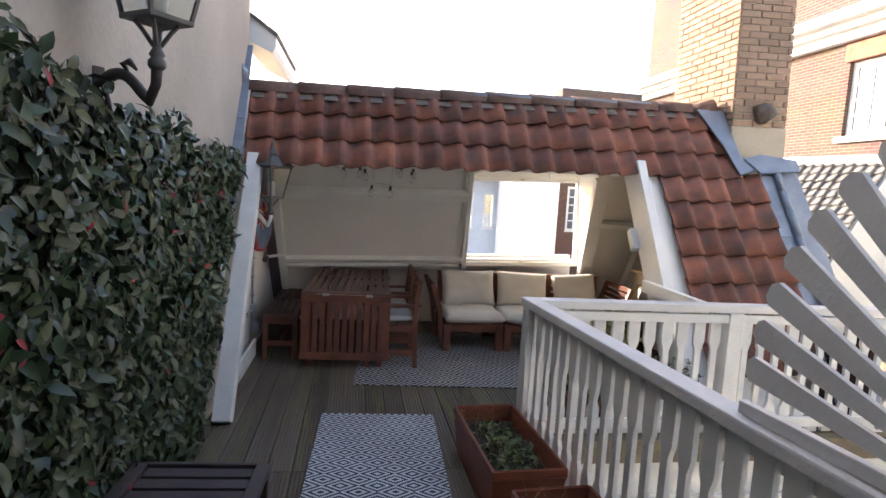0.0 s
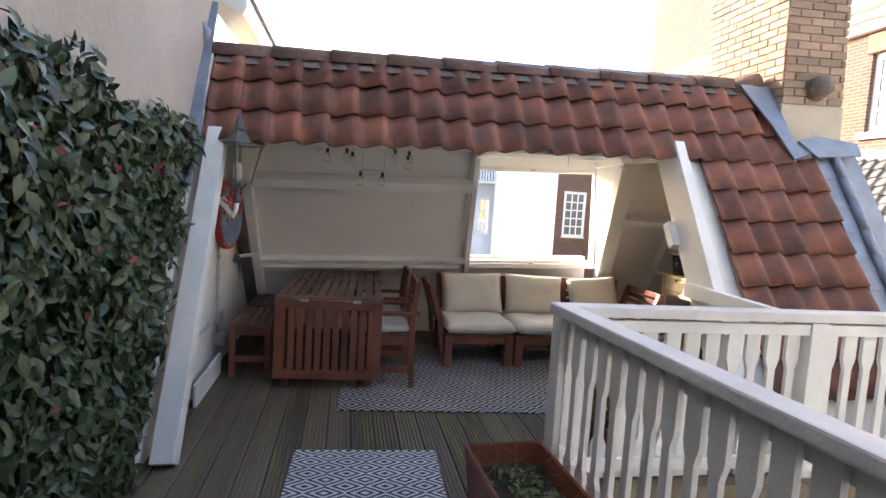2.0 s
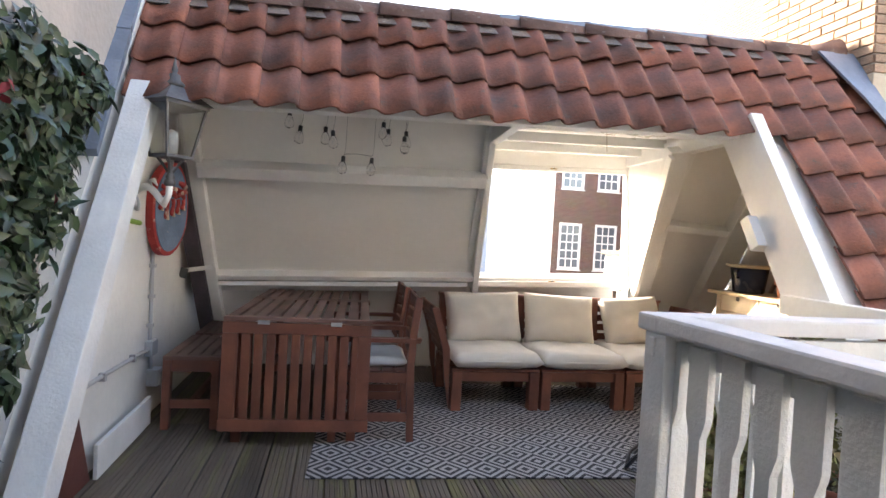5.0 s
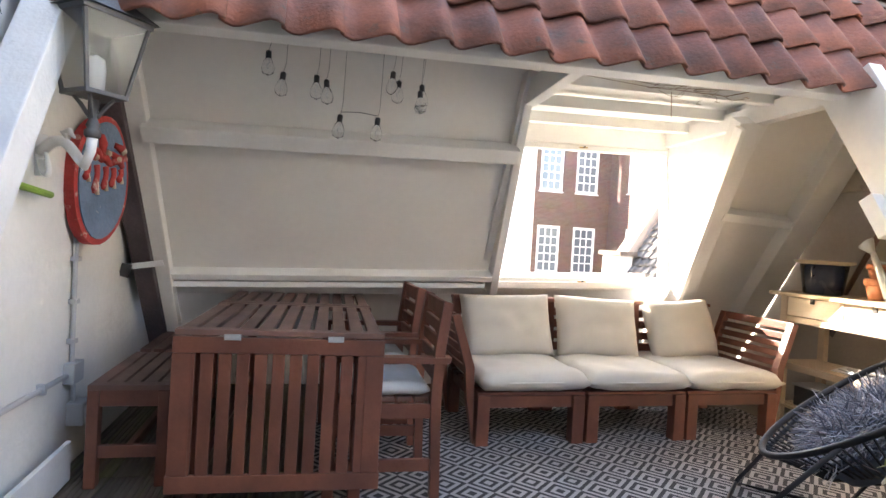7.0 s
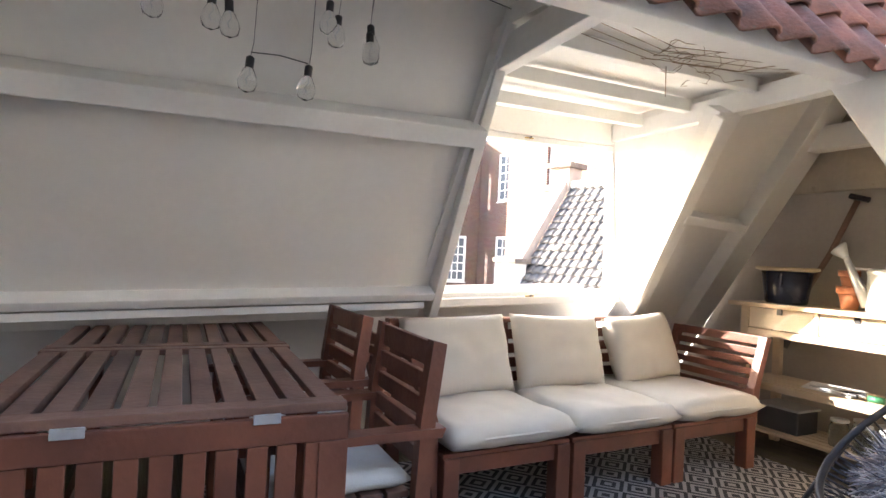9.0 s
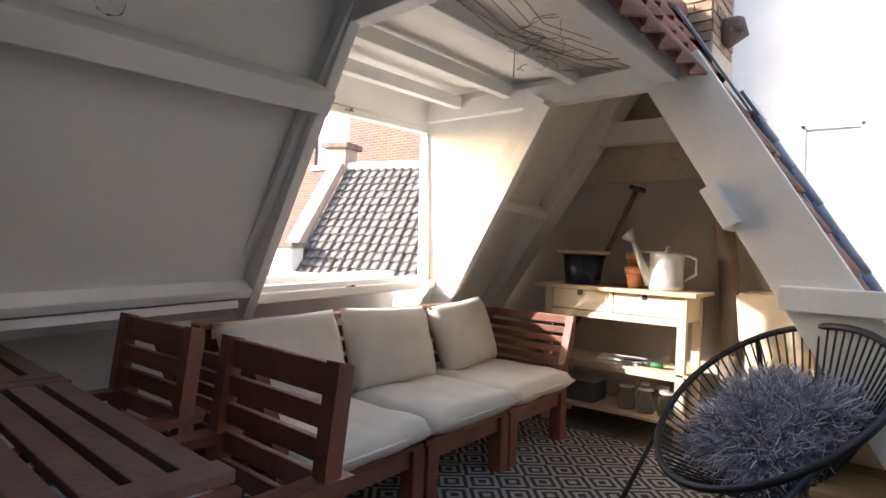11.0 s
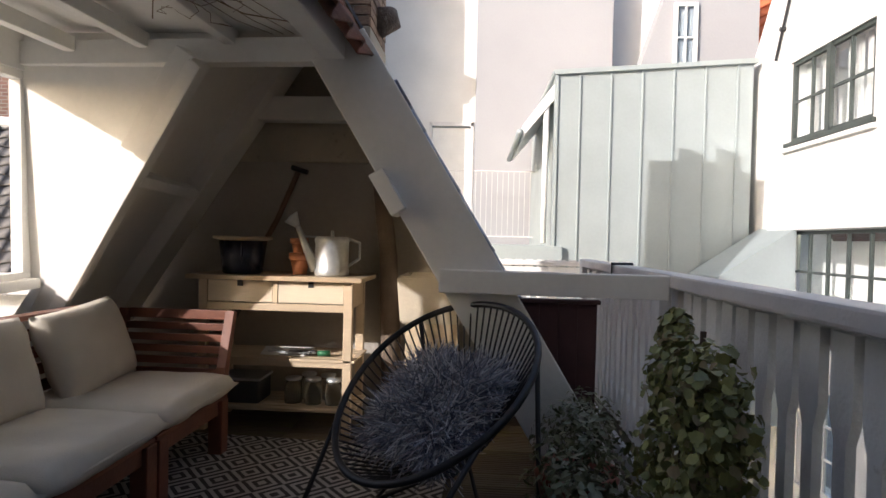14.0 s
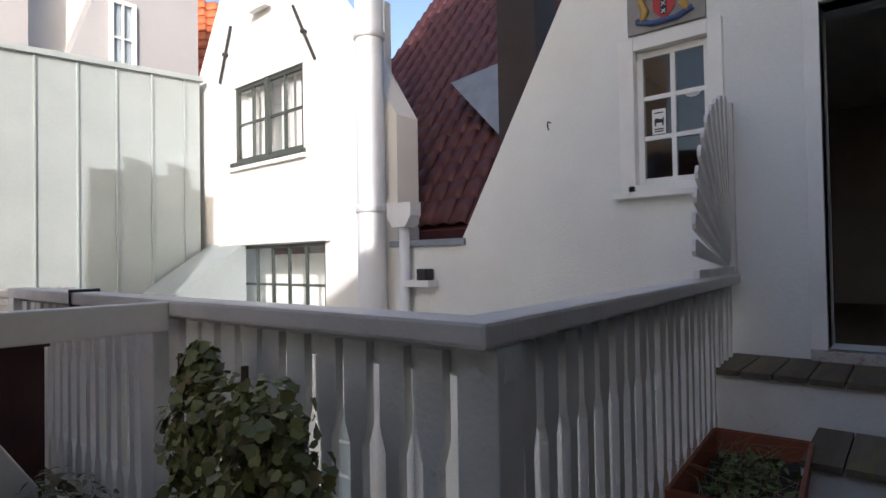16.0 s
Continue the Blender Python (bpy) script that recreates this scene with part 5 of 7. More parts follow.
# ---- lanterns ----
def lantern(name, label, at, yaw, arm_mat, scale=1.0, finial=True):
    """A tapered four-sided street lantern standing on a scrolled wall bracket that reaches out along local x."""
    w = thing(name, label, "wall lantern", at @ pose(0, 0, 0, 0, 0, yaw))

    def sub(nm, bm, m, lab="", smooth=False, par=None):
        o = part(nm, bm, m, par or w, lab, smooth)
        return o
    sub("wall_plate", box(-0.0, 0.02, -0.025, 0.025, -0.1, 0.08, 0.006), arm_mat)
    arm = [(0.01, 0, 0.0)] + [(0.03 + 0.29 * t, 0, 0.045 * math.sin(t * math.pi * 1.15) - 0.05 * t * t + 0.01) for t in [i / 10 for i in range(11)]] + [(0.36, 0, 0.0), (0.365, 0, 0.06)]
    sub("bracket_arm", tube(arm, [0.014] + [0.024 - 0.006 * i / 11 for i in range(11)] + [0.018, 0.02], 10), arm_mat, "", True)
    sub("scroll", tube([(0.03 + (0.07 - 0.045 * t) * (1 - math.cos(t * 5)) * 0.6, 0, -0.03 - 0.07 * math.sin(t * 4.2) * (1 - 0.3 * t)) for t in [i / 12 for i in range(13)]], [0.016 - 0.009 * i / 12 for i in range(13)], 8), arm_mat, "", True)
    sub("leaf_ornament", tube([(0.2, 0, 0.05), (0.17, 0, 0.08), (0.21, 0, 0.085), (0.25, 0, 0.055)], [0.005, 0.014, 0.014, 0.005], 8), arm_mat, "", True)
    sub("stem", lathe([(0.022, 0.05), (0.03, 0.06), (0.03, 0.08), (0.02, 0.09), (0.027, 0.1), (0.02, 0.115), (0.015, 0.125), (0.015, 0.2)], 14, at=(0.365, 0, 0)), IRONGREY, "", True)
    for k in range(4):
        a = math.pi / 4 + k * math.pi / 2
        sub("prong", tube([(0.365 + 0.012 * math.cos(a), 0.012 * math.sin(a), 0.13), (0.365 + 0.045 * math.cos(a), 0.045 * math.sin(a), 0.18), (0.365 + 0.07 * math.cos(a), 0.07 * math.sin(a), 0.21)], 0.008, 6), IRONGREY)
    b, t, z0, z1 = 0.075, 0.125, 0.21, 0.5
    sub("base_frame", box(0.365 - b - 0.01, 0.365 + b + 0.01, -b - 0.01, b + 0.01, z0, z0 + 0.018, 0.003), IRONGREY)
    sub("top_frame", box(0.365 - t - 0.015, 0.365 + t + 0.015, -t - 0.015, t + 0.015, z1, z1 + 0.022, 0.003), IRONGREY)
    cs = ((1, 1), (-1, 1), (-1, -1), (1, -1))
    for i, (u, v) in enumerate(cs):
        sub("corner_bar", tube([(0.365 + u * b, v * b, z0), (0.365 + u * t, v * t, z1)], 0.009, 4), IRONGREY)
        u2, v2 = cs[(i + 1) % 4]
        q = [(0.365 + u * b, v * b, z0 + 0.01), (0.365 + u2 * b, v2 * b, z0 + 0.01), (0.365 + u2 * t, v2 * t, z1), (0.365 + u * t, v * t, z1)]
        pane = sub("pane", prism(q, Vector(((u + u2), (v + v2), -0.3)).normalized() * 0.003), LANTGLASS, "dusty glass pane")
        pane.visible_shadow = False
    sub("bulb", lathe([(0.01, z0 + 0.02), (0.032, z0 + 0.03), (0.036, z0 + 0.1), (0.03, z0 + 0.15), (0.005, z0 + 0.165)], 14, at=(0.365, 0, 0)), MILKGLASS, "white lamp bulb", True)
    roof_bm = bmesh.new()
    lo = [roof_bm.verts.new((0.365 + u * (t + 0.03), v * (t + 0.03), z1 + 0.022)) for u, v in cs]
    hi = [roof_bm.verts.new((0.365 + u * 0.045, v * 0.045, z1 + 0.12)) for u, v in cs]
    for i in range(4):
        roof_bm.faces.new((lo[i], lo[(i + 1) % 4], hi[(i + 1) % 4], hi[i]))
    roof_bm.faces.new(lo[::-1])
    roof_bm.faces.new(hi)
    sub("hood", roof_bm, IRONGREY)
    sub("chimney_cap", lathe([(0.055, z1 + 0.12), (0.06, z1 + 0.135), (0.035, z1 + 0.16), (0.03, z1 + 0.19), (0.012, z1 + 0.2), (0.018, z1 + 0.22), (0.012, z1 + 0.235), (0.003, z1 + 0.29)], 14, at=(0.365, 0, 0)), IRONGREY, "", True)
    return w


lantern("street_lantern", "black iron street lantern on a scrolled wall bracket", pose(-0.49, 2.16, 1.955), -37, BLACKBROWN)
lantern("street_lantern", "grey iron street lantern on a white scrolled bracket", pose(-0.42, 4.83, 1.31) @ Matrix.Scale(0.86, 4), -40, GLOSSWHITE)

# ---- west end wall: carved sign, conduits, bracket, leaning boards ----
sg = thing("carved_sign", "worn oval wooden sign painted blue with a red border", "sign", pose(-0.365, 5.2, 1.25, 0, 0, -22))
def oval(rx, rz, d, n=32):
    return [(0, rx * math.cos(2 * math.pi * k / n), rz * math.sin(2 * math.pi * k / n) * (1 + 0.06 * math.sin(4 * math.pi * k / n))) for k in range(n)]
part("board", prism(oval(0.155, 0.275, 0), (0.05, 0, 0)), OLDRED, sg, "flaking red border")
ob = part("field", prism(oval(0.136, 0.25, 0), (0.006, 0, 0)), OLDBLUE, sg, "flaking blue field")
ob.location = (0.051, 0, 0)
CREAM = mat("flaking_cream", (0.55, 0.43, 0.32), 0.6, 0.12, 10, 60, 0.4, stain=(0.4, 0.05, 0.04), amount=0.5)
for i, (y, h) in enumerate(((-0.1, 0.07), (-0.05, 0.12), (0.0, 0.1), (0.045, 0.085), (0.09, 0.06))):
    pts = [(0.058, y + 0.006 * math.sin(u * 5), 0.06 - u * h) for u in [k / 6 for k in range(7)]]
    part("painted_finger", tube(pts, [0.014, 0.013, 0.012, 0.012, 0.014, 0.016, 0.008], 8), OLDRED, sg, "red carved finger", True)
    part("carved_drop", tube([(0.066, y, 0.06 - h * 0.6), (0.067, y + 0.004, 0.055 - h)], [0.006, 0.008], 6), CREAM, sg, "worn cream carving", True)
for y0, z0, y1, z1 in ((-0.12, 0.07, -0.04, 0.1), (-0.05, 0.1, 0.03, 0.07), (0.02, 0.07, 0.12, 0.11), (-0.1, 0.13, -0.02, 0.08), (0.03, 0.12, 0.1, 0.07), (0.05, 0.16, 0.11, 0.12), (-0.03, 0.19, -0.02, 0.1)):
    part("painted_band", tube([(0.058, y0, z0), (0.064, (y0 + y1) / 2, (z0 + z1) / 2 + 0.01), (0.058, y1, z1)], [0.012, 0.019, 0.012], 8), OLDRED, sg, "red carved band", True)
for y, z in ((-0.07, 0.09), (0.06, 0.1), (0.0, 0.115), (0.09, 0.14)):
    part("carved_bud", lathe([(0.003, -0.016), (0.015, -0.006), (0.014, 0.008), (0.003, 0.016)], 8, at=(0.07, y, z)), CREAM, sg, "worn cream carving", True)
part("hanging_wire", tube([(0.01, -0.05, 0.24), (-0.02, -0.02, 0.34), (0.01, 0.03, 0.25)], 0.003, 5), BLACK, sg)
cd = thing("conduit", "grey surface conduit with clips along the wall", "conduit")
part("riser", tube([(-0.405, 5.17, 1.12), (-0.405, 5.19, 0.47)], 0.011, 8), PVCGREY, cd)
part("junction_box", box(-0.42, -0.375, 5.14, 5.25, 0.38, 0.47, 0.006), PVCGREY, cd)
part("run", tube([(-0.405, 5.14, 0.42), (-0.405, 4.45, 0.43), (-0.405, 3.85, 0.42)], 0.011, 8), PVCGREY, cd)
part("drop", tube([(-0.405, 5.21, 0.38), (-0.405, 5.23, 0.29)], 0.011, 8), PVCGREY, cd)
for z in (0.55, 0.72, 0.9):
    part("clip", box(-0.42, -0.388, 5.16, 5.2, z, z + 0.02), PVCGREY, cd)
for y in (4.1, 4.5, 4.9):
    part("clip", box(-0.42, -0.388, y, y + 0.02, 0.405, 0.445), PVCGREY, cd)
sk = thing("socket_box", "grey outdoor socket box on the wall", "socket")
part("body", box(-0.42, -0.35, 5.19, 5.29, 0.19, 0.29, 0.008), PVCGREY, sk)
part("lid", box(-0.35, -0.34, 5.195, 5.285, 0.2, 0.28, 0.004), PVCGREY, sk)
tagged(part("green_pole", tube([(-0.4, 4.35, 1.2), (-0.37, 4.82, 1.16)], 0.013, 8), mat("green_plastic", (0.25, 0.4, 0.06), 0.5, 0.1)), "short bright green plastic pole behind the rafter", "pole")
bt = thing("metal_bracket", "white bent metal bracket between the posts", "bracket")
part("strip", bar(on_back(-0.38, 1.0, 0.14), on_back(-0.21, 1.01, 0.12), 0.035, 0.006, 0.001, BACK_N), GLOSSWHITE, bt)
part("plate", bar(on_back(-0.41, 0.95, 0.15), on_back(-0.38, 1.02, 0.15), 0.05, 0.006, 0.001, BACK_N), IRONGREY, bt, "grey end plate")
solid("leaning_panel", prism([(-0.41, 3.82, 0.0), (-0.41, 4.35, 0.0), (-0.41, 4.2, 0.36), (-0.41, 3.95, 0.32)], (0.03, 0, 0)), mat("oxide_red_board", (0.13, 0.045, 0.035), 0.6, 0.12), "dark oxide-red board leaning on the wall", "board")
solid("white_board", bar((-0.36, 4.35, 0.08), (-0.35, 5.05, 0.1), 0.02, 0.16, 0.004), WHITE_WORN, "white painted board lying against the wall foot", "board")

# ---- furniture helpers ----
W1, W2 = STAINWOOD, STAINWOOD_GREY


def cushion_mesh(name, w, d, h, material, puff=0.35, seed=0, n=16, pinch=0.9):
    """A soft stuffed cushion with drawn corners, a seam and slack folds; lies flat, its middle at the origin."""
    bm = bmesh.new()
    rng = random.Random(seed)
    o = Vector((rng.random() * 9, rng.random() * 9, 0))
    grid = {}
    for s in (1, -1):
        for i in range(n + 1):
            for j in range(n + 1):
                u, v = i / n * 2 - 1, j / n * 2 - 1
                edge = (1 - abs(u) ** 3.2) * (1 - abs(v) ** 3.2)
                k = edge ** puff
                x = u * w / 2 * (1 - 0.05 * (1 - abs(v) ** 2) * abs(u) * (1 - pinch) * 10)
                y = v * d / 2 * (1 - 0.05 * (1 - abs(u) ** 2) * abs(v) * (1 - pinch) * 10)
                z = s * h / 2 * k + 0.012 * noise.noise(o + Vector((u * 2.1, v * 2.1, s))) * k + 0.005 * noise.noise(o + Vector((u * 6, v * 2, s * 3))) * k
                rim = max(abs(u), abs(v)) > 0.999
                if s == -1 and rim:
                    grid[s, i, j] = grid[1, i, j]
                else:
                    grid[s, i, j] = bm.verts.new((x, y, z))
    for s in (1, -1):
        for i in range(n):
            for j in range(n):
                q = [grid[s, i, j], grid[s, i + 1, j], grid[s, i + 1, j + 1], grid[s, i, j + 1]]
                bm.faces.new(q if s == 1 else q[::-1])
    return finish(name, bm, material, True)


def box_cushion(name, w, d, h, material, seed=0):
    """A seat cushion with upright sides and a soft crown."""
    return cushion_mesh(name, w, d, h, material, 0.16, seed, 18, 0.97)


def piping(w, d, z, r=0.006):
    pts = []
    for k in range(40):
        a = 2 * math.pi * k / 40
        c, s = math.cos(a), math.sin(a)
        f = (abs(c) ** 8 + abs(s) ** 8) ** (-1 / 8)
        pts.append((c * f * w / 2, s * f * d / 2, z))
    return tube(pts, r, 6, closed=True)


# ---- drop-leaf table ----
tb = thing("drop_leaf_table", "red-brown slatted wooden drop-leaf table, one leaf hanging", "table", pose(0.084, 4.745, 0, 0, 0, -2.5))
TW = 0.78
top = 0.695
for y0, y1 in ((0.0, 0.86), (0.875, 1.74)):
    tp = part("tabletop", box(0, TW, y0, y0 + 0.06, top - 0.022, top, 0.003), W2, tb)
    part("rim", box(0, TW, y1 - 0.055, y1, top - 0.022, top, 0.003), W2, tp)
    for k in range(11):
        x = 0.004 + k * (TW - 0.008 - 0.064) / 10
        part("slat", box(x + 0.005, x + 0.057, y0 + 0.061, y1 - 0.056, top - 0.022, top - 0.001, 0.003), W2, tp)
lf = part("drop_leaf", box(0, TW, -0.022, 0.0, top - 0.085, top - 0.024, 0.003), W1, tb)
part("leaf_rail", box(-0.005, TW + 0.005, -0.024, 0.0, 0.085, 0.15, 0.003), W1, lf)
for k in range(11):
    x = 0.03 + k * (TW - 0.08 - 0.055) / 10
    part("leaf_slat", box(x + 0.004, x + 0.05, -0.02, -0.004, 0.151, top - 0.086, 0.003), W1, lf)
for x in (0.0, TW - 0.07):
    part("leaf_stile", box(x, x + 0.07, -0.023, -0.001, 0.151, top - 0.086, 0.003), W1, lf)
for x in (0.05, TW - 0.11):
    for y in (0.05, 1.6):
        part("leg", box(x, x + 0.05, y, y + 0.055, 0, top - 0.024, 0.004), W1, tb)
for x in (0.06, TW - 0.1):
    part("side_rail", box(x, x + 0.025, 0.106, 1.599, top - 0.1, top - 0.024, 0.003), W1, tb)
    part("stretcher", box(x, x + 0.025, 0.106, 1.599, 0.1, 0.15, 0.003), W1, tb)
for x in (0.18, 0.56):
    part("hinge", box(x, x + 0.06, -0.0265, -0.02, top - 0.034, top - 0.012, 0.001), GALV, tb, "worn steel hinge")

# ---- bench ----
bn = thing("bench", "red-brown slatted wooden bench beside the wall", "bench", pose(-0.275, 4.99, 0) @ Matrix.Diagonal((0.87, 1.06, 1, 1)))
for k in range(5):
    x = 0.0 + k * 0.073
    for y0, y1 in ((0.0, 0.62), (0.64, 1.25)):
        part("slat", box(x, x + 0.06, y0 + 0.05, y1, 0.4, 0.42, 0.003), W2, bn)
for y in (0.0, 1.2):
    part("end_rail", box(0, 0.355, y, y + 0.05, 0.398, 0.42, 0.003), W2, bn)
    part("apron", box(0.05, 0.3, y + 0.012, y + 0.036, 0.33, 0.397, 0.003), W1, bn)
    part("stretcher", box(0.05, 0.3, y + 0.012, y + 0.036, 0.12, 0.17, 0.003), W1, bn)
    for x in (0.0, 0.3):
        part("leg", box(x, x + 0.05, y, y + 0.05, 0, 0.397, 0.004), W1, bn)
for x in (0.012, 0.32):
    part("side_rail", box(x, x + 0.024, 0.05, 1.2, 0.34, 0.397, 0.003), W1, bn)
part("long_stretcher", box(0.16, 0.19, 0.036, 1.21, 0.125, 0.165, 0.003), W1, bn)


# ---- armchairs at the table ----
def armchair(at):
    """A slatted garden armchair; it faces local -x, its seat's middle at the origin."""
    c = thing("garden_armchair", "red-brown slatted wooden garden armchair with a tied pad", "chair", at, group="chairs at the table")
    for y in (-0.25, 0.205):
        part("front_leg", box(-0.24, -0.195, y, y + 0.045, 0, 0.57, 0.004), W1, c)
        pts = [(0.2, 0), (0.24, 0), (0.225, 0.42), (0.232, 0.62), (0.255, 0.82), (0.215, 0.83), (0.19, 0.62), (0.183, 0.42)]
        part("back_stile", prism([(x, y, z) for x, z in pts], (0, 0.045, 0)), W1, c)
        part("armrest", prism([(-0.27, y - 0.01, 0.571), (0.25, y - 0.01, 0.571), (0.26, y - 0.01, 0.596), (-0.27, y - 0.01, 0.592)], (0, 0.065, 0)), W1, c)
        part("side_rail", box(-0.195, 0.196, y + 0.01, y + 0.034, 0.34, 0.4, 0.003), W1, c)
        part("stretcher", box(-0.195, 0.2, y + 0.01, y + 0.034, 0.12, 0.17, 0.003), W1, c)
    part("front_rail", box(-0.232, -0.208, -0.205, 0.205, 0.34, 0.4, 0.003), W1, c)
    for k in range(6):
        part("seat_slat", box(-0.24 + k * 0.072, -0.18 + k * 0.072, -0.204, 0.204, 0.401, 0.42, 0.003), W2, c)
    for k in range(5):
        z = 0.48 + k * 0.068
        x = 0.198 + 0.035 * max(0, (z - 0.42) / 0.43) ** 1.4
        part("back_slat", box(x, x + 0.018, -0.204, 0.204, z, z + (0.05 if k < 4 else 0.07), 0.003), W1, c)
    pad = new("seat_pad", box_cushion("seat_pad", 0.42, 0.42, 0.06, PADCLOTH, 3))
    pad.parent = c
    pad.location = (-0.02, 0, 0.45)
    tagged(pad, "pale blue-white buttoned pad")
    for sx in (-0.1, 0.1):
        for sy in (-0.1, 0.1):
            b = part("button", lathe([(0.001, 0), (0.012, 0.002), (0.001, 0.006)], 8, at=(sx - 0.02, sy, 0.479)), PADCLOTH, pad)
            b.matrix_parent_inverse = Matrix.Translation((0.02, 0, -0.45))
    return c


a1 = armchair(pose(0.9, 4.98, 0, 0, 0, -2) @ Matrix.Diagonal((1, 0.92, 1, 1)))
copy_thing(a1, pose(0.9, 5.55, 0, 0, 0, 1) @ Matrix.Diagonal((1, 0.92, 1, 1)))

# ---- modular sofa ----
def sofa_module(i, x):
    m = thing("sofa_section", "low red-brown wooden sofa section with slatted base", "sofa", pose(x, 5.3, 0), group="sofa sections along the knee wall")
    w, d = 0.62, 0.66
    for a in (0, w - 0.07):
        for b in (0, d - 0.07):
            part("leg", box(a, a + 0.07, b, b + 0.07, 0, 0.275, 0.005), W1, m)
    part("front_rail", box(0.071, w - 0.071, 0.02, 0.05, 0.205, 0.27, 0.004), W1, m)
    part("back_rail", box(0.071, w - 0.071, d - 0.05, d - 0.02, 0.205, 0.27, 0.004), W1, m)
    for a in (0.02, w - 0.05):
        part("side_rail", box(a, a + 0.03, 0.071, d - 0.071, 0.205, 0.27, 0.004), W1, m)
    for k in range(6):
        y = 0.01 + k * 0.108
        part("slat", box(0.0, w, y, y + 0.085, 0.276, 0.292, 0.003), W1, m)
    for k in range(5):
        z = 0.33 + k * 0.075
        y = d - 0.05 + 0.05 * (z - 0.29)
        part("back_slat", box(0.06, w - 0.06, y, y + 0.018, z, z + 0.052, 0.003), W1, m)
    for a in (0.005, w - 0.06):
        pts = [(d - 0.065, 0.293), (d - 0.02, 0.293), (d + 0.02, 0.72), (d - 0.015, 0.72)]
        part("back_stile", prism([(a, y, z) for y, z in pts], (0.055, 0, 0)), W1, m)
    part("back_cap", box(0.0, w, d - 0.035, d + 0.03, 0.721, 0.743, 0.004), W1, m)
    return m


for i, x in enumerate((1.46, 2.1, 2.735)):
    sofa_module(i, x)
    sc = tagged(new("seat_cushion", box_cushion("seat_cushion", 0.64, 0.7, 0.12, CANVAS_SEAT, 11 + i)), "thick off-white canvas seat cushion on the sofa", "cushion", group="seat cushions of the sofa")
    sc.matrix_world = pose(x + 0.31, 5.27 + 0.33, 0.292 + 0.061, 0, 0, random.uniform(-0.8, 0.8))
    pp = part("piping", piping(0.62, 0.68, 0.0), CANVAS_SEAT, sc, "", True)
    bc = tagged(new("back_cushion", cushion_mesh("back_cushion", (0.6, 0.58, 0.53)[i], 0.4, 0.17, CANVAS, 0.42, 21 + i, 18, 0.93)), "beige canvas back cushion leaning on the sofa back", "cushion", group="back cushions of the sofa")
    bc.matrix_world = pose(x + (0.33, 0.31, 0.3)[i], 5.815, 0.575, 70, (-1.5, 2.0, -4)[i], (1, -2, 3)[i])


def side_panel(x, lean):
    """A slatted end piece of the sofa, leaning outwards."""
    s = thing("sofa_end_panel", "red-brown slatted wooden end panel of the sofa", "sofa end", pose(x, 5.33, -0.03), group="sofa end panels")
    for y in (0.0, 0.58):
        pts = [(0, 0.03), (0.045 * lean, 0.26), (0.045 * lean + 0.02 * lean, 0.45), (0.15 * lean, 0.72), (0.11 * lean, 0.73), (0.015 * lean, 0.45)]
        part("stile", prism([(a, y, z) for a, z in pts], (0, 0.045, 0)), W1, s)
    for k in range(6):
        z = 0.4 + k * 0.056
        xx = lean * (0.03 + 0.105 * max(0, (z - 0.4) / 0.33) ** 1.2)
        part("slat", box(xx, xx + 0.018 * lean, 0.046, 0.579, z, z + (0.038 if k < 5 else 0.05), 0.003), W1, s)
    return s


side_panel(3.36, 1)
side_panel(1.455, -1)

# ---- rugs ----
rg = tagged(part("area_rug", box(0, 2.95, 0, 1.75, 0.0, 0.008, 0.003), RUG), "dark grey and white woven rug with concentric diamonds", "rug")
rg.matrix_world = pose(0.56, 4.31, 0.001, 0, 0, -3)
mt = tagged(part("runner_mat", box(0, 0.8, 0, 1.25, 0.0, 0.007, 0.003), MATRUG), "blue and white woven mat with concentric diamonds", "rug")
mt.matrix_world = pose(0.285, 2.47, 0.001, 0, 0, -2.5)

# ---- slatted low table near the hedge ----
lt = thing("slatted_side_table", "dark grey-brown slatted low garden table", "side table", pose(-0.4, 1.55, 0, 0, 0, -3) @ Matrix.Diagonal((1.25, 1, 1, 1)))
DARKWOOD = mat("dark_grey_wood", (0.06, 0.045, 0.045), 0.6, 0.15, 4, 60, 0.2, rand=0.2)
for k in range(7):
    part("slat", box(0.05, 0.4, 0.03 + k * 0.09, 0.1 + k * 0.09, 0.385, 0.405, 0.003), DARKWOOD, lt)
for x in (0.0, 0.405):
    part("side_board", box(x, x + 0.045, 0.0, 0.66, 0.38, 0.42, 0.004), DARKWOOD, lt)
    for y in (0.02, 0.6):
        part("leg", box(x, x + 0.045, y, y + 0.045, 0, 0.379, 0.004), DARKWOOD, lt)
for y in (0.0, 0.645):
    part("end_board", box(0.046, 0.404, y, y + 0.02, 0.38, 0.42, 0.004), DARKWOOD, lt)

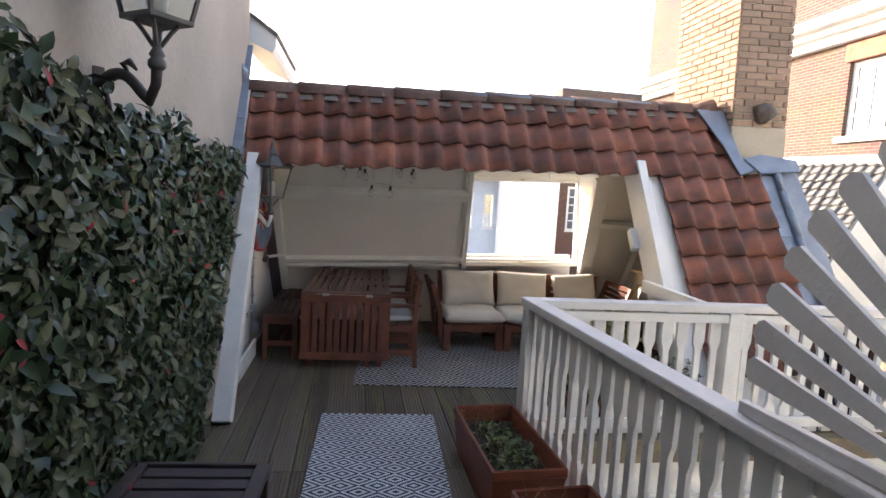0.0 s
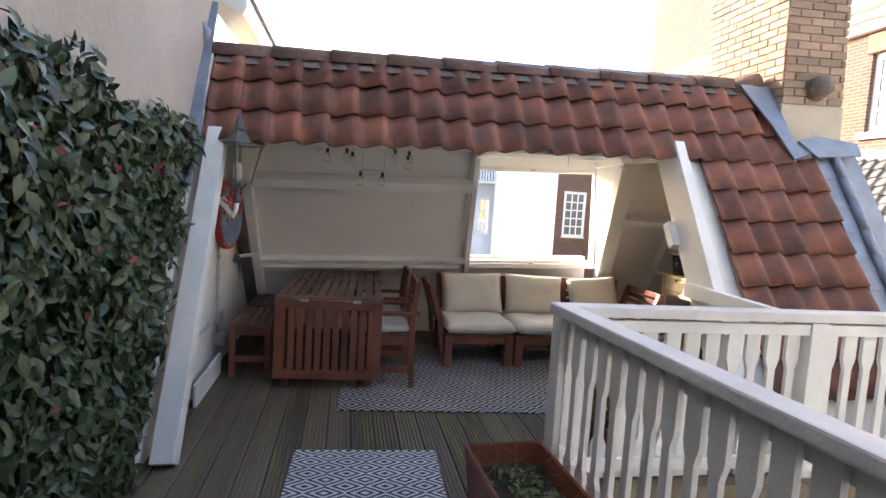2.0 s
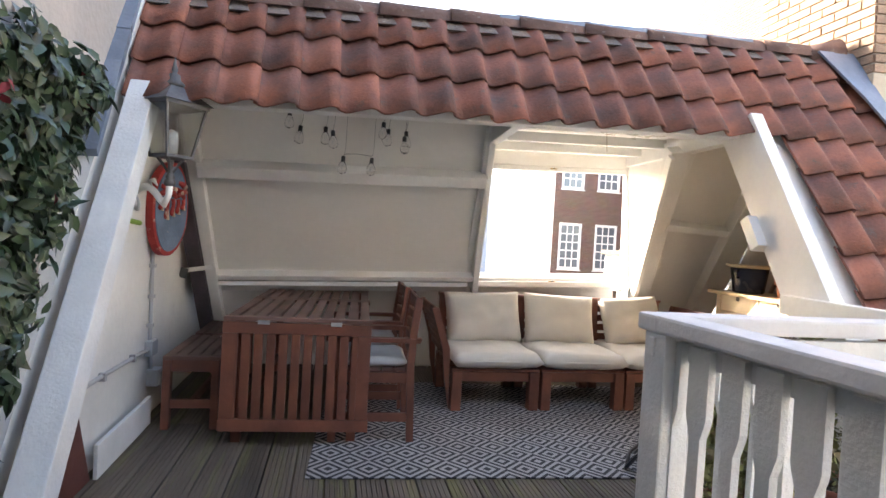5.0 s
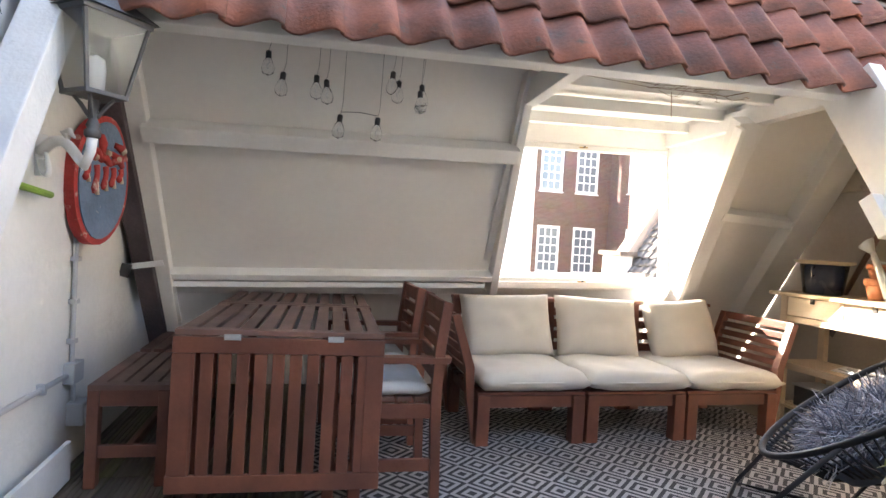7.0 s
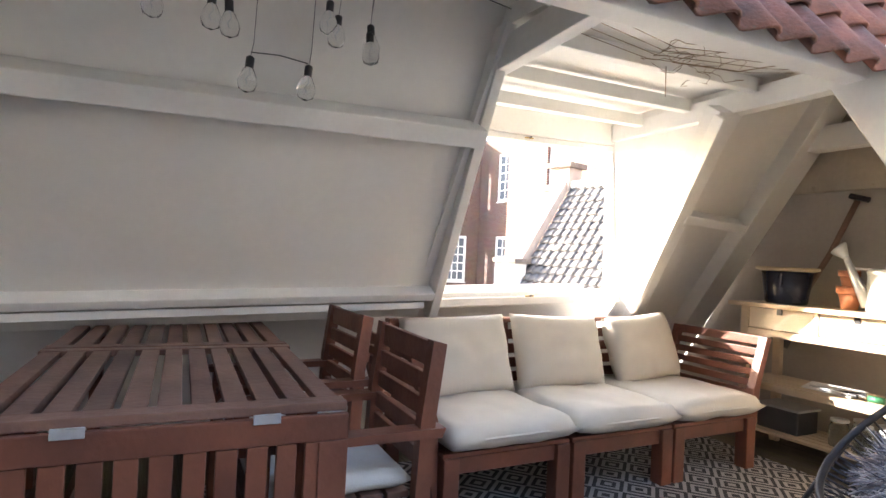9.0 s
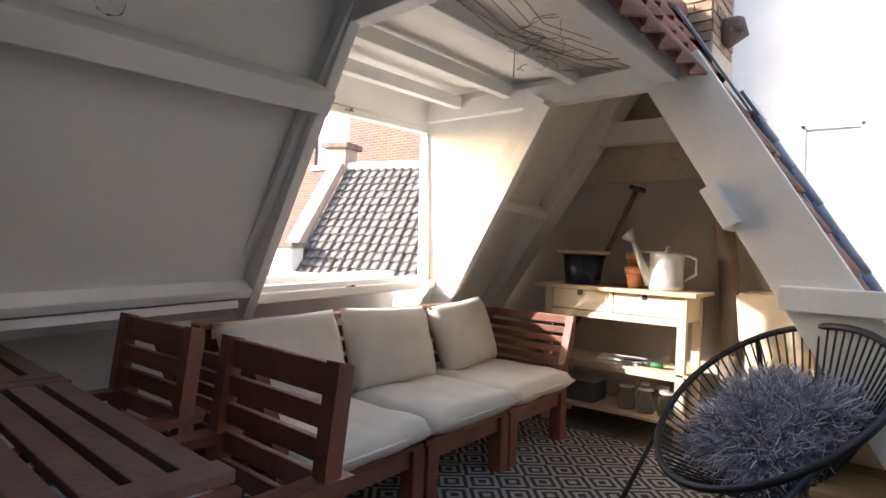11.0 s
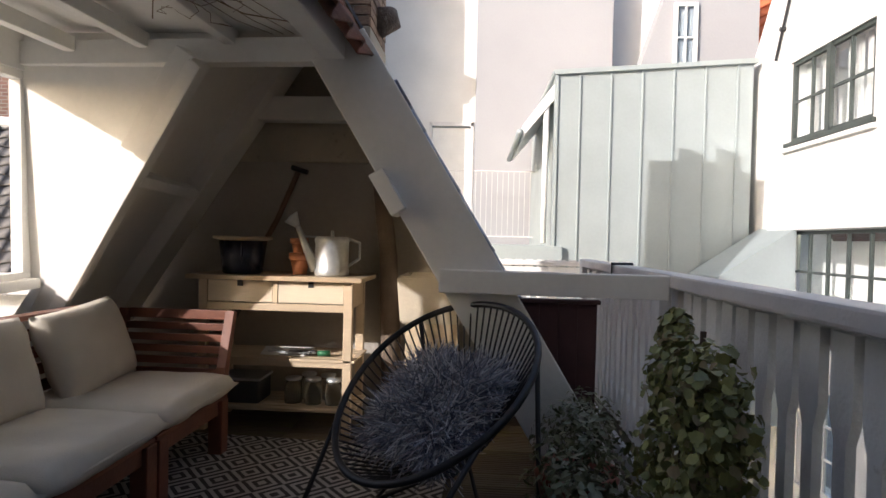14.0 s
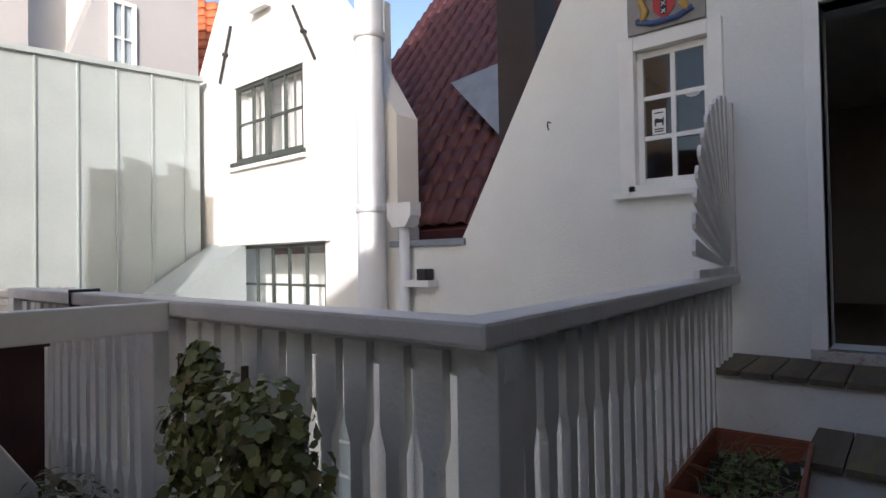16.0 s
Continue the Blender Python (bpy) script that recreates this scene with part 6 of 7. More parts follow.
# ---- planters by the railing ----
def planter(at, label):
    p = thing("planter_trough", label, "planter", at, group="planters along the railing")
    w, l, h = 0.38, 0.92, 0.3
    bm = bmesh.new()
    prof = [(0.86, 0), (0.98, h - 0.05), (1.0, h - 0.05), (1.0, h), (0.93, h), (0.9, 0.1)]
    rings = []
    for s, z in prof:
        rings.append([bm.verts.new((sx * (w / 2 - (1 - s) * 0.2), sy * (l / 2 - (1 - s) * 0.2), z)) for sx, sy in ((1, 1), (-1, 1), (-1, -1), (1, -1))])
    for A, B in zip(rings, rings[1:]):
        for k in range(4):
            bm.faces.new((A[k], A[(k + 1) % 4], B[(k + 1) % 4], B[k]))
    bm.faces.new(rings[0][::-1])
    bm.faces.new(rings[-1])
    bmesh.ops.bevel(bm, geom=[e for e in bm.edges], offset=0.006, segments=2, affect="EDGES")
    part("trough", bm, TERRACOTTA, p)
    soil = bmesh.new()
    n, mm = 12, 24
    vs = [[soil.verts.new((-w / 2 + 0.03 + (w - 0.06) * i / n, -l / 2 + 0.03 + (l - 0.06) * j / mm, h - 0.1 + 0.03 * noise.noise(Vector((i * 0.6, j * 0.6, 3))))) for j in range(mm + 1)] for i in range(n + 1)]
    for i in range(n):
        for j in range(mm):
            soil.faces.new((vs[i][j], vs[i + 1][j], vs[i + 1][j + 1], vs[i][j + 1]))
    part("soil", soil, SOIL, p, "dry dark soil", True)
    rr = random.Random(5)
    sp = [((rr.gauss(0, 0.07), rr.gauss(-0.05, 0.22), h - 0.1 + rr.uniform(0, 0.05)), (0, 0, 1)) for _ in range(260)]
    lv = new("weeds", leaf_cloud("weeds", "", "", [s for s in sp if abs(s[0][1]) < 0.4 and abs(s[0][0]) < 0.15], LEAF_LIGHT, 0.05, 31))
    lv.parent = p
    tagged(lv, kind="stuff")
    bmg = bmesh.new()
    for i in range(60):
        x, y = rr.uniform(-0.13, 0.13), rr.uniform(-0.4, 0.4)
        tube([(x, y, h - 0.12), (x + rr.gauss(0, 0.03), y + rr.gauss(0, 0.04), h - 0.02), (x + rr.gauss(0, 0.09), y + rr.gauss(0, 0.12), h + rr.uniform(-0.04, 0.06))], [0.0015, 0.0012, 0.0005], 3, bmg)
    part("dry_grass", bmg, STRAW, p, "dry straw-coloured grass blades")
    return p


pl = planter(pose(1.4, 2.72, 0.0, 0, 0, 3) @ Matrix.Diagonal((1.04, 0.92, 1, 1)), "terracotta plastic planter trough with weeds and dry grass")
copy_thing(pl, pose(1.5, 1.72, 0.0, 0, 0, 4))

# ---- potting table with its things ----
wt = thing("potting_table", "pale birch work table with two drawers and a lower shelf", "work table", pose(3.645, 4.72, 0) @ Matrix.Diagonal((0.88, 0.97, 1.035, 1)))
part("tabletop", box(-0.05, 0.45, -0.04, 0.98, 0.825, 0.85, 0.004), BIRCHTOP, wt)
for x in (0.0, 0.37):
    for y in (0.02, 0.87):
        part("leg", box(x, x + 0.045, y, y + 0.05, 0, 0.824, 0.004), BIRCH, wt)
part("front_rail", box(0.004, 0.022, 0.07, 0.87, 0.66, 0.7, 0.003), BIRCH, wt)
part("divider", box(0.002, 0.4, 0.455, 0.485, 0.7, 0.824, 0.003), BIRCH, wt)
for y in (0.072, 0.487):
    dw = part("drawer", box(0.006, 0.36, y, y + 0.38, 0.705, 0.82, 0.003), BIRCHPALE, wt)
    # notch is not cut; a black block paints the shade inside it
    part("finger_notch", box(0.0, 0.008, y + 0.175, y + 0.205, 0.79, 0.822), BLACK, dw, "black block for the shade in the finger notch")
for x in (0.0, 0.37):
    part("side_rail", box(x + 0.01, x + 0.035, 0.07, 0.87, 0.36, 0.39, 0.003), BIRCH, wt)
for z in (0.39, 0.12):
    for k in range(6):
        part("shelf_slat", box(0.0 + k * 0.068, 0.055 + k * 0.068, 0.0, 0.94, z, z + 0.015, 0.002), BIRCH, wt)
for y in (0.025, 0.875):
    part("end_panel", box(0.046, 0.369, y, y + 0.02, 0.68, 0.824, 0.003), BIRCH, wt)


def bucket(at):
    b = thing("plant_tub", "dark blue glazed tub with a pale rim", "plant pot", at)
    part("body", lathe([(0.1, 0), (0.11, 0.01), (0.135, 0.2), (0.125, 0.2), (0.1, 0.03)], 28), BLUEGLAZE, b, "", True)
    part("rim", lathe([(0.135, 0.19), (0.165, 0.2), (0.165, 0.215), (0.125, 0.215)], 28), mat("pale_rim", (0.5, 0.4, 0.26), 0.6, 0.1), b, "pale cork-coloured rim", True)
    part("dry_soil", lathe([(0.12, 0.17), (0.06, 0.185), (0.001, 0.18)], 20), SOIL, b, "", True)
    for s in (-1, 1):
        part("handle", tube([(s * 0.13, 0, 0.12), (s * 0.165, 0, 0.11), (s * 0.165, 0, 0.16), (s * 0.135, 0, 0.175)], 0.007, 6), BLUEGLAZE, b)
    return b


bucket(pose(3.76, 5.41, 0.881, 0, 0, 20))
for i, (dx, dy, sc) in enumerate(((0, 0, 1.0), (0.02, 0.03, 0.8))):
    p = thing("clay_pot", "stack of small terracotta clay pots" if i == 0 else "small terracotta pot set on the stacked pots", "plant pot", pose(3.78 + dx * 0.3, 5.08 + dy * 0.3, 0.881 + i * 0.11) @ Matrix.Scale(sc, 4))
    part("body", lathe([(0.038, 0), (0.056, 0.1), (0.048, 0.1), (0.034, 0.01)], 20), CLAY, p, "", True)
    part("rim", lathe([(0.055, 0.085), (0.064, 0.09), (0.064, 0.125), (0.05, 0.125)], 20), CLAY, p, "", True)
wc = thing("watering_can", "galvanised steel watering can with a long spout", "watering can", pose(3.77, 4.89, 0.881, 0, 0, 100) @ Matrix.Diagonal((0.98, 0.98, 1.12, 1)))
part("body", lathe([(0.095, 0), (0.1, 0.004), (0.1, 0.03), (0.097, 0.035), (0.097, 0.17), (0.101, 0.175), (0.101, 0.185), (0.09, 0.2), (0.08, 0.2)], 32), GALV, wc, "", True)
part("spout", tube([(0.09, 0, 0.03), (0.15, 0, 0.14), (0.2, 0, 0.25)], [0.035, 0.022, 0.014], 14), GALV, wc, "", True)
rs = part("rose", lathe([(0.014, 0), (0.04, 0.05), (0.044, 0.06), (0.001, 0.068)], 18), GALV, wc, "flared sprinkler rose", True)
rs.matrix_basis = pose(0.2, 0, 0.25, 0, 40, 0)
part("handle", tube([(-0.095, 0, 0.05), (-0.16, 0, 0.09), (-0.16, 0, 0.17), (-0.095, 0, 0.19)], 0.008, 8), GALV, wc, "", True)
part("top_handle", tube([(0, -0.085, 0.195), (0, -0.06, 0.225), (0, 0.06, 0.225), (0, 0.085, 0.195)], 0.006, 8), GALV, wc, "", True)
part("brace", tube([(0.06, 0, 0.195), (0.16, 0, 0.2)], 0.005, 6), GALV, wc)
# tools and jars on the lower shelves
tr = thing("hand_trowel", "garden trowel with a green handle on the shelf", "garden tool", pose(3.73, 4.96, 0.438, 0, 0, 95))
part("handle", tube([(-0.08, 0, 0), (-0.01, 0, 0)], [0.018, 0.015], 10), mat("green_grip", (0.03, 0.16, 0.07), 0.5, 0.1), tr, "green plastic grip", True)
part("blade", prism([(0, -0.012, 0), (0.06, -0.03, 0.005), (0.15, -0.022, 0.0), (0.18, 0, 0.0), (0.15, 0.022, 0.0), (0.06, 0.03, 0.005), (0, 0.012, 0)], (0, 0, 0.003)), GALV, tr)
sh = thing("pruning_shears", "grey steel pruning shears lying open on the shelf", "garden tool", pose(3.76, 5.12, 0.43, 0, 0, 80))
part("blade", bar((0, 0, 0), (0.12, 0.04, 0.01), 0.02, 0.006, 0.001), GALV, sh)
part("blade", bar((0, 0.02, 0.005), (0.12, -0.02, 0.012), 0.02, 0.006, 0.001), GALV, sh)
part("grip", tube([(0, 0, 0.005), (-0.14, 0.03, 0.01)], 0.01, 8), BLACK, sh)
part("grip", tube([(0, 0.02, 0.005), (-0.14, -0.03, 0.012)], 0.01, 8), BLACK, sh)
solid("folded_paper", prism([(3.7, 5.02, 0.424), (3.84, 5.0, 0.444), (3.86, 5.3, 0.439), (3.72, 5.28, 0.422)], (0, 0, 0.006)), GLOSSWHITE, "crumpled white paper on the middle shelf", "paper")
jr = thing("glass_jar", "dusty clear glass jar on the bottom shelf", "jar", pose(3.76, 4.86, 0.142))
part("body", lathe([(0.045, 0), (0.05, 0.005), (0.05, 0.1), (0.04, 0.12), (0.04, 0.13)], 18), DUSTGLASS, jr, "", True)
part("lid", lathe([(0.042, 0.131), (0.044, 0.133), (0.044, 0.146), (0.001, 0.15)], 18), GALV, jr, "", True)
tagged(jr, group="jars on the bottom shelf")
for i, (x, y) in enumerate(((3.76, 4.98), (3.77, 5.1), (3.87, 4.92), (3.88, 5.04))):
    copy_thing(jr, pose(x, y, 0.142, 0, 0, 30 * i))
gp = thing("seed_tray", "dark grey plastic pot tray on the bottom shelf", "plant tray", pose(3.8, 5.4, 0.142))
part("tray", box(-0.1, 0.1, -0.12, 0.12, 0, 0.13, 0.01), mat("dark_grey_plastic", (0.07, 0.07, 0.07), 0.6, 0.1), gp)
part("rim", box(-0.11, 0.11, -0.13, 0.13, 0.131, 0.145, 0.004), PVCGREY, gp)

# ---- gable corner: spade, standing rolls, sink, crate ----
sd = thing("garden_spade", "old spade with a wooden shaft leaning in the corner", "spade")
part("shaft", tube([(4.02, 5.5, 0.85), (4.0, 5.3, 1.2), (4.02, 5.18, 1.5)], 0.017, 8), mat("worn_ash", (0.2, 0.12, 0.08), 0.6, 0.15), sd, "worn wooden shaft", True)
part("grip", tube([(4.02, 5.22, 1.53), (4.02, 5.12, 1.5)], 0.016, 8), BLACK, sd)
part("blade", bar((4.02, 5.5, 0.86), (4.02, 5.62, 0.62), 0.16, 0.006, 0.001, (1, 0, 0)), IRONGREY, sd)
tagged(part("rolled_mat", tube([(4.02, 4.56, 0.0), (4.03, 4.58, 0.5), (4.0, 4.6, 1.0), (4.02, 4.66, 1.45)], [0.06, 0.062, 0.055, 0.05], 16), mat("taupe_cloth", (0.16, 0.12, 0.09), 0.9, 0.15, 6, 90, 0.4), None, "", True), "rolled taupe ground cloth standing against the gable", "rolled cloth")
tagged(part("wooden_stake", tube([(4.03, 4.46, 0.0), (4.05, 4.48, 0.72)], 0.014, 8), BIRCH), "thin wooden stake standing by the gable wall", "stake")
sn = thing("stone_sink", "cream ceramic sink resting on a crate", "sink", pose(3.82, 4.3, 0.5))
bm = bmesh.new()
ring = []
for w, d, z in ((0.2, 0.17, 0.14), (0.22, 0.19, 0.4), (0.19, 0.16, 0.4), (0.17, 0.14, 0.2)):
    ring.append([bm.verts.new((sx * w, sy * d, z)) for sx, sy in ((1, 1), (-1, 1), (-1, -1), (1, -1))])
for A, B in zip(ring, ring[1:]):
    for k in range(4):
        bm.faces.new((A[k], A[(k + 1) % 4], B[(k + 1) % 4], B[k]))
bm.faces.new(ring[0][::-1])
bm.faces.new(ring[-1])
bmesh.ops.bevel(bm, geom=bm.edges[:], offset=0.012, segments=2, affect="EDGES")
part("basin", bm, mat("cream_ceramic", (0.62, 0.55, 0.43), 0.4, 0.06), sn)
part("stand_leg", box(-0.18, -0.15, -0.14, 0.14, -0.5, 0.139, 0.003), BIRCH, sn)
part("stand_leg", box(0.15, 0.18, -0.14, 0.14, -0.5, 0.139, 0.003), BIRCH, sn)
part("stand_shelf", box(-0.149, 0.149, -0.15, 0.15, -0.05, -0.03, 0.003), BIRCH, sn)
cr = thing("storage_box", "pale painted wooden box on the floor by the gable", "box", pose(3.8, 4.3, 0))
part("body", box(-0.14, 0.14, -0.13, 0.13, 0, 0.4, 0.008), mat("pale_box", (0.6, 0.54, 0.42), 0.6, 0.08), cr)
part("lid", box(-0.148, 0.148, -0.14, 0.14, 0.4, 0.43, 0.006), mat("pale_lid", (0.58, 0.54, 0.45), 0.6, 0.08), cr)

# ---- round string chair with shaggy cushion ----
ac = thing("string_chair", "black steel oval string chair with woven cords", "lounge chair", pose(2.7, 4.22, 0, 0, 0, 139))
# local x points to the front of the chair
TILT = radians(38)
C = Vector((0, 0, 0.56))
ex, ey = Vector((math.cos(TILT), 0, -math.sin(TILT))), Vector((0, 1, 0))
en = ex.cross(ey)


def ring_pt(a, rx, ry, drop=0.0):
    return C + ex * (rx * math.cos(a)) + ey * (ry * math.sin(a) * (1 - 0.08 * math.cos(a))) - en * drop


part("outer_ring", tube([ring_pt(2 * math.pi * k / 48, 0.44, 0.4) for k in range(48)], 0.014, 8, closed=True), BLACK, ac, "", True)
HUB = C + ex * 0.08 - en * 0.26
part("inner_ring", tube([HUB + ex * 0.1 * math.cos(2 * math.pi * k / 24) + ey * 0.09 * math.sin(2 * math.pi * k / 24) for k in range(24)], 0.009, 8, closed=True), BLACK, ac, "", True)
for k in range(76):
    a = 2 * math.pi * k / 76
    p, q = ring_pt(a, 0.44, 0.4), HUB + ex * 0.1 * math.cos(a) + ey * 0.09 * math.sin(a)
    part("cord", tube([p, (p + q) / 2 - en * 0.045, q], 0.0042, 5), CORD, ac)
part("hub_rod", tube([HUB + ex * 0.1, HUB - ex * 0.1], 0.008, 6), BLACK, ac)
for s in (-1, 1):
    part("side_leg", tube([ring_pt(s * 1.2, 0.44, 0.4), (0.43, s * 0.27, 0.03), (0.3, s * 0.3, 0.012), (-0.28, s * 0.3, 0.012), (-0.34, s * 0.27, 0.03), ring_pt(s * 2.3, 0.44, 0.4)], 0.01, 8), BLACK, ac, "", True)
    part("brace", tube([HUB + ey * s * 0.09, (0.0, s * 0.31, 0.014)], 0.008, 6), BLACK, ac)
part("cross_rod", tube([(0.43, -0.27, 0.03), (0.47, 0, 0.02), (0.43, 0.27, 0.03)], 0.009, 8), BLACK, ac, "", True)
sc = tagged(new("shaggy_cushion"), "grey-blue shaggy cushion lying in the string chair", "cushion")
mc = ac.matrix_world @ Matrix.Translation(C - en * 0.14 + ex * 0.05) @ Matrix((ex, ey, en)).transposed().to_4x4()
sc.matrix_world = mc
core = new("core", cushion_mesh("core", 0.42, 0.42, 0.22, SHAGDARK, 0.4, 55))
core.parent = sc
rngs = random.Random(8)
V, F, I = [], [], []
for i in range(4600):
    u, v = rngs.uniform(-1, 1), rngs.uniform(-1, 1)
    k = ((1 - abs(u) ** 3.2) * (1 - abs(v) ** 3.2)) ** 0.4
    o = Vector((u * 0.21, v * 0.21, 0.11 * k))
    n = Vector((u * 0.5 + rngs.gauss(0, 0.9), v * 0.7 + rngs.gauss(0, 0.9), 0.55 + rngs.gauss(0, 0.3))).normalized()
    b = (n + Vector((rngs.gauss(0, 0.8), rngs.gauss(0, 0.8), -0.5))).normalized()
    l = rngs.uniform(0.04, 0.08)
    sd2 = n.cross(Vector((rngs.gauss(0, 1), rngs.gauss(0, 1), rngs.gauss(0, 1)))).normalized() * 0.0028
    s3 = n.cross(sd2).normalized() * 0.0028
    k0 = len(V)
    for t, w in ((0, 1), (0.5, 0.9), (1, 0.6)):
        c = o + n * (l * t) + b * (l * 0.7 * t * t)
        V += [c + sd2 * w, c - sd2 * 0.6 * w + s3 * w, c - sd2 * 0.6 * w - s3 * w]
    for r in (0, 3):
        for e in range(3):
            F.append((k0 + r + e, k0 + r + (e + 1) % 3, k0 + r + 3 + (e + 1) % 3, k0 + r + 3 + e))
    F.append((k0 + 6, k0 + 7, k0 + 8))
me = bpy.data.meshes.new("shag")
me.from_pydata(V, [], F)
me.materials.append(SHAG)
shag = new("shag", me)
shag.parent = sc
tagged(shag, "long shaggy yarn pile", kind="stuff")

# ---- string of clear bulbs and loose wires ----
bulb = thing("festoon_bulb", "clear festoon bulb hanging on a thin black cord", "light bulb", pose(0.325, 5.22, 1.905), group="festoon bulbs under the roof")
part("glass", lathe([(0.012, -0.035), (0.018, -0.045), (0.028, -0.07), (0.03, -0.085), (0.024, -0.105), (0.001, -0.115)], 16), BULBGLASS, bulb, "clear glass globe", True).visible_shadow = False
part("socket", lathe([(0.006, 0.0), (0.013, -0.005), (0.013, -0.036), (0.008, -0.037)], 12), BLACK, bulb, "black lamp socket", True)
part("filament", tube([(0, 0, -0.037), (0.004, 0, -0.06), (-0.004, 0, -0.075), (0, 0, -0.085)], 0.0015, 4), GALV, bulb)
BULBS = ((0.395, 1.815), (0.545, 1.825), (0.59, 1.8), (0.905, 1.885), (0.937, 1.845), (1.037, 1.8), (1.05, 1.84), (0.664, 1.65), (0.84, 1.65))
for i, (x, z) in enumerate(BULBS):
    copy_thing(bulb, pose(x, 5.22 + 0.02 * math.sin(i * 2.2), z, 6 * math.sin(i), 5 * math.cos(i * 1.7), 0))
bmw = bmesh.new()
for i, (x, z) in enumerate(((0.325, 1.905),) + BULBS):
    y = 5.22 + (0.02 * math.sin((i - 1) * 2.2) if i else 0)
    tube([(x, y, z), (x + 0.01, y + 0.02, z + 0.05), (x + 0.015, 5.2, 2.07)], 0.0012, 4, bmw)
tube([(0.664, 5.22, 1.66), (0.75, 5.22, 1.668), (0.84, 5.22, 1.66)], 0.002, 4, bmw)
for k in range(3):
    tube([(-0.3, 5.12 + 0.03 * k, 2.05 + 0.02 * k), (0.4, 5.17, 2.05 - 0.015 * k), (1.0, 5.17, 2.06), (1.6, 5.12 + 0.04 * k, 2.06 - 0.02 * k)], 0.002, 4, bmw)
solid("string_lights_cord", bmw, BLACK, "thin dark cords strung under the roof", "cord")
bmw = bmesh.new()
rw = random.Random(12)
for k in range(4):
    pts, p = [], Vector((2.35 + rw.uniform(-0.15, 0.25), 5.05 + rw.uniform(-0.1, 0.15), 1.93))
    a = rw.uniform(0, 6)
    for j in range(22):
        a += rw.uniform(0.2, 0.7)
        r = 0.05 + 0.08 * rw.random()
        pts.append(p + Vector((r * math.cos(a) + 0.012 * j * (k % 2), r * math.sin(a), 0.02 * math.sin(j * 0.9 + k))))
    tube(pts, 0.0013, 4, bmw)
for k in range(5):
    tube([(1.75, 4.85 + 0.06 * k, 1.965), (2.3, 4.95 + 0.05 * k, 1.945), (2.9, 4.8 + 0.07 * k, 1.96), (3.1, 4.8 + 0.05 * k, 1.97)], 0.0016, 4, bmw)
tube([(2.4, 5.1, 1.93), (2.55, 4.9, 1.86), (2.8, 4.7, 1.9), (2.85, 4.62, 1.98)], 0.0025, 4, bmw)
tube([(2.42, 5.15, 1.93), (2.43, 5.16, 1.8)], 0.002, 4, bmw)
solid("wire_tangle", bmw, mat("brown_wire", (0.24, 0.17, 0.1), 0.6, 0.1), "tangle of loose brown wires under the dormer ceiling", "wire")
for x, y, z in ((2.48, 6.245, 1.80), (2.48, 6.21, 0.828)):
    lt2 = thing("window_latch", "small brass latch of the roof window", "latch", pose(x, y, z))
    part("plate", box(-0.03, 0.03, -0.012, 0.0, -0.004, 0.004, 0.001), mat("brass", (0.5, 0.35, 0.12), 0.4, 0.1, metal=0.8), lt2)
    part("knob", tube([(0, -0.006, 0), (0, -0.03, 0.004)], 0.005, 6), BLACK, lt2)

# ---- plants by the railing ----
def clump(rng, c, r, n):
    out = []
    for _ in range(n):
        d = Vector((rng.gauss(0, 1), rng.gauss(0, 1), rng.gauss(0, 1))).normalized()
        k = rng.random() ** 0.45
        out.append((Vector(c) + Vector((d.x * r[0], d.y * r[1], d.z * r[2])) * k, d + Vector((0, 0.2, 0.4))))
    return out


def potted(name, label, pot_at, clumps, n, size, material, seed, stems, lobes=True):
    t = thing(name, label, "plant")
    x, y = pot_at
    part("pot", lathe([(0.11, 0.0), (0.15, 0.2), (0.16, 0.21), (0.16, 0.24), (0.14, 0.24), (0.12, 0.18)], 20, at=(x, y, 0)), TERRACOTTA, t, "", True)
    part("soil", lathe([(0.135, 0.2), (0.06, 0.21), (0.001, 0.21)], 16, at=(x, y, 0)), SOIL, t, "", True)
    rng = random.Random(seed)
    sp = []
    for c, r in clumps:
        sp += clump(rng, c, r, n)
    leaves = new("leaves", leaf_cloud("leaves", "", "", sp, material, size, seed + 1, 0.2, lobes=lobes))
    leaves.parent = t
    tagged(leaves, kind="stuff")
    for c, r in clumps[:stems]:
        part("stem", tube([(x, y, 0.18), ((x + c[0]) / 2 + rng.uniform(-0.05, 0.05), (y + c[1]) / 2, (0.18 + c[2]) / 2), c], [0.008, 0.006, 0.002], 6), mat("woody_stem", (0.09, 0.06, 0.04), 0.8, 0.15) if not STEM else STEM[0], t)
    return t


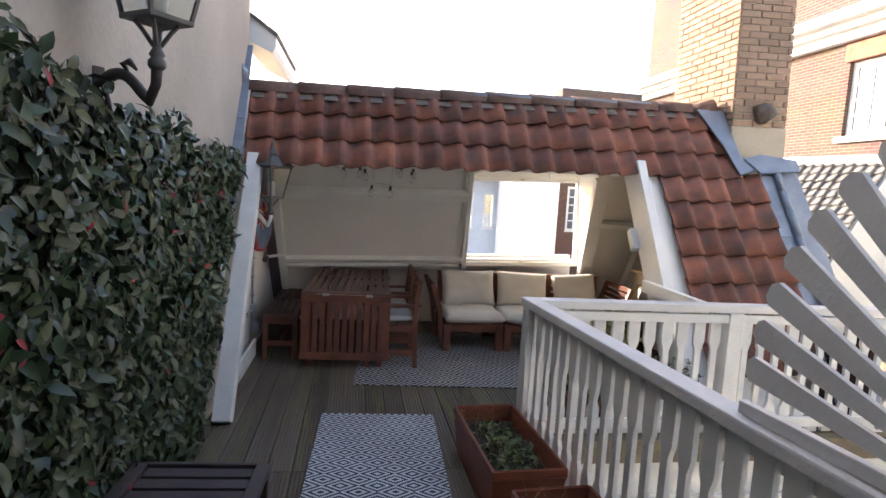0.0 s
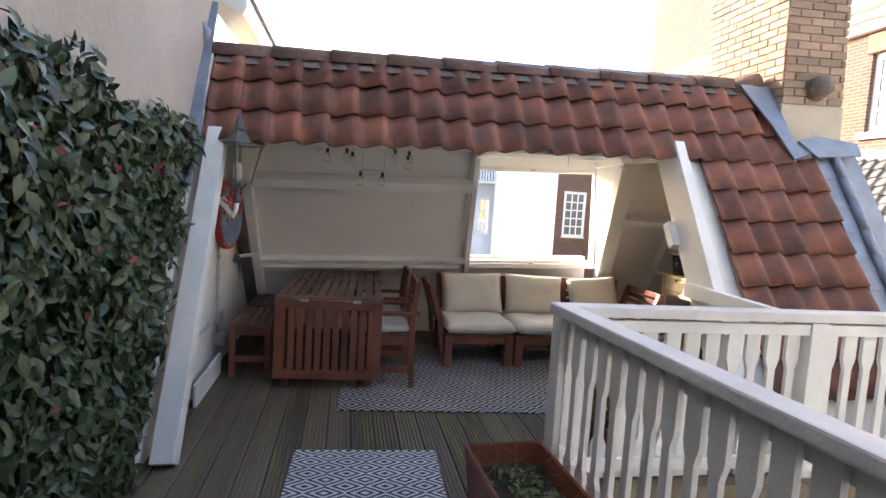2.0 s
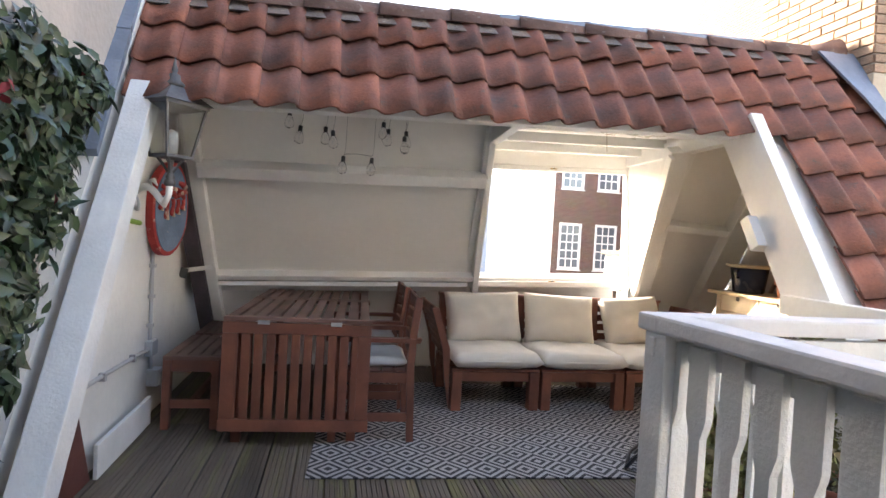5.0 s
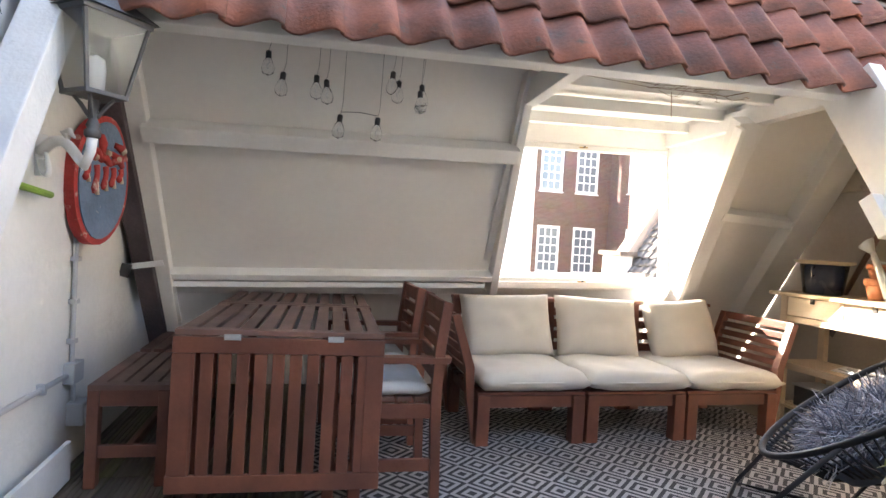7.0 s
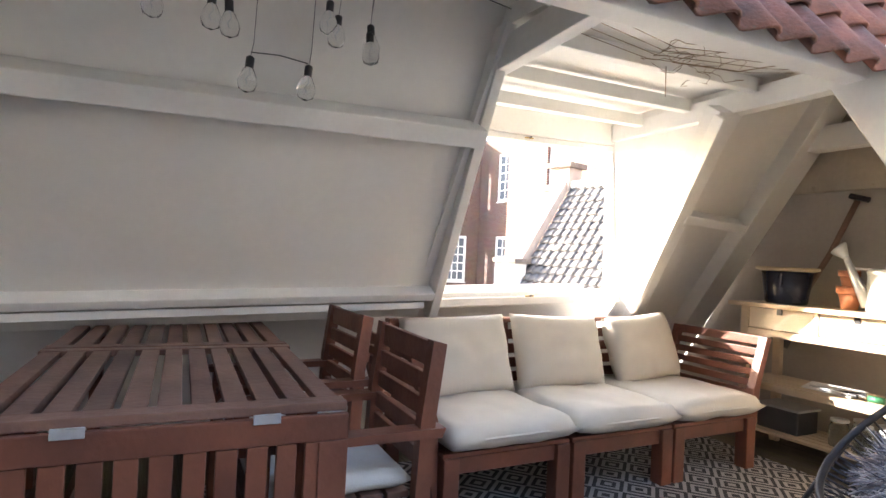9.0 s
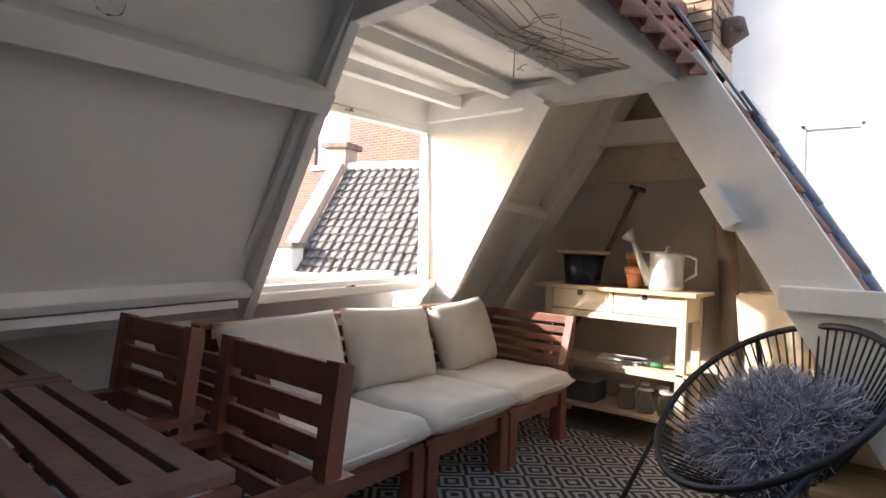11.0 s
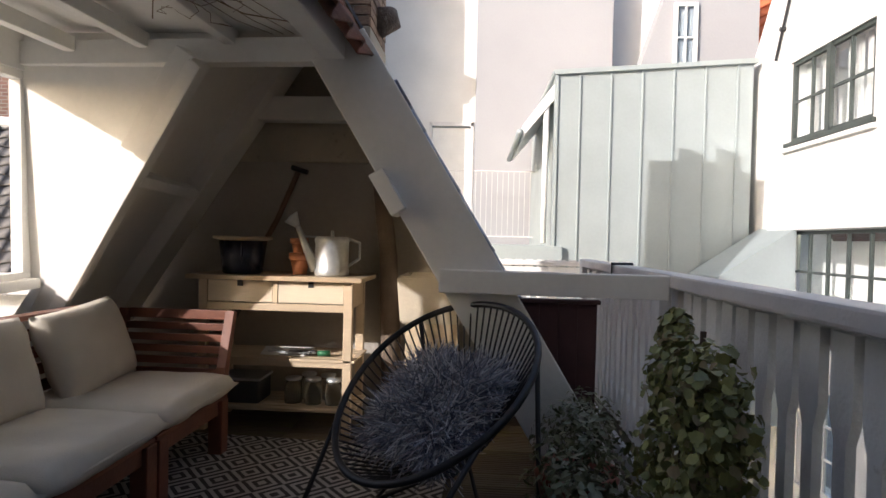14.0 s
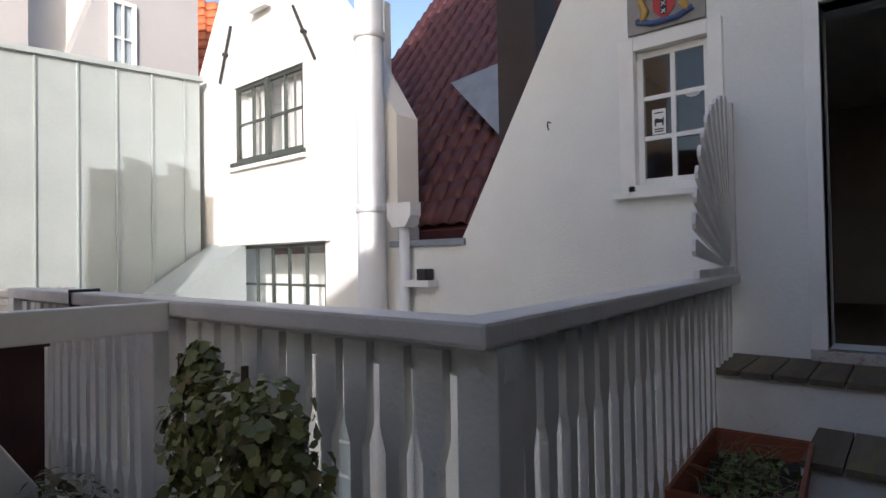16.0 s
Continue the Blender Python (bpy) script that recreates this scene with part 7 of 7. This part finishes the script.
STEM = [mat("woody_stem", (0.09, 0.06, 0.04), 0.8, 0.15)]
potted("climbing_vine", "leafy green climber on stakes beside the railing", (2.2, 3.47), (((2.08, 3.46, 0.57), (0.19, 0.14, 0.21)), ((1.99, 3.46, 0.42), (0.13, 0.13, 0.2)), ((2.24, 3.46, 0.42), (0.2, 0.13, 0.2)), ((2.45, 3.43, 0.66), (0.1, 0.08, 0.14)), ((2.42, 3.42, 0.83), (0.06, 0.05, 0.07)), ((2.02, 3.47, 0.7), (0.1, 0.08, 0.1)), ((2.28, 3.48, 0.25), (0.2, 0.15, 0.15)), ((2.06, 3.46, 0.76), (0.15, 0.1, 0.1)), ((1.97, 3.46, 0.62), (0.11, 0.1, 0.14)), ((2.26, 3.45, 0.7), (0.13, 0.09, 0.16)), ((2.42, 3.44, 0.42), (0.14, 0.11, 0.2))), 270, 0.029, VINE, 61, 7)
for x in (2.18, 2.5):
    solid("plant_stake", tube([(x, 3.44, 0.0), (x + 0.02, 3.42, 0.86)], 0.009, 6), STEM[0], "thin dark stake holding up the climber", "stake")
potted("low_shrub", "low variegated shrub in a pot beside the rafter", (2.75, 3.66), (((2.7, 3.66, 0.36), (0.28, 0.2, 0.17)), ((2.98, 3.6, 0.34), (0.2, 0.16, 0.16)), ((2.45, 3.72, 0.3), (0.24, 0.18, 0.16))), 520, 0.033, SHRUB, 71, 3, False)
potted("broadleaf_shrub", "broad-leaved pale green pot plant on the deck", (2.2, 3.72), (((2.2, 3.7, 0.3), (0.2, 0.16, 0.12)), ((2.05, 3.66, 0.26), (0.14, 0.12, 0.1))), 220, 0.05, SHRUB, 81, 2, False)

# ---- bricks and deck boards, last ----
for lay_pieces in LATE:
    lay_pieces()

# ---- the old roof frame leans two degrees to the west ----
LEAN = Matrix.Translation((2.0, 5.0, 1.0)) @ pose(0, 0, 0, 0, -1.9, 0) @ Matrix.Translation((-2.0, -5.0, -1.0))
LEANING = ("wall_rear", "wall_cheek", "wall_gable", "trim_sill", "trim_window", "ceiling", "beam_", "joist", "post_", "window_1", "window_latch", "roof", "flashing", "chimney", "wire_tangle", "metal_bracket")
UPRIGHT = ("roof_", "beam_tie", "wall_gable_", "ceiling_inside")
bpy.context.view_layer.update()
for ob in [o for o in bpy.data.objects if o.parent is None and o.name.startswith(LEANING) and not o.name.startswith(UPRIGHT)]:
    ob.matrix_world = LEAN @ ob.matrix_world
